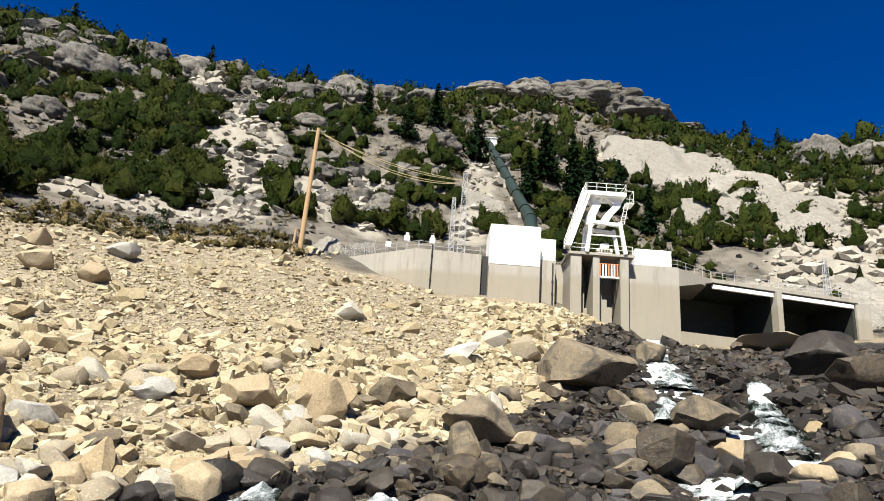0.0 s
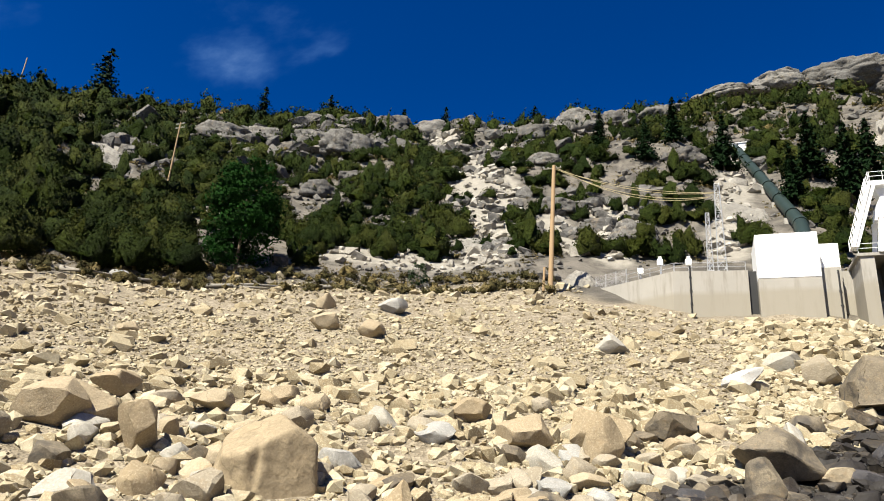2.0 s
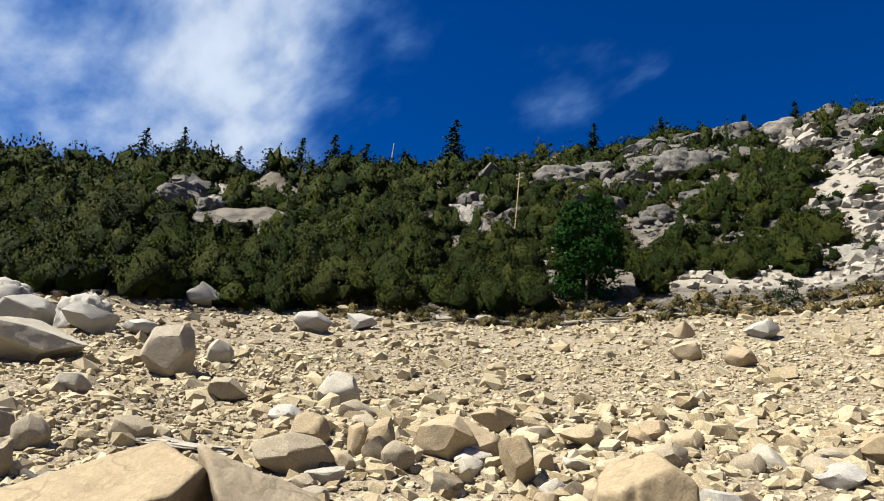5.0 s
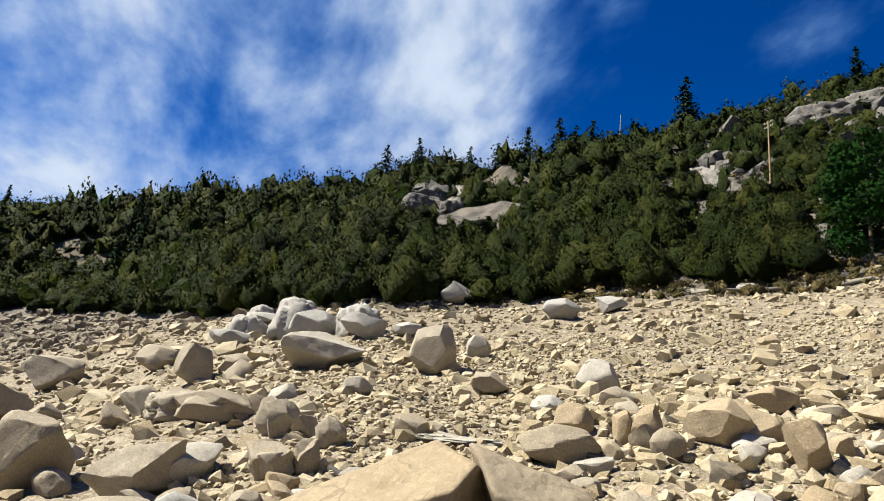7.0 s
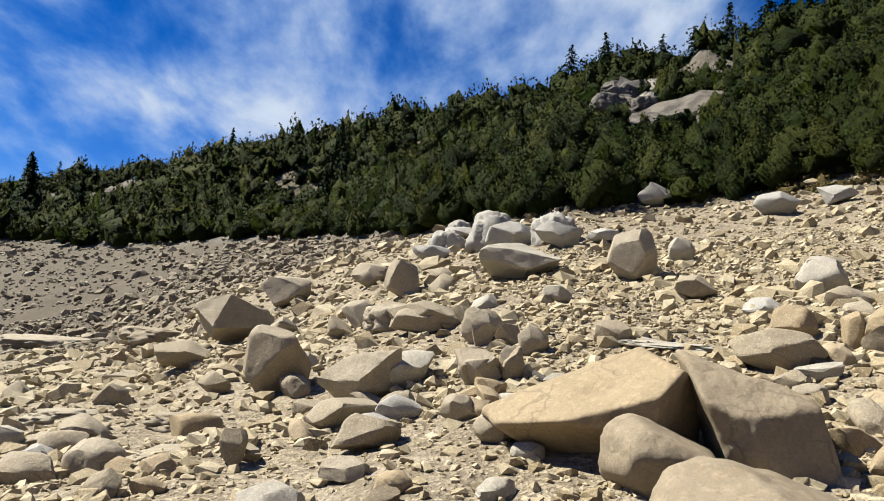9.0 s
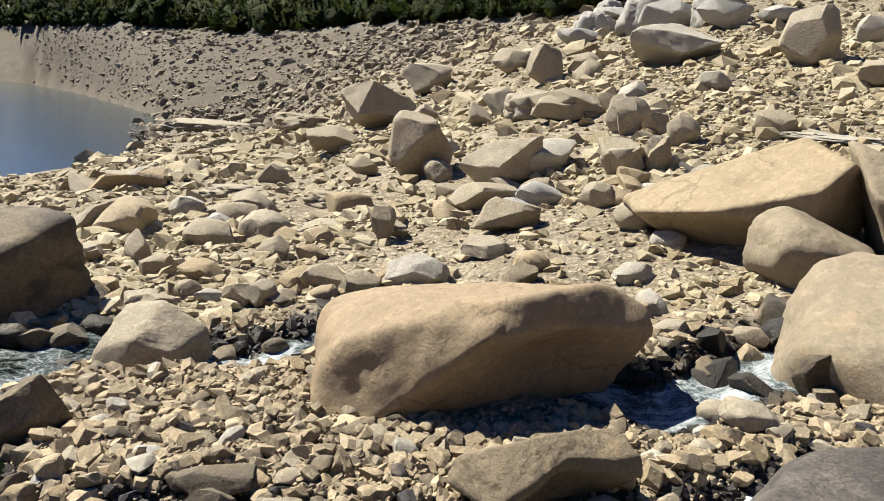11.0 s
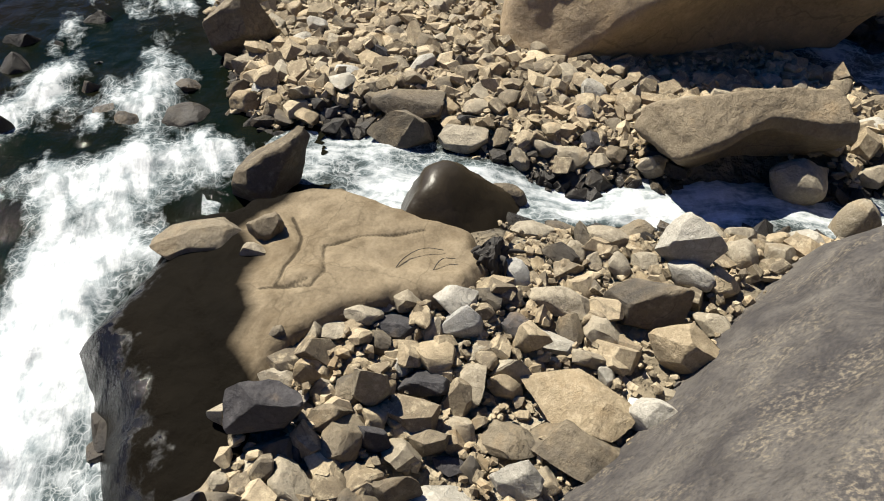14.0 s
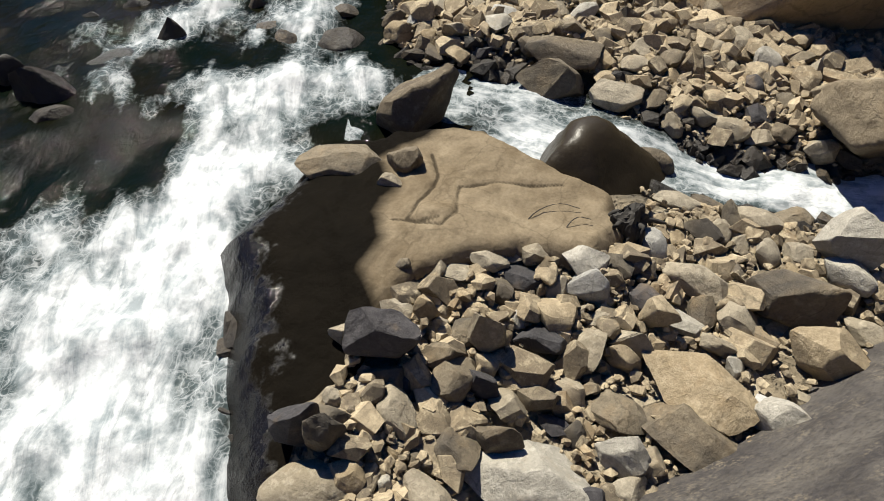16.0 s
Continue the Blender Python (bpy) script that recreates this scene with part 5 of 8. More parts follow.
def pine(bearing, r, tall, mesh, label, group="conifers on the hill", wide=1.0):
    x, y = place(bearing, r)
    z = float(height(np.array([x]), np.array([y]))[0]) - 0.3
    tree = new("pine_tree")
    tree.matrix_basis = pose(x, y, z, 0, 0, (bearing * 37) % 360) @ Matrix.Diagonal((tall * wide, tall * wide, tall, 1))
    tagged(tree, label, "tree", group)
    for name, me in (("trunk", TRUNK), ("crown", mesh)):
        new(name, me).parent = tree
    return tree


# single conifers along the crest and on the slopes
for k, (b, r, tall) in enumerate([(52.5, 236, 15), (39.5, 245, 9), (26.5, 246, 10), (22.5, 242, 8), (14, 246, 7), (33.5, 240, 8), (57, 248, 9), (60.5, 246, 11), (62, 250, 10), (63.5, 246, 12), (66.3, 244, 11), (69, 243, 9),
                                  (71.5, 246, 8), (76.2, 240, 10), (79, 240, 11), (-26, 300, 10), (-28.5, 300, 9), (-32, 296, 8), (-20, 318, 7)]):
    pine(b, float(by_bearing(HILL, b)[2]) * 0.955, tall * 1.75, FAR_PINES[k % 4], "dark conifer standing against the sky on the crest", wide=1.15)
g = np.random.default_rng(91)
for k in range(46):
    b = g.uniform(80, 130)
    rc = float(by_bearing(HILL, b)[2])
    pine(b, rc * g.uniform(0.97, 1.0), g.uniform(4, 9) * rc / 250, FAR_PINES[k % 4], "small conifer on the far wooded crest", "conifers on the far crest")
for k in range(30):
    b = g.uniform(58, 125)
    rt, et, rc, ec = (float(v) for v in by_bearing(HILL, b))
    pine(b, rt + (rc - rt) * g.uniform(0.1, 0.8), g.uniform(6, 11) * rt / 90, PINES[k % 4], "green conifer among the hillside scrub", "conifers among the scrub")
for b, r, tall in ((-2.5, 150, 15), (-7.5, 128, 13), (-9, 140, 16), (-11.5, 135, 17), (-13, 150, 18), (-15.5, 150, 14), (-18, 140, 12), (1.5, 160, 14), (4, 150, 12), (8, 165, 12)):
    pine(b, r, tall, PINES[int(r) % 4], "dark green pine above the outlet works")


def dense_crown(seed, n, wide, leaf, material):
    """A broad conifer's crown of unit height: boughs packed round a blunt cone."""
    g = np.random.default_rng(seed)
    k = 70
    t = g.uniform(0.04, 0.93, k)
    a = g.uniform(0, 6.283, k)
    reach = wide * np.sqrt(np.clip(1 - ((t - 0.3) / 0.7) ** 2, 0, 1)) * np.where(t < 0.3, 0.8 + 0.6 * t, 1.0)
    tips = np.stack([np.cos(a) * reach * 0.74, np.sin(a) * reach * 0.74, t], 1)
    which = g.integers(0, k, n)
    d = g.normal(size=(n, 3))
    d /= np.linalg.norm(d, axis=1, keepdims=True)
    c = tips[which] + d * np.array([1, 1, 0.7]) * (0.05 + 0.32 * reach[which])[:, None] * g.uniform(0.45, 1.08, (n, 1))
    c[:, 2] = np.maximum(c[:, 2], 0.01)
    v, f, m = blade_cloud(c, d, g.uniform(0.6, 1.3, n) * leaf, g, 0.8)
    me = tri_mesh("crown", v, f, material)
    soft_normals(me, m)
    at = me.attributes.new("tone", "FLOAT", "POINT")
    at.data.foreach_set("value", np.full(len(v), 0.45, np.float32))
    return me


pine(39.6, 91, 17.0, dense_crown(99, 12000, 0.28, 0.016, PINE_NEEDLE), "broad dense dark green pine at the head of the shore", "conifers at the shore")
pine(24.0, 86, 3.4, dense_crown(98, 1600, 0.42, 0.035, NEEDLE), "small round dark green young pine", "conifers at the shore")


def outcrop(x, y, w, d, h, material, seed, label, joints=9, sharp=45, turn=None, sink=0.35, level=4, name="outcrop", rough=0.06, bedding=0.035, groove=0.24):
    """A bedrock knob grown out of the slope: steep jointed sides under a blunt top, w across and d along the line from the standing point."""
    g = np.random.default_rng(seed)
    planes = []
    for a in np.arange(joints) * 6.2832 / joints + g.uniform(-0.22, 0.22, joints):
        planes.append(((math.cos(a), math.sin(a), g.uniform(-0.05, 0.4)), g.uniform(0.78, 1.0)))
    for k in range(5):
        a = g.uniform(0, 6.283)
        planes.append(((0.45 * math.cos(a), 0.45 * math.sin(a), 0.9), g.uniform(0.82, 1.0)))
    planes += [((0.0, 0.0, 1.0), 0.95), ((0, 0, -1), 1.0)]
    p, f = stone_shape(planes, sharp, level, seed, rough)
    joint = np.abs(fbm(p * np.array([3.2, 3.2, 0.5]) + seed, 3, seed))
    bed = np.abs(fbm(p * np.array([0.7, 0.7, 4.0]) + seed, 3, seed + 9))
    p *= (1 - groove * np.clip(0.3 - joint, 0, 0.3) / 0.3 - bedding * np.clip(0.25 - bed, 0, 0.25) / 0.25 + 0.1 * fbm(p * 1.7 + seed, 3, seed + 4))[:, None]
    lo, hi = p.min(0), p.max(0)
    p = (p - (lo + hi) / 2) / (hi - lo) * np.array([w, d, h * (1 + sink)])
    p[:, 2] += h * (1 - sink) / 2
    me = tri_mesh(name, p, f, material, True)
    ob = new(name, me)
    bearing = math.degrees(math.atan2(-x, y))
    ob.matrix_basis = pose(x, y, float(height(np.array([x]), np.array([y]))[0]), 0, 0, bearing if turn is None else bearing + turn)
    return tagged(ob, label, "rock", "outcrops of bedrock")


def granite_sheet(x, y, w, d, h, seed, label):
    """A swelling of bare rock that follows the slope, with steps where sheets have peeled away; w across, d up the slope."""
    n = 44
    u, v = np.meshgrid(np.linspace(-1.15, 1.15, n), np.linspace(-1.15, 1.15, n), indexing="ij")
    q = np.stack([u.ravel(), v.ravel(), 0 * u.ravel()], 1)
    reach = (np.hypot(u, v) + 0.3 * fbm(q * 1.6 + seed, 4, seed).reshape(u.shape)).ravel()
    swell = np.sqrt(np.clip(1 - reach**2, 0, 1))
    step = swell * 3 + 0.5 * fbm(q * 2.2 + seed, 3, seed + 2)
    swell = 0.6 * swell + 0.4 * (np.floor(step) + np.clip((step % 1) * 4, 0, 1)) / 3
    out = math.atan2(y, x)
    a, c = np.array([-math.sin(out), math.cos(out)]), np.array([math.cos(out), math.sin(out)])
    p = np.array([x, y]) + q[:, :1] * a * w / 2 + q[:, 1:2] * c * d / 2
    z = height(p[:, 0], p[:, 1]) + h * (swell + 0.1 * fbm(q * 5 + seed, 4, seed + 3)) * (reach < 1) - 0.5 - 1.5 * np.clip(reach - 0.95, 0, 0.3)
    base = np.array([x, y, float(height(np.array([x]), np.array([y]))[0])])
    i = np.arange(n * n).reshape(n, n)
    k0, k1, k2, k3 = (t.ravel() for t in (i[:-1, :-1], i[1:, :-1], i[1:, 1:], i[:-1, 1:]))
    f = np.vstack([np.stack([k0, k1, k2], 1), np.stack([k0, k2, k3], 1)])
    f = f[(reach[f] < 1.2).any(1)]
    ob = new("outcrop", tri_mesh("outcrop", np.column_stack([p, z]) - base, f[:, ::-1], DOME, True))
    ob.location = base
    tagged(ob, label, "outcrop", "outcrops of bedrock")


def outcrops():
    # grey jointed cliffs on the slope
    for k, (b, r, w, h) in enumerate(((31.4, 184, 16, 9), (34.5, 190, 12, 7), (23.5, 224, 24, 13), (27.5, 216, 14, 10), (20.2, 226, 12, 8), (42.2, 205, 24, 8), (38.6, 204, 13, 7), (45.5, 206, 12, 6), (10.4, 208, 17, 11), (6.2, 214, 14, 8), (14.2, 205, 12, 7), (2.5, 255, 26, 9),
                                      (-31.6, 256, 26, 13), (-35, 250, 20, 11), (8.2, 120, 7, 4), (5.4, 113, 8, 4.5), (11.5, 126, 7, 4), (3.2, 122, 6, 4), (33.4, 150, 9, 5), (30, 160, 10, 5), (75.6, 156, 9, 5), (72.8, 158, 7, 4), (58.5, 222, 12, 6), (61.5, 224, 9, 5), (17.8, 170, 9, 5), (0.5, 150, 8, 5), (13, 150, 8, 4))):
        outcrop(*place(b, r), w * 1.15, w * 0.7, h * 0.75, CRAG, 300 + k, "grey jointed granite cliff on the hillside")
    # the bald knob on the crest and the pale dome below it
    for k, (b, r, w, h) in enumerate(((-12.5, 300, 60, 22), (-7.5, 298, 44, 20), (-16.8, 300, 44, 17), (-3.2, 292, 34, 13), (-20.0, 306, 30, 10))):
        outcrop(*place(b, r), w * 1.1, 40, h * 0.36, CRAG, 340 + k, "bald grey granite knob on the crest", joints=11, level=5, sink=0.8, bedding=0.015, groove=0.14)
    for k, (b, r, w, d, h) in enumerate(((-20.0, 212, 40, 34, 5), (-24.2, 196, 36, 40, 5), (-27.6, 182, 26, 30, 4), (-30.0, 166, 20, 24, 3.5), (-22.5, 160, 16, 14, 2.5), (-17.0, 205, 22, 20, 4), (-26.5, 117, 16, 9, 2.2), (-30.5, 121, 18, 10, 2.4), (-23.2, 110, 11, 8, 1.8), (-33.5, 124, 12, 9, 2.2))):
        granite_sheet(*place(b, r), w, d * 1.1, h, 350 + k, "pale rounded sheet of bare granite on the hillside")
    # bleached ledges on the slope
    for k, (b, r, w, h) in enumerate(((19.2, 113, 7, 1.8), (16.2, 111, 5, 1.3), (50.8, 152, 9, 2), (52.6, 150, 6, 1.5), (74.4, 150, 5, 1.5), (-3.5, 122, 9, 2), (9.9, 89, 4.7, 1.6))):
        granite_sheet(*place(b, r), w, w * 0.9, h, 360 + k, "bleached granite ledge on the hillside")
    # ledges of bedrock on the shore and along the lake
    for k, (x, y, w, h, m) in enumerate(((-69.7, -19.1, 7.2, 2.6, TAN), (-83, -31.7, 9, 1.3, TAN), (-102, -55, 17, 1.4, TAN), (-24.8, -12.1, 3.7, 0.35, TAN), (-27.8, -8.6, 3.6, 0.4, TAN), (-38.5, -25.7, 5, 0.5, TAN), (-43, -1.6, 4.3, 1.2, TAN), (-53.4, -18.2, 5, 1.7, TAN), (-30.5, -15, 3.5, 0.4, TAN), (-22, -7.5, 2.6, 0.3, TAN),
                                         (-29.7, 11.2, 5.5, 0.2, PALE), (-71.3, 7.7, 7.8, 3.2, GREY), (-63.4, 12, 5.4, 3.0, GREY), (-76.4, 1.8, 5.5, 2.6, GREY), (-86.8, 3.2, 4.8, 2.4, GREY))):
        outcrop(x, y, w, w * 0.8, h, m, 380 + k, "ledge of bare bedrock on the stony shore", sharp=14 if h > 1 else 9, sink=0.6, rough=0.05)


DOME = rock_material("bleached_granite", (0.3, 0.282, 0.248), (0.34, 0.32, 0.28), (0.4, 0.376, 0.335), grain=0.25, stain=0.42, stain_colour=(0.14, 0.13, 0.115), rusty=0.25, relief=1.5)


def cliffs():
    """Blocks of grey granite: crags on the slopes and along the crest."""
    g = np.random.default_rng(44)
    xs, ys, ss = [], [], []
    for b, r, wide, n, size in ((42, 205, 26, 26, 6.5), (36, 215, 22, 22, 6.0), (30, 228, 26, 30, 6.5), (23, 240, 26, 34, 6.5), (17, 236, 20, 20, 5.5), (11, 235, 18, 16, 5.0), (4, 262, 26, 26, 6.5), (-4, 300, 30, 40, 6.0), (-10, 318, 44, 80, 7.0), (-16, 318, 30, 40, 6.0),
                                (-30, 285, 22, 16, 6.0), (59, 222, 14, 12, 5.0), (51, 172, 8, 9, 3.4), (48.5, 168, 8, 9, 3.2), (73, 196, 14, 14, 4.5), (76, 205, 8, 8, 4.0), (8, 130, 10, 12, 3.0), (11, 118, 8, 12, 2.6), (26, 160, 14, 12, 3.6), (33, 185, 30, 30, 5.0), (39, 180, 18, 18, 4.6), (28, 195, 24, 24, 5.0), (21, 200, 18, 18, 4.6), (10, 190, 22, 22, 5.0), (5, 210, 22, 20, 5.5), (14, 165, 14, 14, 4.0), (20, 130, 12, 16, 3.0), (15, 112, 12, 14, 2.4)):
        x0, y0 = place(b, r)
        t = np.array([math.cos(radians(b)), math.sin(radians(b))])
        k = g.normal(0, wide * 0.5, n)
        xs.append(x0 + t[0] * k + g.normal(0, 4, n)); ys.append(y0 + t[1] * k + g.normal(0, 4, n)); ss.append(size * g.uniform(0.35, 1.0, n))
    x, y, size = np.concatenate(xs), np.concatenate(ys), np.concatenate(ss)
    z = height(x, y)
    shapes = [broken_stone(850 + k, "b", 0.8, 0.03, 0.07, 6) for k in range(12)]
    blocks = [stone_mesh("crag", v * np.array([1.1, 0.9, 0.72]), f, CRAG, 24) for v, f in shapes]
    order = np.argsort(-size / np.hypot(x, y))
    for k in order[:300]:
        ob = new("crag", blocks[int(g.integers(0, len(blocks)))])
        tall = g.uniform(0.6, 1.15)
        ob.matrix_basis = pose(x[k], y[k], z[k] + 0.05 * size[k], g.normal(0, 8), g.normal(0, 8), g.uniform(0, 360)) @ Matrix.Diagonal((size[k], size[k], size[k] * tall, 1))
        tagged(ob, "grey weathered granite crag on the hillside", "rock", "crags on the hill")
    k = order[300:]
    heap("small_crags", x[k], y[k], size[k], BLOCKS, CLIFF, "grey weathered granite blocks on the hill", g, lift=0.05, flat=0.2)
    # pale sheets of bare granite, broken into blocks
    for line, n, size in ((PALE_ROCK[0], 150, 2.2), (PALE_ROCK[1], 80, 1.8), (PALE_ROCK[2], 130, 1.5), (PALE_ROCK[4], 40, 1.6), (PALE_ROCK[5], 30, 1.6)):
        p = np.array(line)
        t = g.uniform(0, len(p) - 1, n)
        x, y, w = (np.interp(t, np.arange(len(p)), p[:, k]) for k in range(3))
        x, y = x + g.normal(0, 0.55, n) * w, y + g.normal(0, 0.55, n) * w
        ok = ~((y < 100) & (x > -14) & (x < 62) & (y > 76))
        heap("granite_slabs", x[ok], y[ok], size * g.uniform(0.3, 1.0, n)[ok], [(v * np.array([1.3, 1.1, 0.6]), f) for v, f in BLOCKS], SCREE, "pale bare granite slabs and blocks on the hillside", g, lift=0.02, flat=0.2)
    n = 7000
    b = g.uniform(-36, 50, n)
    rt, et, rc, ec = by_bearing(HILL, b)
    r = rt + (rc - rt) * g.uniform(0, 1, n)
    x, y = place_all(b, r)
    s = 0.5 * (1 - g.uniform(0, 1, n) * 0.93) ** (-1 / 1.9) * np.clip(r / 140, 0.8, 1.6)
    pale = paleness(x, y) > 0.45
    keep = (pale | (g.uniform(0, 1, n) < 0.4)) & ~((y > 77) & (r < 108) & (b < 9))
    x, y, s, pale = x[keep], y[keep], s[keep], pale[keep]
    heap("scree", x[pale], y[pale], s[pale], STONES, SCREE, "pale broken granite scree on the hill", g)
    heap("hill_rocks", x[~pale], y[~pale], s[~pale], STONES, CLIFF, "grey granite rocks among the scrub", g)


SCREE = rock_material("scree_rock", (0.3, 0.27, 0.22), (0.45, 0.415, 0.355), (0.62, 0.585, 0.52), "island", grain=0.4)

# ---- boulders and loose stone ----
def stone_shape(planes, sharp, level, seed, rough=0.05):
    """A stone as the soft meeting of planes (normal, distance) round its middle, roughened at two scales."""
    v, f = SPHERES[level]
    s = np.zeros(len(v))
    for n, d in planes:
        n = np.array(n, float)
        n /= np.linalg.norm(n)
        s += np.maximum(v @ n / d, 0) ** sharp
    r = s ** (-1.0 / sharp)
    p = v * r[:, None]
    size = np.abs(p).max()
    r2 = 1 + rough * (1.1 * fbm(p / size * 2.1 + seed * 7.3, 3, seed) + 0.6 * np.abs(fbm(p / size * 5.0, 3, seed + 3)) + 0.22 * fbm(p / size * 16.0, 2, seed + 5))
    return p * r2[:, None], f


def even_ways(n, g, jitter):
    """Directions spread over the sphere, with some disorder."""
    k = np.arange(n) + 0.5
    z = 1 - 2 * k / n
    a = k * 2.39996 + g.uniform(0, 6.283)
    q = np.stack([np.sqrt(1 - z * z) * np.cos(a), np.sqrt(1 - z * z) * np.sin(a), z], 1)
    q += g.normal(0, jitter, q.shape)
    turn = np.linalg.qr(g.normal(size=(3, 3)))[0]
    q = q @ turn
    return q / np.linalg.norm(q, axis=1, keepdims=True)


def hull(points):
    bm = bmesh.new()
    for q in points:
        bm.verts.new(q)
    bmesh.ops.convex_hull(bm, input=bm.verts[:])
    bmesh.ops.delete(bm, geom=[v for v in bm.verts if not v.link_faces], context="VERTS")
    bm.verts.index_update()
    return bm


def corners_of(N, d):
    """The corner points of the solid bounded by planes N.x = d, by way of the dual hull."""
    dual = hull(N / d[:, None])
    out = []
    for f in dual.faces:
        A = np.array([v.co[:] for v in f.verts])[:3]
        if abs(np.linalg.det(A)) > 1e-5:
            out.append(np.linalg.solve(A, np.ones(3)))
    dual.free()
    p = np.array(out)
    return p[np.linalg.norm(p, axis=1) < 2.4]


def broken_stone(seed, kind="b", fine=0.13, edge=0.05, rough=0.03, chips=7):
    """A stone split along flat faces: blocky b, pointed p, or worn round r; edges chipped, faces rough."""
    g = np.random.default_rng(seed)
    n = {"b": 10, "p": 9, "r": 15, "s": 7}[kind]
    N = even_ways(n, g, 0.22 if kind != "r" else 0.12)
    d = g.uniform(0.7, 1.0, n) if kind != "r" else g.uniform(0.86, 1.0, n)
    p = corners_of(N, d)
    if chips and kind != "r":  # strike off the sharpest corners
        M = even_ways(chips, g, 0.5)
        N, d = np.vstack([N, M]), np.concatenate([d, (p @ M.T).max(0) * g.uniform(0.8, 0.96, chips)])
        p = corners_of(N, d)
    p = (p - (p.min(0) + p.max(0)) / 2) / (p.max(0) - p.min(0)) * 2
    bm = hull(np.unique(p.round(1 if kind == "s" else 2), axis=0))
    bmesh.ops.dissolve_limit(bm, angle_limit=0.06, verts=bm.verts[:], edges=bm.edges[:])
    if edge:
        bmesh.ops.bevel(bm, geom=bm.edges[:], offset=edge * (3.2 if kind == "r" else 1.7), segments=2 if kind == "r" else 1, affect="EDGES", clamp_overlap=True)
    bmesh.ops.triangulate(bm, faces=bm.faces[:])
    for _ in range(5):
        long = [e for e in bm.edges if e.calc_length() > fine]
        if not long or not fine:
            break
        bmesh.ops.subdivide_edges(bm, edges=long, cuts=1)
        bmesh.ops.triangulate(bm, faces=bm.faces[:])
    bmesh.ops.remove_doubles(bm, verts=bm.verts[:], dist=0.004)
    if fine:
        for _ in range(3 if kind == "r" else 1):
            bmesh.ops.smooth_vert(bm, verts=bm.verts[:], factor=0.5, use_axis_x=True, use_axis_y=True, use_axis_z=True)
    bm.normal_update()
    bm.verts.index_update()
    v, w = np.array([q.co[:] for q in bm.verts]), np.array([q.normal[:] for q in bm.verts])
    f = np.array([[q.index for q in t.verts] for t in bm.faces])
    bm.free()
    if rough:
        k = rough * (1.3 * fbm(v * 1.5 + seed, 3, seed) - 1.0 * np.abs(fbm(v * 3.4 + seed, 3, seed + 3)) + 0.35 * fbm(v * 11.0, 2, seed + 5))
        v = v + w * k[:, None]
    return v, f


def stone_mesh(name, v, f, material, crease=32):
    me = tri_mesh(name, v, f, material, True)
    me.set_sharp_from_angle(angle=radians(crease))
    return me


HERO = []  # footprints, kept clear of loose stones


def boulder(x, y, w, d, h, material, kind, label, turn=None, sink=0.14, up=0.0):
    """One boulder on the ground; its breadth w lies across the line of sight from the standing point."""
    seed = 100 + len(HERO)
    r = math.hypot(x, y)
    kind = "b" if kind == "p" and r > 12 else kind
    fine = min(max(0.03 * r / max(w, 0.1), 0.3), 0.7)
    p, f = broken_stone(seed, kind, fine, 0.045, 0.03 if kind != "r" else 0.025)
    lo, hi = p.min(0), p.max(0)
    p = (p - (lo + hi) / 2) / (hi - lo) * np.array([w, d, h * (1 + sink)])
    p[:, 2] += h * (1 + sink) / 2 - h * sink
    me = stone_mesh("boulder", p, f, ROCKS[material])
    ob = new("boulder", me)
    bearing = math.degrees(math.atan2(-x, y))
    ob.matrix_basis = pose(x, y, float(height(np.array([x]), np.array([y]))[0]) + up, 0, 0, bearing if turn is None else turn)
    HERO.append((x, y, max(w, d) * 0.5))
    return tagged(ob, label, "boulder", "boulders on the shore")


def sculpt(centre, faces, sharp, seed, material, label, rough=0.03, level=5, dents=(), name="boulder"):
    """A boulder as the soft meeting of faces, each by its normal and a point on it, with hollows worn into it."""
    c = np.array(centre, float)
    planes = []
    for n, q in faces:
        n = np.array(n, float) / np.linalg.norm(n)
        planes.append((n, max(float(n @ (np.array(q, float) - c)), 0.05)))
    p, f = stone_shape(planes, sharp, level, seed, rough)
    for q, r, way, deep in dents:
        k = np.exp(-(((p - (np.array(q, float) - c)) / r) ** 2).sum(1))
        p = p + k[:, None] * deep * np.array(way, float) / np.linalg.norm(way)
    ob = new(name, tri_mesh(name, p, f, material, True))
    ob.location = centre
    HERO.append((centre[0], centre[1], float(min(np.abs(p[:, :2]).max(0)) * 0.9)))
    return tagged(ob, label, "boulder", "boulders on the shore")


def mixed(*terms):
    """A direction as a sum of weighted ones."""
    return tuple(sum((v * w for v, w in terms), Vector()))


Z = Vector((0, 0, 1))
W, S = Vector((0.988, 0.156, 0)), Vector((-0.156, 0.988, 0))  # towards the standing point, and across
SMOOTH = rock_material("smooth_ochre_skin", (0.43, 0.34, 0.215), (0.43, 0.34, 0.215), (0.43, 0.34, 0.215), grain=0.3, relief=0.5, rusty=0.25)
BUFF = rock_material("smooth_buff_skin", (0.37, 0.305, 0.215), (0.37, 0.305, 0.215), (0.37, 0.305, 0.215), grain=0.35, relief=0.5)
SANDY = rock_material("sandy_boulder_skin", (0.41, 0.315, 0.205), (0.41, 0.315, 0.205), (0.41, 0.315, 0.205), grain=0.5, relief=0.7)
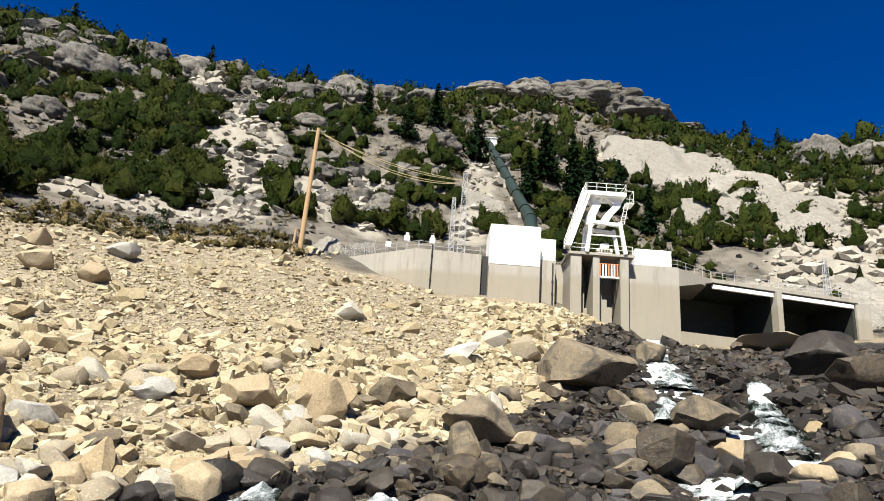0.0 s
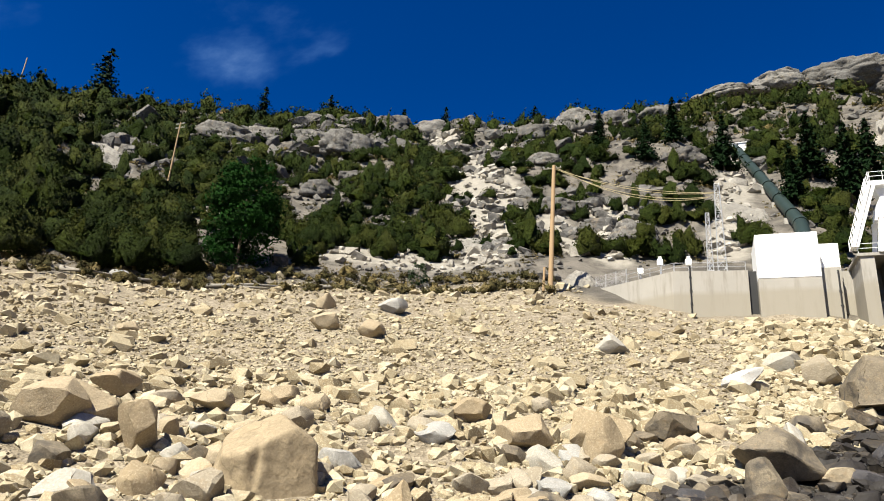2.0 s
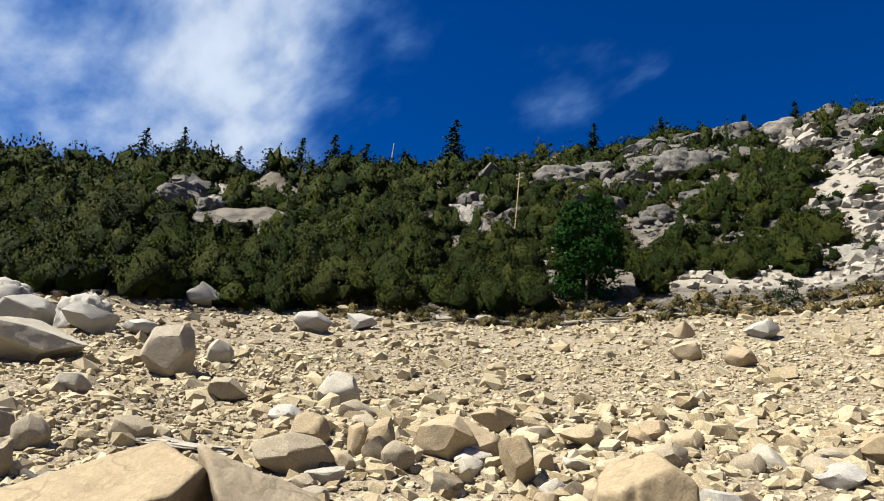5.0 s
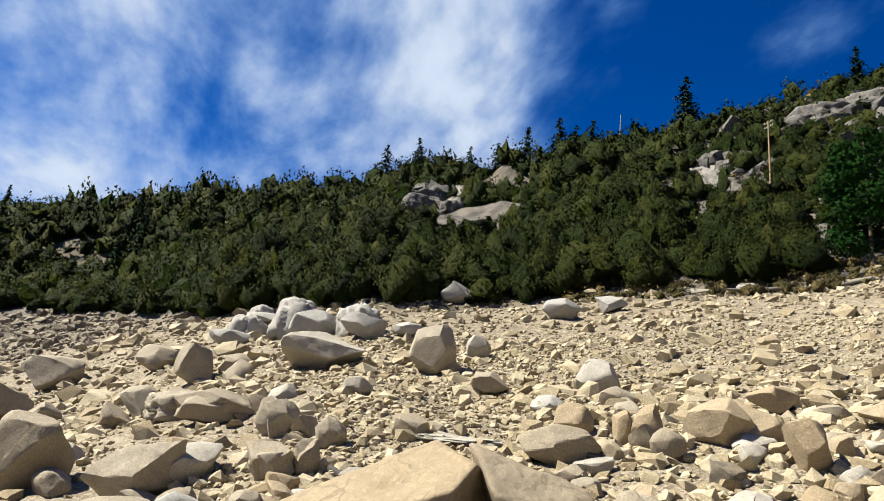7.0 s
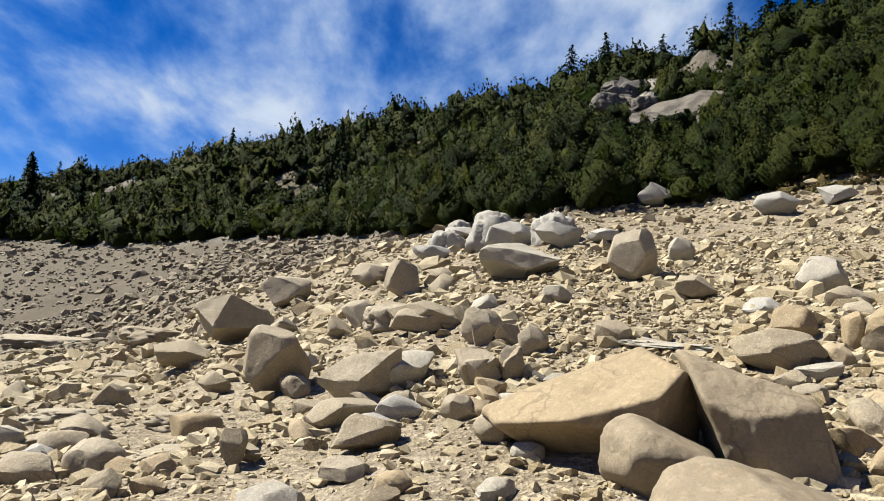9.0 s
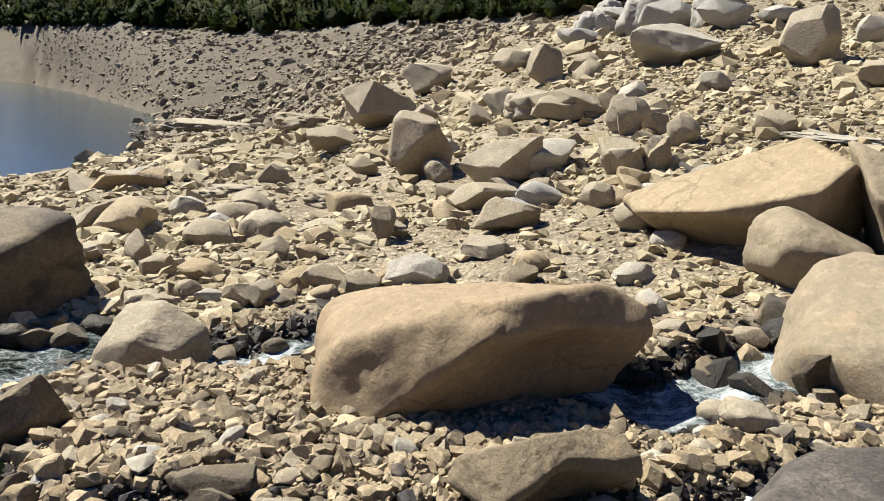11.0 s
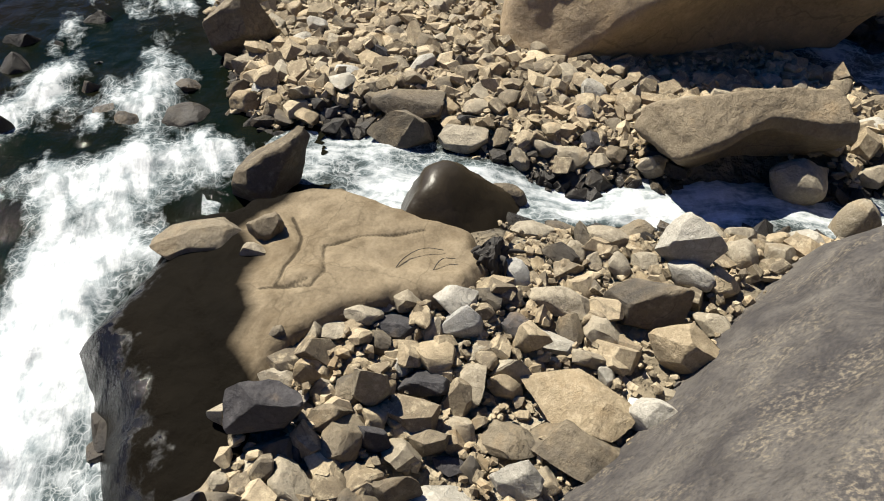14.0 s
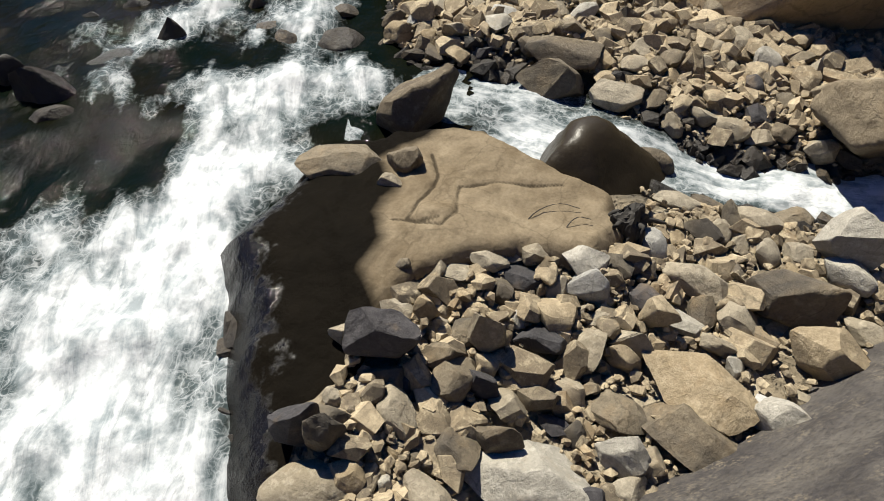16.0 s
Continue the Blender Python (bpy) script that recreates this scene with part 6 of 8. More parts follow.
sculpt((-10.3, -0.6, 0.8), [
    (mixed((Z, 0.97), (S, -0.14), (W, -0.1)), (-9.9, -0.3, 1.8)), (mixed((S, -0.42), (Z, 0.88), (W, 0.12)), (-9.4, -1.6, 1.5)), (mixed((S, -0.8), (Z, 0.5), (W, 0.22)), (-9.1, -2.45, 1.1)), (mixed((S, -0.95), (Z, 0.05), (W, 0.2)), (-8.95, -2.72, 0.7)),
    (mixed((W, 0.9), (Z, 0.34), (S, -0.28)), (-8.72, -1.3, 0.6)), ((0.72, 0.56, -0.46), (-9.22, -0.1, 1.3)), ((-0.1, 0.93, -0.3), (-11.2, 1.75, 1.2)), ((0.1, 0.9, 0.4), (-11.2, 1.75, 1.4)), ((0.62, 0.55, 0.55), (-9.75, 0.3, 1.66)),
    (mixed((W, -1)), (-11.5, -0.6, 0.8)), (mixed((W, -0.6), (Z, 0.8)), (-10.8, -0.3, 1.7)), (mixed((S, 0.5), (Z, 0.85)), (-11.2, 1.2, 1.8)), ((0, 0, -1), (-10.3, -0.6, -0.3)), (mixed((W, 0.6), (Z, 0.78), (S, -0.1)), (-9.12, -0.9, 1.6))], 34, 41, SANDY,
    "huge smooth tan boulder with an undercut shaded face, lying in cobbles", 0.035, 6, [((-9.75, 0.55, 0.75), (0.8, 0.8, 0.6), (-0.7, -0.6, 0.15), 0.45), ((-9.2, -2.2, 0.2), 0.5, (-1, 0.3, 0), 0.1)])
sculpt((-5.1, -1.75, -0.1), [((0.15, 0.1, 0.95), (-5.3, -1.95, 0.36)), ((0.75, 0.3, 0.62), (-5.3, -2.05, 0.47)), ((0.25, -0.85, 0.42), (-5.4, -2.15, 0.45)), ((0.1, 0.72, 0.68), (-5.4, -2.05, 0.48)), ((-0.8, -0.2, 0.5), (-5.55, -2.05, 0.47)), ((0.5, 0.85, 0.1), (-5.1, -1.05, 0.1)), ((1, -0.1, 0.2), (-4.68, -1.8, 0)), ((0, 0, -1), (-5, -1.7, -0.6))], 6.5, 49, DRENCHED,
    "smooth dark brown rock wetted by the little fall", 0.06)
def dusty_material():
    """Dark purplish-grey rock, worn in bands, with tan dust caught in its grain."""
    g = Graph("dusty_grey_boulder_skin")
    at = g.place()
    wide = g.noise(at, 1.1, 6, 0.62, 0.8)
    tone = g.mix(g.ramp(wide, [(0.38, 0.0), (0.62, 1.0)]), (0.04, 0.036, 0.036), (0.1, 0.09, 0.08))
    tone = g.mix(g.ramp(g.noise(at, 6.0, 7, 0.72, 0.5), [(0.36, 0.7), (0.52, 0.0)]), tone, (0.028, 0.025, 0.025))
    grit = g.noise(at, 34.0, 4, 0.75)
    dust = g.math("MULTIPLY", g.ramp(grit, [(0.5, 0.0), (0.62, 0.8)]), g.ramp(g.noise(at, 1.9, 5, 0.6, 0.4), [(0.44, 0.12), (0.62, 1.0)]))
    tone = g.mix(dust, tone, (0.2, 0.168, 0.122))
    tone = g.mix(g.ramp(grit, [(0.36, 0.6), (0.46, 0.0)]), tone, (0.02, 0.018, 0.018))
    g.bump(g.noise(at, 2.2, 8, 0.68, 0.4), 0.8, 0.09)
    g.bump(g.noise(at, 9.0, 7, 0.72), 0.8, 0.02)
    g.bump(grit, 0.5, 0.005)
    return g.done(tone, 0.75)


GREY_SKIN = dusty_material()
c = Vector((-3.8, 2.75, 0.85))
sculpt(c, [(n, c + Vector(n).normalized() * d) for n, d in (((-0.31, -0.8, 0.52), 1.5), ((-0.06, -0.1, 1), 1.1), ((-0.9, 0.1, 0.35), 2.9), ((-0.5, 0.8, 0.25), 3.0), ((0.6, 0.75, 0.2), 2.4), ((0.9, -0.3, 0.2), 2.1), ((0, 0, -1), 1.2), ((-0.75, -0.5, 0.35), 2.35))], 26, 43, GREY_SKIN,
    "large dusty grey boulder with a long ridge and a crack", 0.035, 6, [((-5.35, 1.75, 1.5), (0.9, 0.09, 0.5), (0.2, 0.6, -0.5), 0.13), ((-4.6, 1.35, 1.3), (0.55, 0.07, 0.4), (0.2, 0.7, -0.4), 0.09), ((-6.0, 2.0, 1.2), (0.12, 0.8, 0.5), (0.7, 0.2, -0.2), 0.12), ((-3.6, 1.3, 1.5), (0.5, 0.5, 0.3), (0.1, 0.6, -0.5), 0.12)])
# tilted slab with a deep undercut beside the side stream
A, F = Vector((-0.6, 0.8, 0)), Vector((0.8, 0.6, 0))
sculpt((-7.62, 0.57, 0.40), [
    (mixed((Z, 0.86), (F, 0.42), (A, -0.06)), (-7.42, 0.53, 0.76)), (mixed((Z, 0.75), (F, -0.55)), (-7.78, 0.49, 0.76)), (mixed((F, 0.95), (Z, 0.3)), (-7.13, 0.65, 0.53)), (mixed((F, 0.72), (Z, -0.68)), (-7.16, 0.65, 0.45)),
    (mixed((A, -0.9), (Z, 0.32), (F, 0.15)), (-6.98, -0.29, 0.40)), (mixed((A, -0.6), (Z, -0.75), (F, 0.2)), (-6.98, -0.24, 0.29)), (mixed((A, 0.97), (Z, 0.1)), (-8.14, 1.25, 0.56)), (mixed((F, -1)), (-7.98, 0.29, 0.40)), ((0, 0, -1), (-7.58, 0.53, -0.16))], 40, 47,
    rock_material("weathered_slab_skin", (0.31, 0.25, 0.17), (0.31, 0.25, 0.17), (0.31, 0.25, 0.17), relief=1.5), "long tilted tan slab with a deep black undercut", 0.045, 6, [((-7.30, 0.77, 0.28), 0.5, (-0.8, -0.6, 0.2), 0.35), ((-7.42, 1.01, 0.56), (0.12, 0.3, 0.3), (-0.8, -0.6, 0), 0.1)])
# overhanging wedge with its neighbours beyond the creek
sculpt((-18.0, 5.2, 2.5), [
    ((0.324, -0.46, 0.826), (-16.8, 4.48, 2.73)), ((0.93, -0.33, -0.12), (-16.8, 4.5, 2.5)), ((0.5, -0.25, -0.83), (-16.85, 4.5, 2.27)), ((0.3, -0.9, 0.25), (-17.3, 2.6, 1.88)), ((0.05, -0.5, -0.85), (-17.2, 2.9, 1.7)), ((0.75, 0.65, -0.15), (-16.4, 5.9, 3.0)),
    ((0.2, 0.95, 0.1), (-17.5, 7.2, 3.5)), ((-0.8, -0.1, 0.55), (-18.9, 5.5, 4.0)), ((0.1, 0.5, 0.85), (-18.3, 6.5, 4.0)), ((-1, 0, 0), (-20.4, 5.2, 2.5)), ((0, 0, -1), (-18, 5.2, 0.9))], 44, 53, SMOOTH,
    "large overhanging wedge of ochre rock with a black hollow below", 0.03, 6, [((-17.0, 4.4, 1.6), (0.7, 1.6, 0.5), (-1, 0, 0.2), 0.5), ((-17.6, 4.6, 3.2), (0.5, 1.2, 0.3), (0, 0, -1), 0.1)])
sculpt((-16.7, 8.3, 2.2), [((0.6, -0.12, 0.78), (-16.35, 7.0, 3.55)), ((-0.18, -0.92, -0.36), (-16.4, 6.72, 3.4)), ((0.72, -0.6, -0.3), (-15.85, 7.15, 2.5)), ((0.95, 0.0, 0.1), (-15.45, 8.2, 2.4)), ((0.1, 0.25, 0.95), (-16.8, 8.4, 3.75)), ((0.3, 0.9, 0.3), (-16.4, 9.7, 2.4)), ((-1, 0, 0.2), (-18.2, 8.4, 2.4)), ((0, 0, -1), (-16.8, 8.4, 0.8))], 34, 59, BUFF,
    "pale angular boulder leaning against the wedge", 0.035, 6)
sculpt((-15.5, 5.6, 1.85), [((0.3, -0.5, 0.8), (-15.5, 4.9, 2.5)), ((0.2, 0.34, 0.9), (-15.45, 5.5, 2.55)), ((0.9, -0.12, -0.3), (-14.85, 5.5, 2.05)), ((0.8, -0.1, 0.58), (-15.1, 5.4, 2.4)), ((0.3, -0.93, 0.1), (-15.5, 4.63, 1.9)), ((0.2, 0.97, 0.05), (-15.3, 6.85, 1.8)), ((-1, 0, 0), (-16.3, 5.6, 1.8)), ((0.3, -0.6, -0.7), (-15.3, 4.9, 1.4)), ((0, 0, -1), (-15.5, 5.6, 0.9))], 13, 57, BUFF,
    "rounded tan boulder under the overhanging rock", 0.03)
sculpt((-12.1, 6.2, 0.9), [((0.12, 0.28, 0.95), (-12.1, 6.1, 2.25)), ((0.25, -0.3, 0.92), (-12.0, 5.7, 2.05)), ((-0.15, -0.93, 0.34), (-11.7, 4.4, 1.4)), ((0.9, -0.3, 0.22), (-10.3, 5.2, 0.8)), ((0.5, -0.8, -0.3), (-10.9, 4.6, 0.8)), ((0.75, -0.1, 0.65), (-10.6, 5.6, 1.5)), ((0.4, 0.9, 0.2), (-11.6, 8.2, 0.9)), ((-1, 0, 0.2), (-13.8, 6.2, 0.9)), ((0, 0, -1), (-12, 6, -0.2))], 18, 61, BUFF,
    "large smooth buff boulder above the creek", 0.05, 5, [((-11.8, 4.6, 1.6), (0.5, 0.3, 0.08), (-0.4, 0.8, -0.2), 0.1)])
sculpt((-13.9, 19.9, 3.9), [((-0.1, -0.55, 0.83), (-14.2, 19.4, 5.1)), ((0.75, -0.62, 0.05), (-13.3, 19.0, 4.4)), ((-0.7, -0.65, 0.25), (-14.9, 18.6, 4.2)), ((0.5, 0.3, 0.8), (-13.1, 20.8, 5.2)), ((0.8, 0.55, 0.1), (-12.5, 20.6, 4.2)), ((-0.8, 0.5, 0.3), (-15.2, 20.6, 4.2)), ((0.2, 0.9, 0.2), (-13.6, 21.8, 4)), ((0, 0, -1), (-14, 20, 2.4)), ((0.05, -0.95, -0.15), (-13.6, 18.5, 3.8))], 36, 67, SMOOTH,
    "large angular ochre boulder with a split face", 0.035, 5, [((-13.6, 18.7, 4.2), (0.1, 0.5, 0.9), (0, 1, 0), 0.2)])
sculpt((-11.2, -10.9, 0.1), [((0.3, 0.1, 0.95), (-11.2, -10.8, 1.12)), ((0.8, 0.5, 0.25), (-10.4, -10.0, 0.4)), ((0.75, 0.3, -0.5), (-10.3, -10.3, 0.0)), ((0.2, 0.95, 0.15), (-11.3, -9.6, 0.4)), ((0.8, -0.5, 0.3), (-10.0, -11.6, 0.3)), ((0, -0.95, 0.3), (-11, -12.6, 0.2)), ((-1, 0, 0.2), (-13, -11, 0)), ((0, 0, -1), (-11, -11, -1.1))], 24, 71, BROWN,
    "large brown weathered boulder with dark pits", 0.05, 5, [((-10.35, -10.2, 0.5), (0.15, 0.15, 0.5), (-1, -0.5, 0), 0.25), ((-10.6, -10.0, 0.75), (0.4, 0.2, 0.12), (-0.7, -0.6, -0.3), 0.15)])
sculpt((-10.1, -6.1, 0.0), [((0.3, -0.2, 0.92), (-10.2, -6.3, 0.44)), ((0.9, 0.1, 0.4), (-9.55, -6.2, 0.1)), ((0.7, 0.65, -0.25), (-9.7, -5.8, 0.05)), ((0.3, -0.9, 0.3), (-9.7, -6.75, 0.1)), ((0.1, 0.95, 0.1), (-10.3, -5.5, 0)), ((-1, 0, 0.2), (-10.9, -6.2, 0)), ((0.2, 0.5, 0.85), (-10.4, -5.9, 0.38)), ((0, 0, -1), (-10, -6, -0.7))], 18, 73, TAN,
    "tan rounded boulder with a wet dark flank in the creek", 0.04, 5, [((-9.75, -5.85, 0.1), 0.25, (-0.8, -0.6, 0), 0.15)])
boulder(-7.27, -5.88, 0.94, 0.52, 0.78, "brown", "p", "grey-brown pointed boulder on the gravel bank")
boulder(-6.48, -3.06, 0.78, 0.43, 0.49, "brown", "b", "brown angular rock with a shaded hollow face")
boulder(-32.37, -6.48, 3.12, 2.50, 2.97, "tan", "b", "large sandy tan boulder with a flat leaning face")
boulder(-28.54, -2.30, 3.36, 2.69, 2.29, "tan", "b", "large sandy tan boulder with a flat leaning face")
boulder(-20.73, -1.23, 2.01, 1.61, 0.96, "tan", "b", "sandy tan boulder on the silty flat")
boulder(-17.80, -1.46, 1.31, 1.05, 0.50, "tan", "b", "low sandy tan boulder on the stony shore")
boulder(-15.62, -2.78, 1.55, 1.24, 0.69, "pale", "r", "pale rounded boulder beside the creek")
boulder(-20.58, -5.01, 0.79, 0.63, 1.00, "tan", "p", "upright sandy rock on the stony shore")
boulder(-15.03, -4.86, 1.18, 0.94, 0.54, "tan", "b", "flat-topped sandy boulder on the stony shore")
boulder(-13.49, -5.71, 0.68, 0.54, 0.55, "tan", "b", "orange-tan angular boulder at the water")
boulder(-19.70, 2.46, 1.36, 1.09, 0.80, "tan", "r", "smooth buff boulder on the silty flat")
boulder(-22.39, 1.48, 1.18, 0.95, 0.85, "tan", "r", "buff boulder on the silty flat")
boulder(-27.20, 2.48, 1.76, 1.41, 1.05, "tan", "b", "leaning buff boulder on the stony shore")
boulder(-27.33, 3.75, 1.01, 0.81, 1.33, "tan", "p", "upright tan rock on the stony shore")
boulder(-39.29, 0.19, 4.09, 3.27, 1.57, "tan", "r", "low whaleback boulder of pale tan rock")
boulder(-32.85, 3.08, 1.61, 1.29, 1.60, "tan", "p", "brown upright boulder on the stony shore")
boulder(-67.77, -5.79, 3.62, 2.90, 2.51, "tan", "b", "tan boulder leaning on its neighbour")
boulder(-53.82, -1.90, 2.86, 2.29, 2.87, "tan", "b", "brown blocky boulder on the stony shore")
boulder(-49.19, 6.68, 5.89, 4.71, 2.60, "pale", "b", "large pale flat-topped boulder with a shaded underside")
boulder(-45.57, 13.79, 3.30, 2.64, 3.20, "tan", "r", "brown upright egg-shaped boulder on the stony shore")
boulder(-47.55, -16.12, 4.09, 3.27, 1.71, "tan", "b", "buff flat boulder on the stony shore")
boulder(-33.56, -9.63, 1.58, 1.26, 1.08, "tan", "b", "small buff boulder on the stony shore")
boulder(-54.67, -14.97, 6.17, 4.93, 3.60, "tan", "b", "cracked flat ledge of tan rock")
boulder(-15.84, -12.86, 1.28, 1.02, 0.92, "tan", "r", "sandy rounded boulder on the stony shore")
boulder(-26.27, -3.77, 1.41, 1.13, 0.73, "tan", "b", "small buff boulder on the stony shore")
boulder(-12.99, 3.91, 0.67, 0.53, 0.36, "tan", "r", "round brown stone on the stony shore")
boulder(-10.44, 2.87, 0.54, 0.43, 0.39, "tan", "r", "tan rounded stone standing in the white water")
boulder(-9.85, 3.16, 0.82, 0.66, 0.37, "tan", "r", "flat wet stone at the edge of the creek")
boulder(-10.95, 4.29, 0.58, 0.47, 0.73, "wet", "b", "wet black block of rock on the stony shore")
boulder(-39.46, 0.17, 4.42, 3.54, 1.74, "tan", "r", "whaleback boulder of pale tan rock")
boulder(-33.30, 2.64, 1.36, 1.09, 1.77, "tan", "p", "dark brown upright rock on the stony shore")
boulder(-45.28, -4.11, 2.60, 2.08, 1.85, "tan", "b", "buff blocky boulder on the stony shore")
boulder(-76.97, -15.84, 5.77, 4.62, 3.21, "tan", "b", "buff flat boulder on the stony shore")
boulder(-34.33, 20.16, 2.53, 2.02, 2.02, "pale", "b", "pale cube-shaped boulder with a shaded flank")
boulder(-24.94, 12.99, 3.28, 2.63, 1.43, "tan", "r", "large smooth loaf-shaped tan boulder on the stony shore")
boulder(-27.71, 15.10, 1.79, 1.43, 1.28, "ochre", "b", "ochre boulder behind the loaf-shaped one")
boulder(-25.55, 16.25, 0.99, 0.79, 1.36, "ochre", "p", "ochre leaning slab of rock on the stony shore")
boulder(-25.00, 16.87, 1.47, 1.18, 1.64, "ochre", "p", "ochre leaning slab of rock on the stony shore")
boulder(-23.28, 19.07, 2.70, 2.16, 1.81, "ochre", "b", "large angular ochre boulder with an overhanging face")
boulder(-22.77, 20.47, 2.10, 1.68, 1.61, "ochre", "b", "layered ochre boulder on the stony shore")
boulder(-23.07, 16.62, 1.38, 1.11, 1.04, "tan", "r", "round tan boulder on the stony shore")
boulder(-19.70, 19.84, 1.58, 1.27, 1.70, "ochre", "b", "ochre rounded boulder on the stony shore")
boulder(-26.02, 24.37, 2.32, 1.85, 1.16, "ochre", "b", "ochre angular rock on the stony shore")
boulder(-62.96, 32.56, 4.12, 3.30, 2.10, "grey", "r", "pale grey granite boulder at the edge of the woods")
boulder(-63.10, 38.52, 3.52, 2.82, 1.81, "grey", "b", "pale grey blocky granite boulder at the edge of the woods")
boulder(-83.23, 27.77, 4.40, 3.52, 2.36, "grey", "p", "grey tilted granite slab at the edge of the woods")
boulder(-61.84, 55.76, 2.82, 2.25, 1.27, "grey", "b", "pale grey boulder beside driftwood on the stony shore")
boulder(-65.32, 7.89, 5.12, 4.09, 2.55, "grey", "r", "grey granite outcrop with rounded shoulders")
boulder(-60.44, 11.54, 4.29, 3.43, 2.25, "grey", "b", "steep grey granite outcrop on the stony shore")
boulder(-85.37, 4.07, 4.94, 3.96, 1.60, "grey", "r", "pale granite outcrop on the stony shore")
boulder(-72.62, 0.22, 4.18, 3.34, 1.56, "grey", "r", "pale granite outcrop on the stony shore")
boulder(-59.93, 15.44, 3.07, 2.45, 1.27, "grey", "r", "low granite outcrop on the stony shore")
boulder(-49.40, 18.58, 1.96, 1.57, 1.76, "pale", "r", "pale boulder on the stony shore")
boulder(-37.43, 15.03, 2.30, 1.84, 1.32, "tan", "b", "pale tan boulder on the stony shore")
boulder(-29.96, 4.93, 1.36, 1.09, 1.22, "tan", "r", "tan boulder on the stony shore")
boulder(-27.34, 3.63, 0.90, 0.72, 1.33, "tan", "p", "brown upright rock on the stony shore")
boulder(-27.45, 2.44, 2.00, 1.60, 1.33, "tan", "b", "tan blocky boulder on the stony shore")
boulder(-7.58, 29.03, 2.55, 2.04, 1.34, "ochre", "b", "large flat ochre slab with a shaded underside")
boulder(-4.45, 29.41, 2.53, 2.02, 2.00, "ochre", "p", "large tilted ochre slab on the stony shore")
boulder(-36.33, 58.71, 2.16, 1.73, 1.50, "ochre", "b", "ochre angular rock on the stony shore")
boulder(-25.72, 49.00, 2.32, 1.85, 1.56, "ochre", "b", "ochre tilted rock on the stony shore")
boulder(-29.81, 48.20, 2.61, 2.08, 1.60, "ochre", "b", "ochre flat rock on the stony shore")
boulder(-29.58, 60.45, 3.12, 2.50, 1.46, "grey", "b", "pale grey flat rock on the stony shore")
boulder(-39.36, 37.11, 1.80, 1.44, 0.91, "ochre", "b", "rusty orange rock on the stony shore")
boulder(-6.80, 52.27, 2.86, 2.29, 1.48, "pale", "b", "pale flat rock on the stony shore")
boulder(-10.77, 31.29, 1.89, 1.51, 1.14, "ochre", "b", "ochre angular rock on the stony shore")
boulder(-21.62, 26.07, 2.20, 1.76, 1.10, "ochre", "b", "ochre angular rock on the stony shore")
boulder(2.14, 29.63, 3.26, 2.61, 1.81, "brown", "b", "large brown boulder with a pale flat top")
boulder(1.33, 25.26, 1.26, 1.00, 1.88, "brown", "p", "upright pointed grey boulder on the stony shore")
boulder(9.64, 42.46, 6.34, 5.07, 2.73, "brown", "b", "long brown boulder at the edge of the creek")
boulder(13.56, 34.00, 3.4, 2.87, 1.7, "brown", "b", "large tan boulder between two white cascades")
boulder(9.57, 27.95, 2.30, 1.84, 1.82, "wet", "b", "grey-black boulder in the creek on the stony shore")
boulder(3.91, 23.76, 1.78, 1.42, 1.03, "wet", "b", "grey-black boulder in the creek on the stony shore")
boulder(19.92, 61.56, 2.71, 2.17, 2.31, "brown", "b", "brown boulder under the concrete wall")
boulder(38.39, 76.38, 7.79, 6.23, 1.7, "tan", "b", "flat tan slab under the open bays")
boulder(28.25, 48.74, 4.65, 3.72, 3.44, "wet", "b", "large dark boulder under the open bays")
boulder(26.81, 42.43, 3.65, 2.92, 2.30, "wet", "b", "large dark boulder on the stony shore")
boulder(6.60, 48.40, 2.25, 1.80, 1.95, "tan", "b", "tan boulder on the stony shore")
boulder(4.69, 51.10, 2.58, 2.06, 1.31, "pale", "b", "pale flat rock on the stony shore")
boulder(1.81, 44.73, 2.42, 1.94, 1.28, "white", "b", "chalk-white broken rock on the stony shore")
boulder(-1.86, 32.63, 2.29, 1.83, 1.21, "brown", "b", "shaded brown rock on the stony shore")
boulder(-4.24, 28.54, 1.67, 1.33, 1.79, "ochre", "p", "tilted ochre slab on the stony shore")
boulder(-6.30, 19.78, 1.45, 1.16, 1.05, "ochre", "r", "rounded tan boulder at the edge of the creek")
boulder(12.87, 25.51, 2.57, 2.05, 1.63, "wet", "b", "grey-black boulder below the cascade on the stony shore")
boulder(-3.73, -0.12, 0.91, 0.50, 0.22, "ochre", "b", "broad flat tan slab lying on cobbles")
boulder(-3.38, 0.02, 0.78, 0.43, 0.19, "brown", "p", "wedge-shaped rock with a dark shaded side")
boulder(-2.50, -1.93, 0.53, 0.29, 0.47, "dark", "b", "blue-black angular rock among cobbles")
boulder(-3.36, -1.17, 0.40, 0.22, 0.16, "dark", "b", "blue-black flat rock among cobbles")
boulder(-3.04, -1.46, 0.31, 0.17, 0.41, "tan", "p", "tan upright rock among cobbles")
boulder(-4.85, 0.10, 0.68, 0.37, 0.45, "brown", "b", "rough grey-brown blocky rock among cobbles")
boulder(-4.63, -0.56, 0.54, 0.29, 0.22, "tan", "r", "tan rounded rock among cobbles")
boulder(-4.49, 0.50, 0.61, 0.34, 0.40, "ochre", "b", "rusty tan angular rock among cobbles")
boulder(-5.57, 0.31, 0.57, 0.32, 0.56, "pale", "p", "pale upright rock beside the rapids")
boulder(-5.17, -0.73, 0.38, 0.21, 0.21, "brown", "b", "grey-brown rock among cobbles")
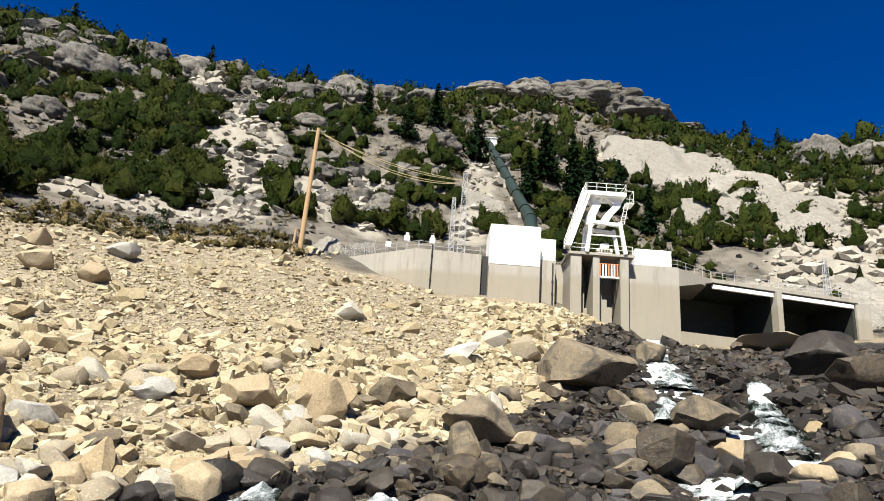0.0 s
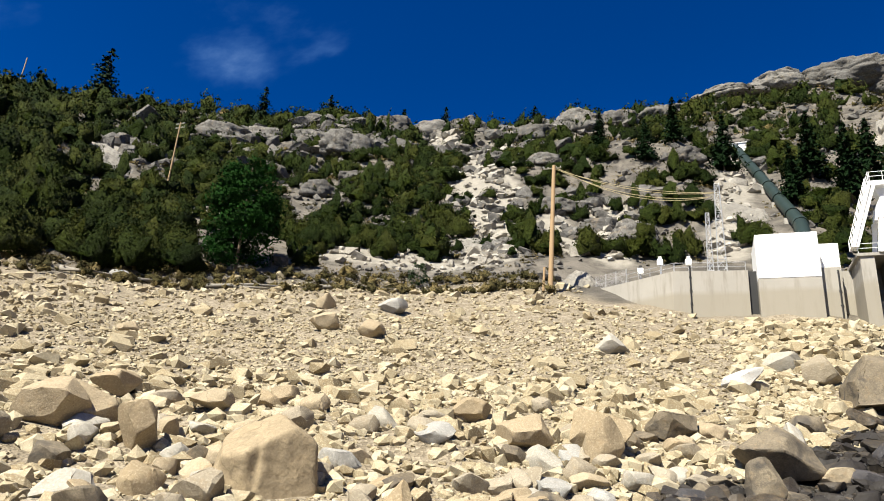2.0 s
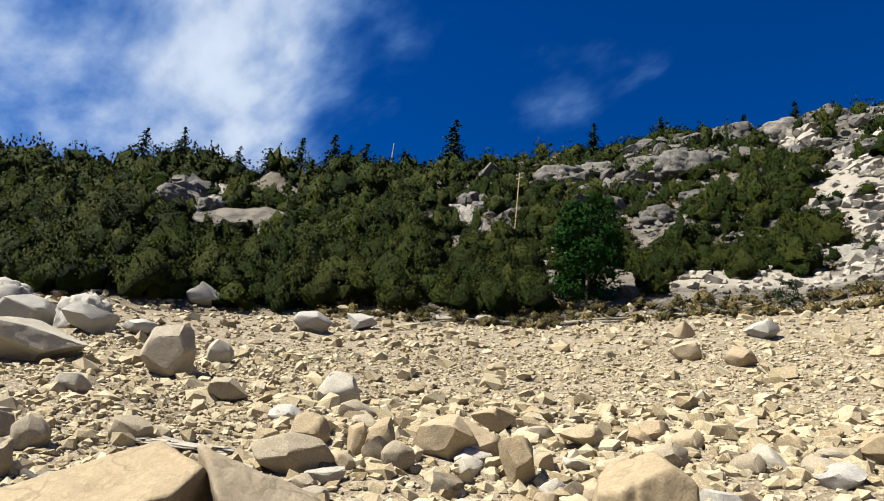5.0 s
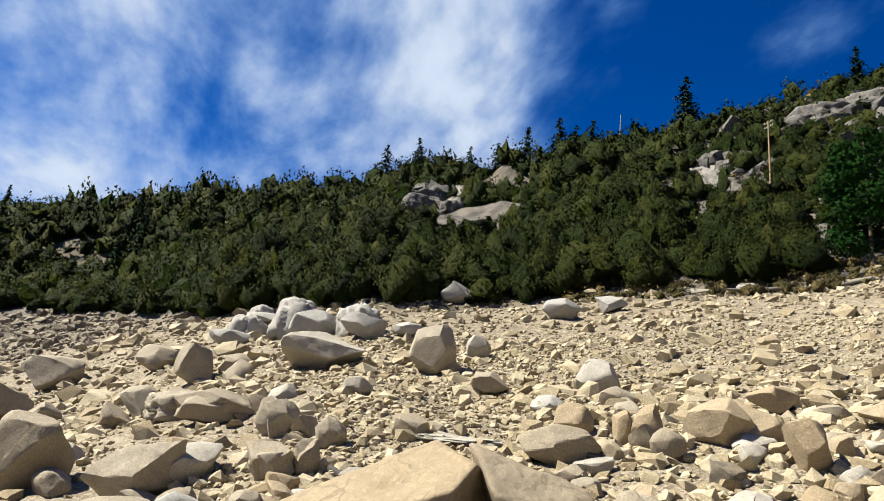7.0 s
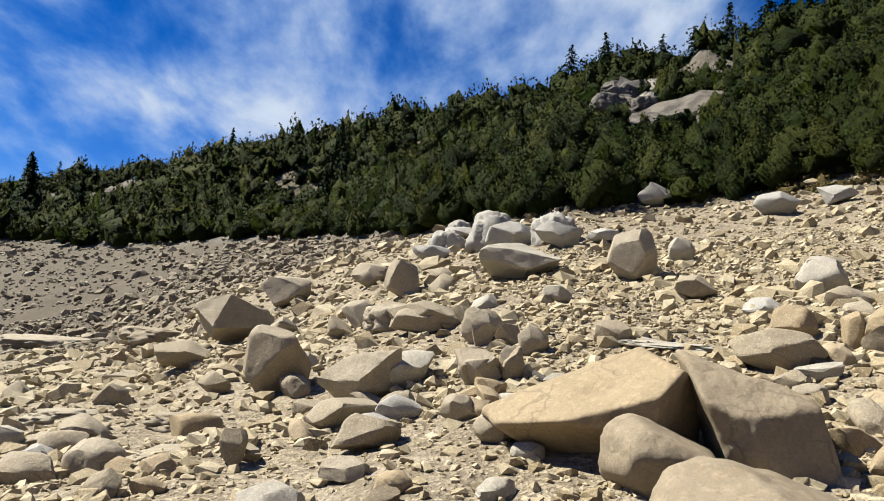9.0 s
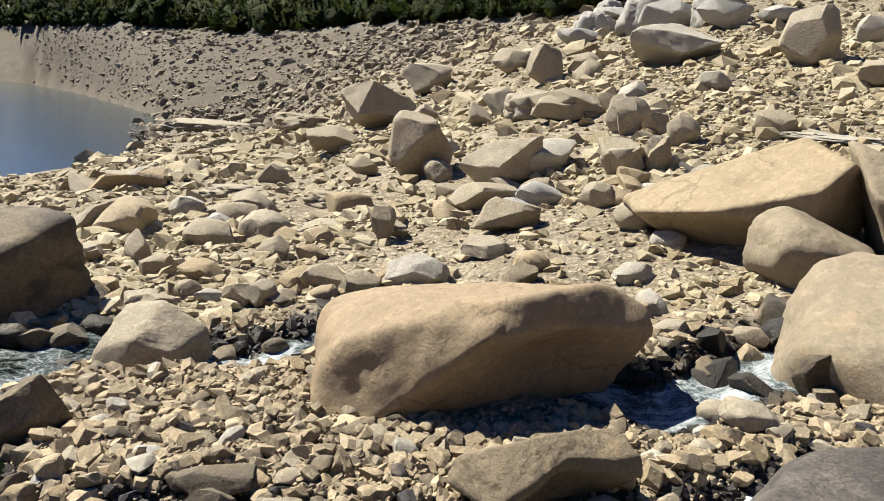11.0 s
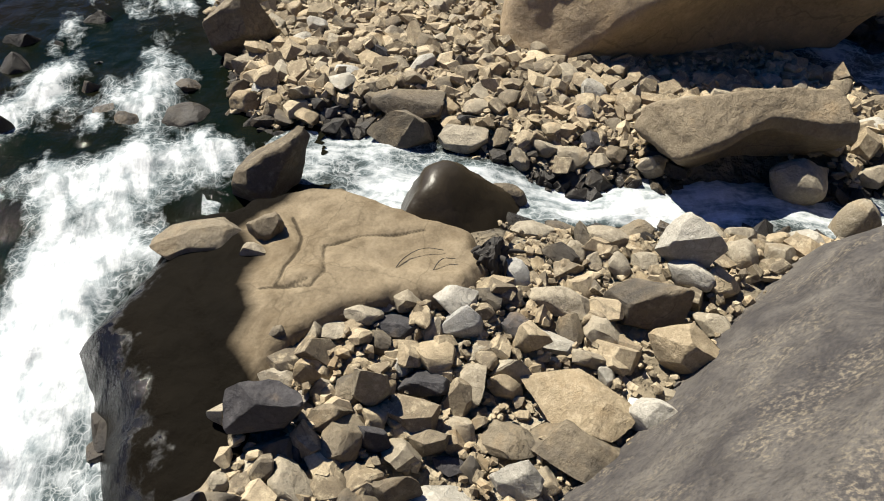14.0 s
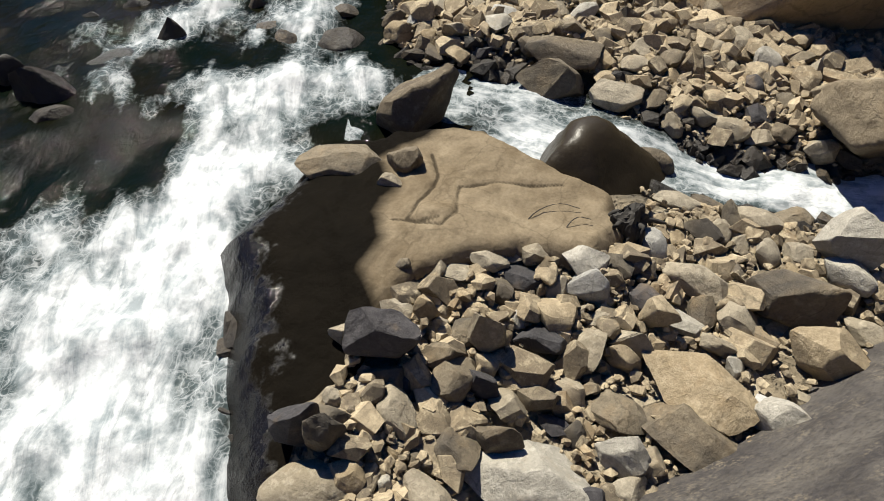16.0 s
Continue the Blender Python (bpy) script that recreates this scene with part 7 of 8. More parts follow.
boulder(-5.60, -0.42, 0.43, 0.24, 0.19, "tan", "r", "tan rock beside the rapids among cobbles")
boulder(-5.46, -1.08, 0.43, 0.23, 0.14, "tan", "r", "tan rounded rock beside the rapids")
boulder(-6.01, -1.61, 0.56, 0.31, 0.38, "brown", "r", "dark round boulder in the rapids")
boulder(-5.0, -3.75, 0.85, 0.6, 0.85, "brown", "p", "slate-grey pointed rock standing in the rapids")
boulder(-7.55, 1.15, 0.6, 0.5, 0.48, "tan", "r", "brown rounded rock beside the tilted slab")
boulder(-7.15, 1.75, 0.42, 0.4, 0.62, "tan", "r", "pale upright rock beside the side stream")
boulder(-4.63, -4.10, 0.47, 0.26, 0.19, "wet", "r", "wet black low rock in the rapids")
boulder(-6.88, -3.17, 0.90, 0.49, 0.30, "brown", "b", "brown boulder at the edge of the rapids")
boulder(-6.61, -2.33, 0.57, 0.31, 0.28, "tan", "b", "flat-topped tan rock among cobbles")
boulder(-2.48, -0.75, 1.02, 0.56, 0.24, "pale", "b", "broad rough flat boulder at the foot of the cobbles")
boulder(-1.51, -1.65, 0.58, 0.32, 0.14, "tan", "r", "pale tan boulder among cobbles")
boulder(-1.72, -1.94, 0.34, 0.19, 0.44, "dark", "b", "dark grey rock among cobbles")
boulder(-1.75, -1.71, 0.25, 0.14, 0.39, "brown", "p", "brown leaning rock among cobbles")
boulder(-2.69, -6.81, 0.58, 0.32, 0.30, "wet", "r", "wet dark boulder in the pool")
boulder(-4.20, -6.75, 0.40, 0.22, 0.30, "wet", "r", "wet dark boulder in the pool")
boulder(-3.81, 0.45, 0.48, 0.26, 0.30, "pale", "b", "pale splintered rock among cobbles")
boulder(-3.64, -0.65, 0.30, 0.16, 0.20, "ochre", "b", "ochre angular rock among cobbles")
boulder(-2.94, -1.90, 0.21, 0.12, 0.25, "ochre", "b", "ochre small rock among cobbles")
boulder(-4.17, -0.16, 0.27, 0.15, 0.19, "tan", "p", "tan splintered rock among cobbles")
boulder(-4.07, -0.60, 0.31, 0.17, 0.30, "ochre", "p", "ochre upright rock among cobbles")
boulder(-3.94, -1.16, 0.38, 0.21, 0.26, "grey", "b", "pale grey angular rock among cobbles")
boulder(-3.38, -2.00, 0.40, 0.22, 0.10, "tan", "b", "tan flat rock among cobbles")
boulder(-3.82, -1.82, 0.46, 0.25, 0.11, "tan", "b", "tan flat rock among cobbles")
boulder(-3.56, -2.25, 0.43, 0.24, 0.10, "tan", "b", "tan flat rock among cobbles")
boulder(-3.67, -1.60, 0.44, 0.24, 0.11, "dark", "b", "dark grey flat rock among cobbles")
boulder(-2.72, -1.58, 0.33, 0.18, 0.24, "brown", "b", "brown blocky rock among cobbles")
boulder(-2.97, -0.96, 0.34, 0.19, 0.23, "brown", "b", "brown angular rock among cobbles")
boulder(-2.52, -0.97, 0.37, 0.20, 0.32, "brown", "b", "rough brown rock among cobbles")
boulder(-3.26, -0.42, 0.53, 0.29, 0.16, "brown", "b", "grey-brown angular rock among cobbles")
boulder(-2.35, -1.80, 0.32, 0.18, 0.13, "brown", "b", "brown rock among cobbles")
boulder(-2.76, -1.28, 0.28, 0.15, 0.24, "dark", "b", "purplish dark rock among cobbles")
boulder(-5.01, 0.67, 0.40, 0.22, 0.16, "tan", "b", "tan flat rock among cobbles")
boulder(-3.90, 0.41, 0.40, 0.22, 0.11, "white", "b", "chalky splintered rock among cobbles")
boulder(-4.09, 0.72, 0.32, 0.17, 0.13, "brown", "b", "brown rock among cobbles")
boulder(-2.36, -1.51, 0.26, 0.14, 0.06, "tan", "b", "tan rock among cobbles")
boulder(-2.90, -0.75, 0.26, 0.14, 0.10, "dark", "b", "dark grey rock among cobbles")
boulder(-4.22, -0.45, 0.37, 0.20, 0.09, "pale", "b", "pale flat rock among cobbles")
boulder(-2.92, -0.29, 0.35, 0.20, 0.33, "pale", "b", "pale splintered rock among cobbles")
boulder(-5.40, 0.37, 0.42, 0.23, 0.24, "pale", "r", "pale rounded rock among cobbles")
boulder(-4.52, -1.41, 0.24, 0.13, 0.15, "tan", "b", "tan rock among cobbles")
boulder(-3.11, -2.28, 0.22, 0.12, 0.29, "brown", "r", "brown rounded rock among cobbles")
boulder(-2.41, -2.22, 0.21, 0.12, 0.22, "tan", "b", "tan small rock among cobbles")
boulder(-4.11, 0.50, 0.27, 0.15, 0.12, "tan", "b", "tan small rock among cobbles")
# ledges and loose plates at the slab's far end
for x, y, w, d, h, m, z in ((-3.72, -3.5, 0.85, 0.45, 0.2, "brown", 0.2), (-4.02, -3.05, 0.32, 0.3, 0.22, "brown", 0.28), (-3.76, -2.99, 0.22, 0.16, 0.08, "tan", 0.3)):
    boulder(x, y, w, d, h, m, "r" if w > 0.6 else "b", "loose brown plate of rock lying on the slab", sink=0.6, up=z - float(height(np.array([x]), np.array([y]))[0]))
# half-drowned rocks in the pool
for x, y, w, h in ((-2.85, -7.19, 0.62, 0.35), (-4.4, -7.07, 0.42, 0.34), (-4.03, -8.21, 0.5, 0.26), (-4.62, -7.91, 0.66, 0.3), (-2.74, -7.81, 0.5, 0.34), (-3.71, -7.13, 0.9, 0.1), (-5.67, -5.51, 0.72, 0.16), (-5.25, -6.0, 0.5, 0.12), (-5.6, -6.9, 0.4, 0.22), (-6.07, -8.68, 0.66, 0.4),
                   (-6.2, -7.4, 0.5, 0.25), (-5.31, -6.3, 0.66, 0.12), (-6.3, -5.9, 0.62, 0.2), (-5.5, -8.1, 0.6, 0.4), (-6.2, -8.1, 0.5, 0.3), (-7.0, -8.2, 0.7, 0.4), (-7.6, -9.3, 0.8, 0.4), (-2.2, -6.2, 1.5, -0.17), (-1.7, -6.9, 1.1, -0.17)):
    boulder(x, y, w, w * 0.8, h + 0.25, "wet", "r" if h < 0.2 else "b", "dark wet rock half drowned in the pool", sink=0.3)


# bedrock slab at the pool, wet towards the torrent
def slab_material():
    g = Graph("slab_rock")
    at = g.place()
    dry = g.mix(g.ramp(g.noise(at, 1.8, 8, 0.7, 0.5), [(0.36, 0.0), (0.62, 1.0)]), (0.13, 0.1, 0.065), (0.23, 0.186, 0.128))
    dry = g.mix(g.ramp(g.noise(at, 40, 3), [(0.35, 0.3), (0.6, 0.0)]), dry, (0.1, 0.08, 0.05))
    wet = g.attr("wet")
    k = g.ramp(g.math("ADD", wet, g.math("MULTIPLY", g.math("SUBTRACT", g.noise(at, 2.2, 5), 0.5), 0.5)), [(0.3, 0.0), (0.66, 1.0)])
    g.bump(g.noise(at, 3.2, 8, 0.66), 0.7, 0.05)
    g.bump(g.noise(at, 17, 6, 0.7), 0.6, 0.008)
    g.bump(g.noise(at, 60, 3, 0.6), 0.6, 0.0014)
    film = g.math("MULTIPLY", k, g.ramp(g.math("ADD", g.attr("film"), g.math("MULTIPLY", g.math("SUBTRACT", g.noise(at, 4.0, 5, 0.65), 0.5), 0.9)), [(0.68, 0.0), (0.8, 1.0)]))
    g.bump(g.noise(at, 20, 3, 0.6), g.math("MULTIPLY", film, 1.0), 0.006)
    g.link(g.math("ADD", 0.03, g.math("MULTIPLY", film, 0.35)), g.b.inputs["Specular IOR Level"])
    damp_tone = g.mix(g.noise(at, 2.5, 6, 0.65), (0.002, 0.0016, 0.001), (0.0075, 0.0058, 0.0036))
    plate = g.add("TexVoronoi", Scale=1.3)
    plate.feature = "DISTANCE_TO_EDGE"
    shift = g.add("VectorMath")
    shift.operation = "MULTIPLY_ADD"
    shift.inputs[1].default_value = (0.5, 0.5, 0.5)
    wander = g.add("TexNoise", Scale=2.0, Detail=5.0)
    g.link(at, wander.inputs["Vector"])
    g.link(wander.outputs["Color"], shift.inputs[0])
    g.link(at, shift.inputs[2])
    g.link(shift.outputs[0], plate.inputs["Vector"])
    seam = g.ramp(plate.outputs["Distance"], [(0.0, 0.3), (0.014, 0.0)])
    dry = g.mix(seam, dry, (0.05, 0.038, 0.024))
    tone = g.mix(g.ramp(g.math("MULTIPLY", g.attr("crack"), g.math("ADD", 0.15, g.noise(at, 3.5, 5, 0.7))), [(0.3, 0.0), (0.6, 0.75)]), g.mix(k, dry, damp_tone), (0.012, 0.009, 0.006))
    return g.done(tone, g.mix(film, (0.75, 0.75, 0.75), (0.09, 0.09, 0.09)))


SLAB_BANK = np.array([(-3.65, -4.08), (-3.17, -3.95), (-2.82, -3.93), (-2.46, -3.87), (-2.28, -3.47), (-2.02, -3.1), (-1.69, -2.74), (-1.18, -2.14), (-0.9, -1.8)])
SLAB = np.vstack([SLAB_BANK, [(-1.1, -1.65), (-1.5, -1.6), (-1.9, -1.75), (-2.3, -1.95), (-2.7, -2.1), (-3.1, -2.15), (-3.5, -1.95), (-3.8, -1.7), (-4.1, -1.2), (-4.6, -1.15), (-4.95, -1.5), (-4.95, -2.05), (-4.85, -2.4), (-4.9, -2.8), (-4.7, -3.15), (-4.3, -3.5), (-3.95, -3.85)]])


def build_slab():
    bank, outline = SLAB_BANK, SLAB
    X, Y = np.meshgrid(np.arange(-5.2, -0.6, 0.022), np.arange(-4.5, -0.9, 0.022), indexing="ij")
    d = -off_outline(X, Y, outline)
    q = np.stack([X.ravel(), Y.ravel(), 0 * X.ravel()], 1)
    wob = 0.07 * fbm(q * 3.2, 3, 77).reshape(X.shape)
    rise = np.clip((d + 0.2 + wob * 0.6) / 0.36, 0, 1)
    # the flank rises in a long curve from the torrent, steeper and lower at its near end
    out = np.clip((off_line(X, Y, [(*p, 0.0) for p in bank]) * np.where(d < 0, -1, 1) + 0.14 + 0.4 * wob) / np.interp(X, [-3.4, -1.8], [1.0, 0.75]), 0, 1)
    top = np.interp(X, [-3.2, -1.2], [0.31, 0.06])
    z = np.minimum(-0.5 + (top + 0.5) * (1 - (1 - rise) ** 2.4), -0.5 + (top + 0.5) * (1 - (1 - out) ** 3.2))
    z += 0.06 * fbm(q * 0.8, 2, 71).reshape(X.shape) * rise + 0.01 * fbm(q * 6, 3, 73).reshape(X.shape)
    # low ledges where beds have broken away
    for ax, ay, nx, ny, tall, x0, x1 in ((-3.75, -2.5, 0.3, 0.95, 0.03, -4.4, -3.1), (-3.6, -2.9, 0.9, 0.43, 0.035, -4.6, -3.2), (-4.1, -3.2, -0.75, 0.65, 0.03, -4.8, -3.5), (-2.7, -2.55, -0.8, 0.6, 0.035, -3.3, -2.0)):
        z += tall * (1 / (1 + np.exp(-((X - ax) * nx + (Y - ay) * ny + 0.45 * wob) / 0.02)) - 0.5) * np.clip((X - x0) / 0.15, 0, 1) * np.clip((x1 - X) / 0.15, 0, 1)
    crack = np.zeros(X.shape)
    for line in ([(-4.26, -2.35), (-4.08, -2.48), (-3.77, -2.29), (-3.59, -2.3), (-3.4, -2.64)], [(-3.42, -3.72), (-3.76, -3.53), (-3.94, -3.28)], [(-3.95, -2.66), (-3.72, -2.62), (-3.47, -2.56), (-3.5, -2.48), (-3.64, -2.36)], [(-4.15, -2.43), (-4.35, -2.3), (-4.5, -2.06), (-4.68, -1.85)], [(-4.3, -2.95), (-4.1, -2.75), (-3.95, -2.66)]):
        dist = off_line(X + 0.3 * wob, Y - 0.3 * wob, [(*p, 0.0) for p in line])
        z -= 0.014 * np.exp(-((dist / 0.026) ** 2))
        crack = np.maximum(crack, np.exp(-((dist / 0.026) ** 2)))
    keep = d > -0.25
    n, m = X.shape
    idx = np.arange(n * m).reshape(n, m)
    k = keep[:-1, :-1] & keep[1:, :-1] & keep[1:, 1:] & keep[:-1, 1:]
    a, b, c, e = (v[k] for v in (idx[:-1, :-1], idx[1:, :-1], idx[1:, 1:], idx[:-1, 1:]))
    me = tri_mesh("bedrock_slab", np.column_stack([q[:, :2], z.ravel()]), np.vstack([np.stack([a, b, c], 1), np.stack([a, c, e], 1)]), slab_material(), True)
    # splash keeps the flank beside the torrent and the corner at the little fall wet
    dry = np.array([(-3.95, -3.3), (-3.75, -2.9), (-3.4, -2.8), (-3.2, -2.55), (-2.9, -2.5), (-2.6, -1.9), (-3.2, -1.4), (-4.3, -0.8), (-5.2, -1.1), (-5.2, -1.9), (-5.0, -2.6), (-4.6, -3.1)])
    wet = np.clip(0.5 + off_outline(X, Y, dry) / 0.35, 0, 1)
    film = np.clip(1 - off_line(X, Y, [(*p, 0.0) for p in bank]) / 1.3, 0, 1)
    for name, value in (("wet", wet), ("crack", crack), ("film", film)):
        at = me.attributes.new(name, "FLOAT", "POINT")
        at.data.foreach_set("value", value.ravel().astype(np.float32))
    tagged(new("bedrock_slab", me), "cracked tan bedrock slab, black and glistening wet beside the torrent", "rock slab")


build_slab()


def small_stone(seed, flat):
    """A blocky, slightly worn stone of few faces."""
    g = np.random.default_rng(seed)
    q = even_ways(11, g, 0.2)
    q = np.sign(q) * np.abs(q) ** 0.7 * g.uniform(0.8, 1.05, 11)[:, None] @ np.diag([1.2, g.uniform(0.68, 1.0), flat * g.uniform(0.65, 1.15)])
    bm = hull(q)
    bmesh.ops.triangulate(bm, faces=bm.faces[:])
    v, f = np.array([p.co[:] for p in bm.verts]), np.array([[p.index for p in t.verts] for t in bm.faces])
    bm.free()
    return v, f


STONES = [small_stone(k, 0.72) for k in range(24)]
ANGULAR = [small_stone(40 + k, 0.72) for k in range(24)]
ROUNDED = [(v * np.array([1.1, 0.85, 0.62]), f) for v, f in (broken_stone(520 + k, "b", 0, 0, 0, 0) for k in range(16))]
COBBLES = [broken_stone(970 + k, "bpb"[k % 3], 0, 0.075, 0.02, 1) for k in range(20)]
COBBLES = [(v * np.array([1.15, 0.72 + 0.03 * (k % 9), 0.5 + 0.04 * (k % 7)]), f) for k, (v, f) in enumerate(COBBLES)]
BLOCKS = [broken_stone(950 + k, "b", 0, 0, 0, 3) for k in range(14)]
CHUNKS = [broken_stone(900 + k, "bbpbr"[k % 5], 0.9, 0.05, 0.035, 3) for k in range(10)]


def pieces(name, x, y, s, material_of, labels, g, group, category="rock", lift=0.2, flat=16, shapes=None):
    """Stones that can be told apart: objects of their own on a few shared meshes."""
    cache = {}
    z = height(x, y)
    for k in range(len(x)):
        j, m = int(g.integers(0, len(shapes or CHUNKS))), int(material_of[k])
        if (j, m) not in cache:
            v, f = (shapes or CHUNKS)[j]
            cache[(j, m)] = stone_mesh(name, v * np.array([1.0, 0.82, 0.66]), f, PIECE_ROCKS[m])
        ob = new(name, cache[(j, m)])
        ob.matrix_basis = pose(x[k], y[k], z[k] + s[k] * lift, g.normal(0, flat), g.normal(0, flat), g.uniform(0, 360)) @ Matrix.Diagonal((s[k], s[k] * g.uniform(0.8, 1.1), s[k] * g.uniform(0.75, 1.15), 1))
        tagged(ob, labels[m], category, group)
        HERO.append((x[k], y[k], s[k]))


PIECE_ROCKS = [TAN, OCHRE, BROWN, PALE, GREY, DARK, WET]


def spins(n, g, flat=0.5):
    """Random turns, mostly lying flat."""
    a, b, c = g.uniform(0, 6.283, n), g.normal(0, flat, n), g.normal(0, flat, n)
    ca, sa, cb, sb, cc, sc = np.cos(a), np.sin(a), np.cos(b), np.sin(b), np.cos(c), np.sin(c)
    o, i = np.zeros(n), np.ones(n)
    A = np.stack([np.stack([ca, -sa, o], 1), np.stack([sa, ca, o], 1), np.stack([o, o, i], 1)], 1)
    B = np.stack([np.stack([i, o, o], 1), np.stack([o, cb, -sb], 1), np.stack([o, sb, cb], 1)], 1)
    C = np.stack([np.stack([cc, o, sc], 1), np.stack([o, i, o], 1), np.stack([-sc, o, cc], 1)], 1)
    return A @ B @ C


def heap(name, x, y, size, shapes, material, label, g, lift=0.15, flat=0.45, base=None):
    """Many loose stones as one mesh."""
    z = height(x, y) if base is None else base
    M = spins(len(x), g, flat)
    which = g.integers(0, len(shapes), len(x))
    vs, fs, off = [], [], 0
    for k, (v, f) in enumerate(shapes):
        pick = np.nonzero(which == k)[0]
        if not len(pick):
            continue
        w = np.einsum("nij,vj->nvi", M[pick], v) * size[pick][:, None, None]
        w += np.stack([x[pick], y[pick], z[pick] + size[pick] * lift], 1)[:, None]
        vs.append(w.reshape(-1, 3))
        fs.append((f[None] + (np.arange(len(pick)) * len(v))[:, None, None] + off).reshape(-1, 3))
        off += len(pick) * len(v)
    me = tri_mesh(name, np.vstack(vs), np.vstack(fs), material, False)
    return tagged(new(name, me), label, "rocks", kind="stuff")


def clear(x, y, gap=0.75):
    ok = np.ones(len(x), bool)
    for hx, hy, hr in HERO:
        ok &= np.hypot(x - hx, y - hy) > hr * gap
    return ok


def on_slab(x, y):
    return off_outline(np.asarray(x, float), np.asarray(y, float), SLAB) < -0.14


def scatter_shore():
    g = np.random.default_rng(21)
    # sizes fall off as a power law; far stones are fewer and larger
    def ring(n, b0, b1, r0, r1, lo, hi, power):
        b = np.radians(g.uniform(b0, b1, n))
        r = np.sqrt(g.uniform(r0 * r0, r1 * r1, n))
        s = lo * (1 - g.uniform(0, 1, n) * (1 - (lo / hi) ** power)) ** (-1 / power)
        return -np.sin(b) * r, np.cos(b) * r, s * 0.5
    sets = [ring(9500, -38, 82, 17, 90, 0.33, 2.0, 2.2), ring(24000, -38, 82, 17, 62, 0.15, 0.5, 1.5), ring(9000, 82, 128, 20, 150, 0.4, 3.0, 1.8), ring(11500, 98, 135, 105, 420, 0.6, 3.0, 1.9), ring(5200, -40, -2, 22, 80, 0.42, 2.0, 1.7), ring(900, -20, 14, 19, 32, 0.4, 1.6, 1.5), ring(1700, 0, 66, 18, 42, 0.5, 1.7, 1.7), ring(3600, -70, 62, 2.5, 17.5, 0.1, 0.6, 1.7),
            ring(7000, 60, 150, 12, 26, 0.14, 1.0, 1.8), ring(9000, 60, 140, 22, 60, 0.26, 1.4, 1.8)]
    x, y, s = (np.concatenate(v) for v in zip(*sets))
    r, b = np.hypot(x, y), np.degrees(np.arctan2(-x, y))
    rt = by_bearing(HILL, b)[0]
    # the silty flat beyond the big boulder carries fewer stones
    flat = (b > 74) & (b < 128) & (r > 14) & (r < 42) & (fbm(np.stack([x, y, 0 * x], 1) * 0.11, 2, 5) > -0.12)
    keep = (r < rt + 4) & clear(x, y) & (height(x, y) > -4.2) & ~(flat & (g.uniform(0, 1, len(x)) < 0.66))
    keep &= ~((y > 77) & (x > -14) & (x < 31)) & ~((x >= 31) & (y > 76 + 0.23 * (x - 31)) & (x < 62))
    x, y, s = x[keep], y[keep], s[keep]
    inside = np.minimum(off_line(x, y, CREEK), off_pool(x, y)) < 0
    inside |= np.min([off_line(x, y, line) for line in CASCADES], 0) < 0.2
    wet = (damp(x, y) + g.normal(0, 0.12, len(x))) > 0.5
    big = inside & ((s < 0.25) | (np.min([off_line(x, y, line) for line in CASCADES], 0) < 0.12) & (g.uniform(0, 1, len(x)) < 0.9))
    near = np.hypot(x, y)
    rank = s / near
    front = np.zeros(len(x), bool)
    front[np.argsort(-np.where(~wet & ~big & (s > 0.2), rank, 0))[:300]] = True
    soaked = np.zeros(len(x), bool)
    soaked[np.argsort(-np.where(wet & ~big & (s > 0.15), rank, 0))[:300]] = True
    names = ["tan broken rock on the shore", "ochre broken rock on the shore", "weathered brown rock on the shore", "pale broken rock on the shore", "grey granite rock on the shore", "slate-grey rock on the shore", "black wet rock beside the creek"]
    for pick, odds, name, group in ((front, [0.44, 0.27, 0.07, 0.16, 0.06, 0, 0], "rock", "rocks on the shore"), (soaked, [0.03, 0.05, 0.17, 0, 0, 0.1, 0.65], "wet_rock", "wet rocks along the creek")):
        i = np.nonzero(pick)[0]
        pieces(name, x[i], y[i], s[i] * 1.1, g.choice(7, len(i), p=odds), names, g, group)
    wet, big = wet & ~front, big | front | soaked
    d = ~wet & ~big
    far = (np.hypot(x, y) > 100) & (x < -60)
    heap("loose_rocks", x[d & ~far], y[d & ~far], s[d & ~far], STONES, LOOSE, "tan and ochre broken rock covering the shore", g, lift=0.08, flat=0.34)
    heap("far_shore_rocks", x[d & far], y[d & far], s[d & far], STONES, FAR_LOOSE, "grey-brown rock on the far lake shore", g, flat=0.35)
    w = wet & ~big
    heap("wet_rocks", x[w], y[w], s[w], ROUNDED, WET_LOOSE, "black wet rocks along the creek", g, flat=0.3)


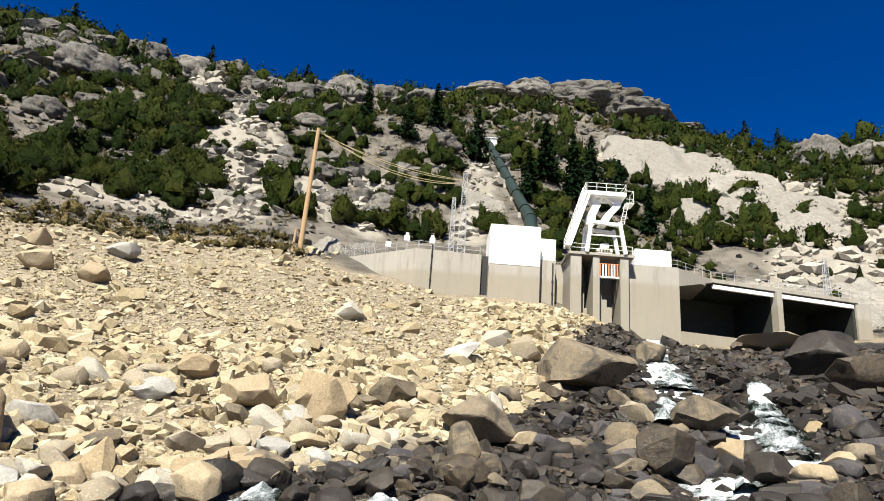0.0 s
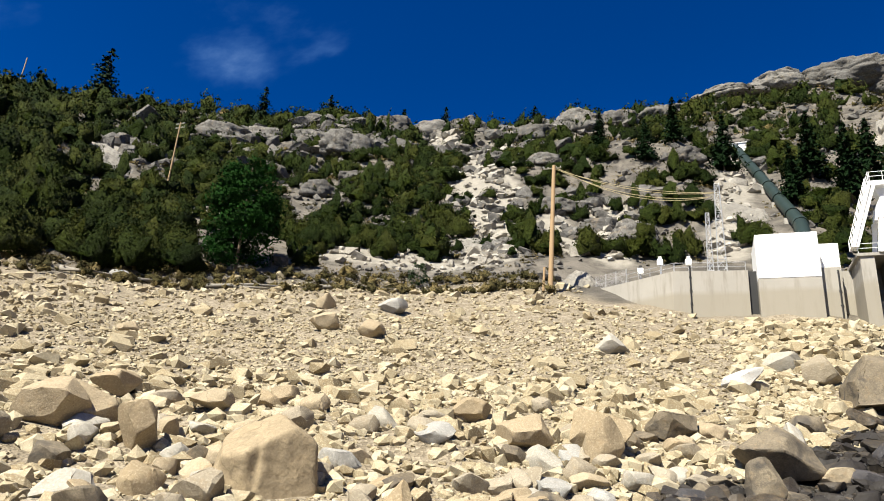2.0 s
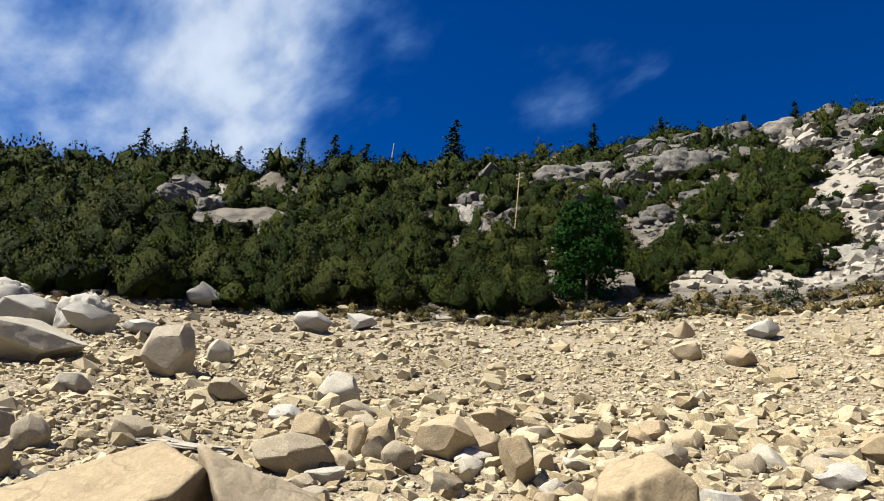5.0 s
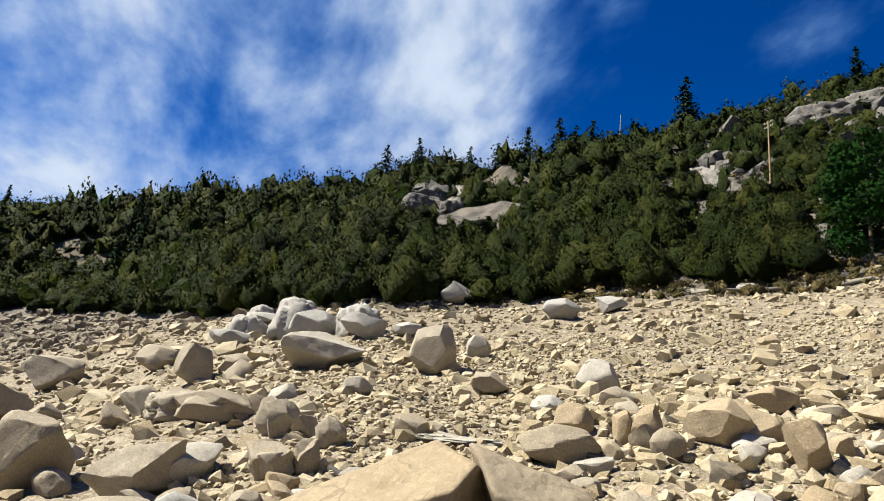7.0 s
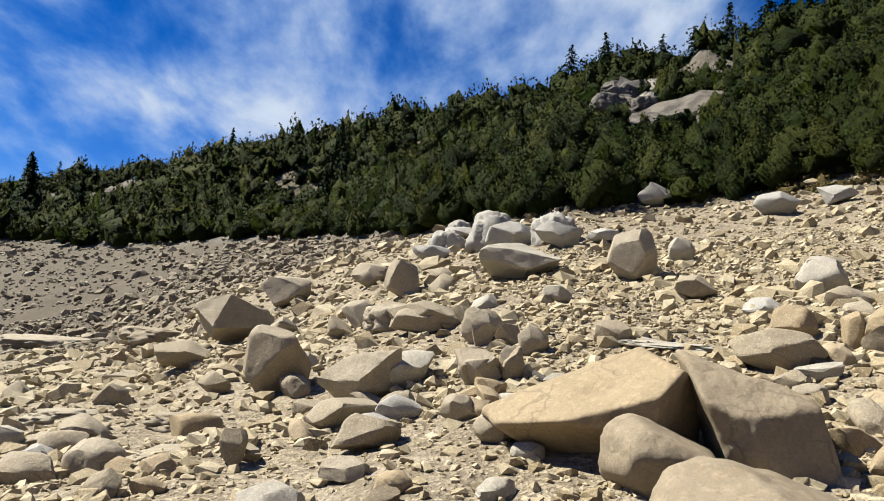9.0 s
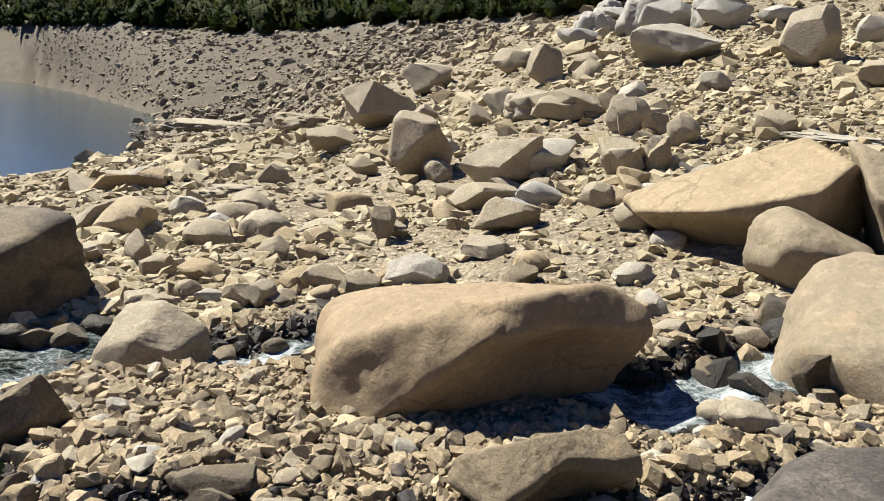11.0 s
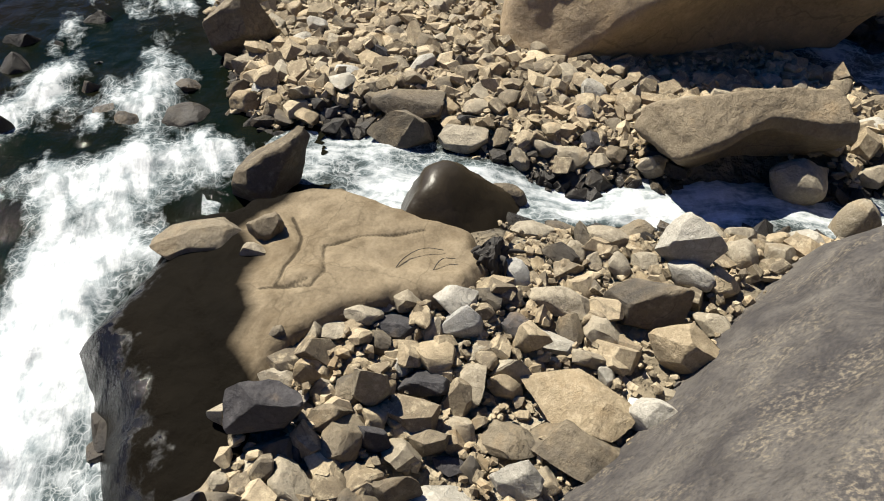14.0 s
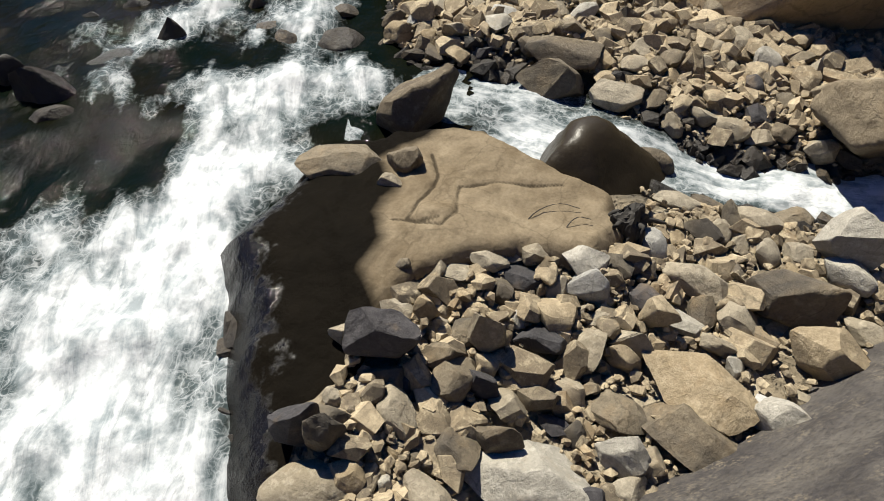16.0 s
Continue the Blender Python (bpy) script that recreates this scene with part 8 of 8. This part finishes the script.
def scatter_bank():
    """Cobbles round the near water; the largest of them are things of their own."""
    g = np.random.default_rng(33)
    n = 60000
    b = np.radians(g.uniform(58, 175, n))
    r = np.sqrt(g.uniform(1.2**2, 13.0**2, n))
    x, y = -0.6 - np.sin(b) * r, np.cos(b) * r
    s = 0.036 * (1 - g.uniform(0, 1, n) * (1 - (0.036 / 0.21) ** 1.7)) ** (-1 / 1.7)
    water = np.minimum(np.minimum(off_line(x, y, CREEK), off_line(x, y, BRANCH)), off_pool(x, y))
    keep = clear(x, y, 0.85) & ~on_slab(x, y) & (water > -0.12)
    x, y, s, water = x[keep], y[keep], s[keep], water[keep]
    order = np.argsort(-s / (3 + np.hypot(x + 0.7, y)))
    x, y, s, water = x[order], y[order], s[order], water[order]
    taken = np.zeros(len(x), bool)
    singles = []
    for k in range(len(x)):
        if len(singles) >= 300:
            break
        if water[k] < 0.05:
            continue
        if all(math.hypot(x[k] - x[j], y[k] - y[j]) > 0.75 * (s[k] + s[j]) for j in singles):
            singles.append(k)
            taken[k] = True
    labels = ["tan angular cobble on the bank", "ochre cobble on the bank", "grey-brown cobble on the bank", "pale cobble on the bank", "grey cobble on the bank", "slate-grey cobble on the bank", "wet dark cobble on the bank"]
    shapes = [broken_stone(700 + k, "bbpbprb"[k % 7], 0.6, 0.05, 0.035, 5) for k in range(14)]
    i = np.array(singles)
    pieces("cobble", x[i], y[i], s[i], g.choice(7, len(i), p=[0.36, 0.24, 0.22, 0.08, 0.03, 0.07, 0.0]), labels, g, "cobbles on the bank", lift=0.38, flat=20, shapes=shapes)
    rest = ~taken
    rest[rest] = clear(x[rest], y[rest], 0.8)
    wet = (water < 0.22 + g.normal(0, 0.1, len(x)))
    large = rest & ~wet & (s > 0.075)
    heap("bank_stones", x[large], y[large], s[large], COBBLES, BANK, "tan and brown angular stones on the creek banks", g, lift=0.2, base=height(x[large], y[large]) + g.uniform(0, 0.09, large.sum()))
    rest &= ~large
    d = rest & ~wet
    heap("bank_cobbles", x[d], y[d], s[d], ANGULAR, BANK, "grey-tan broken cobbles on the creek banks", g, base=height(x[d], y[d]) + g.uniform(0, 0.07, d.sum()))
    heap("wet_cobbles", x[rest & wet], y[rest & wet], s[rest & wet], ANGULAR, WET_LOOSE, "dark wet cobbles at the water's edge", g)
    n = 13000
    b = np.radians(g.uniform(60, 170, n))
    r = np.sqrt(g.uniform(1.2**2, 10.0**2, n))
    x, y = -0.6 - np.sin(b) * r, np.cos(b) * r
    water = np.minimum(np.minimum(off_line(x, y, CREEK), off_line(x, y, BRANCH)), off_pool(x, y))
    keep = ~on_slab(x, y) & (water > 0.0) & clear(x, y, 0.6)
    heap("gravel", x[keep], y[keep], g.uniform(0.018, 0.055, len(x))[keep], STONES[:6], BANK, "coarse gravel between the cobbles", g, base=height(x[keep], y[keep]) + g.uniform(0, 0.1, keep.sum()))


BANK = rock_material("bank_rock", (0.14, 0.118, 0.092), (0.38, 0.3, 0.195), (0.68, 0.56, 0.38), "island", relief=0.6, rusty=0.65)
scatter_shore()
scatter_bank()
cliffs()
outcrops()

# ---- driftwood, twigs and stumps ----
def stick(pts, r, material, label, name="driftwood_log", category="driftwood", taper=0.4):
    """A crooked tapering branch along points."""
    bm = bmesh.new()
    rings = []
    n = len(pts)
    for k, p in enumerate(pts):
        p = Vector(p)
        d = (Vector(pts[min(k + 1, n - 1)]) - Vector(pts[max(k - 1, 0)])).normalized()
        a = d.orthogonal().normalized()
        b = d.cross(a)
        rr = r * (1 - (1 - taper) * k / (n - 1))
        rings.append([bm.verts.new(p + (a * math.cos(j * 0.8976) + b * math.sin(j * 0.8976)) * rr * (1 + 0.15 * math.sin(3 * j + k))) for j in range(7)])
    for u, v in zip(rings[:-1], rings[1:]):
        for j in range(7):
            bm.faces.new((u[j], u[(j + 1) % 7], v[(j + 1) % 7], v[j]))
    bm.faces.new(rings[0][::-1]), bm.faces.new(rings[-1])
    return tagged(part(name, bm, material, None, "", True), label, category)


def eased(pts, times=2):
    """Rounds the corners of a line of points."""
    p = [Vector(q) for q in pts]
    for _ in range(times):
        p = [p[0]] + [r for a, b in zip(p[:-1], p[1:]) for r in (a * 0.75 + b * 0.25, a * 0.25 + b * 0.75)] + [p[-1]]
    return p


def laid(points, lift):
    x, y = np.array([p[0] for p in points], float), np.array([p[1] for p in points], float)
    return [(a, b, c + lift) for a, b, c in zip(x, y, height(x, y))]


# logs stranded along the old high-water line
for pts, r in (([(-66, 51), (-63.5, 53.5), (-61, 55.8), (-58.5, 58.5)], 0.3), ([(-64, 54), (-60, 57.2), (-56, 60.5)], 0.2), ([(-55, 61.5), (-51, 65), (-47, 67.5)], 0.24), ([(-45, 70), (-41, 72.5), (-36, 74.5)], 0.26), ([(-52, 63), (-48, 65.5)], 0.16)):
    stick(laid(pts, r * 1.7), r * 1.2, GREY_WOOD, "grey stranded driftwood log along the high-water line")
stick(laid([(-27, 4.6), (-25.6, 5.2), (-24.2, 5.4), (-22.6, 6.3)], 0.14), 0.17, BURNT, "dark waterlogged driftwood branch in gravel")
stick(laid([(-31, 10), (-29.5, 11.2)], 0.1), 0.12, GREY_WOOD, "short grey driftwood branch in gravel")
stick([(-26.0, 21.0, 4.6), (-26.5, 21.6, 5.3), (-27.2, 22.3, 6.4)], 0.1, BURNT, "dark dead branch standing among boulders")
stick(laid([(-15.2, 20.8), (-13.8, 21.6), (-12.6, 21.9)], 0.2), 0.16, GREY_WOOD, "grey driftwood piece lying on gravel")
# twigs stranded on the slab
for pts in ([(-3.93, -1.77, 0.36), (-4.17, -1.86, 0.39), (-4.44, -1.76, 0.4), (-4.51, -1.58, 0.38)], [(-3.51, -2.25, 0.36), (-3.71, -2.05, 0.36), (-3.88, -1.9, 0.4), (-3.8, -1.81, 0.35)], [(-3.38, -2.62, 0.36), (-3.53, -2.51, 0.38), (-3.53, -2.22, 0.38)], [(-4.2, -1.55, 0.38), (-4.38, -1.55, 0.42), (-4.44, -1.44, 0.4)]):
    stick(eased([(x, y, z - 0.05) for x, y, z in pts]), 0.005, BURNT, "thin dark crooked twig stranded on the slab", "twig", "twig", 0.5)
# root stump wedged at the slab's edge
stump = thing("root_stump", -4.7, -1.2, 0.1, "dark weathered root stump wedged among the rocks", "stump")
g = np.random.default_rng(12)
v, f = broken_stone(77, "p", 0.25, 0.03, 0.12, 6)
new("butt", stone_mesh("butt", v * np.array([0.16, 0.13, 0.24]) + np.array([0, 0, 0.12]), f, BURNT)).parent = stump
for k in range(9):
    a = g.uniform(0, 6.28)
    way = Vector((math.cos(a), math.sin(a), 0))
    knee = way * g.uniform(0.1, 0.18) + Vector((0, 0, g.uniform(0.05, 0.3)))
    tip = way * g.uniform(0.2, 0.34) + Vector((g.normal(0, 0.06), g.normal(0, 0.06), g.uniform(-0.05, 0.12)))
    root = stick(eased([(0, 0, 0.14), knee, tip]), 0.036, BURNT, "", "root", "", 0.3)
    root.parent = stump
# dead snags on the crest
def snag(b, r, tall):
    x, y = place(b, r)
    t = thing("dead_tree", x, y, float(height(np.array([x]), np.array([y]))[0]), "bare grey dead tree standing on the crest", "tree", "dead trees on the crest")
    part("trunk", bar(bmesh.new(), (0, 0, -0.5), (0.3, 0, tall), 0.22, 0.05, 8), GREY_WOOD, t)
    g = np.random.default_rng(int(b * 10))
    for k in range(9):
        z = tall * g.uniform(0.35, 0.95)
        a = g.uniform(0, 6.28)
        l = tall * 0.13 * (1.3 - z / tall)
        part("limb", bar(bmesh.new(), (0.3 * z / tall, 0, z), (0.3 * z / tall + math.cos(a) * l, math.sin(a) * l, z + 0.3 * l), 0.06, 0.02, 5), GREY_WOOD, t)


for b, r, tall in ((75.2, 243, 12), (74.0, 243, 12), (69.8, 238, 11), (64.5, 240, 7)):
    snag(b, r, tall)
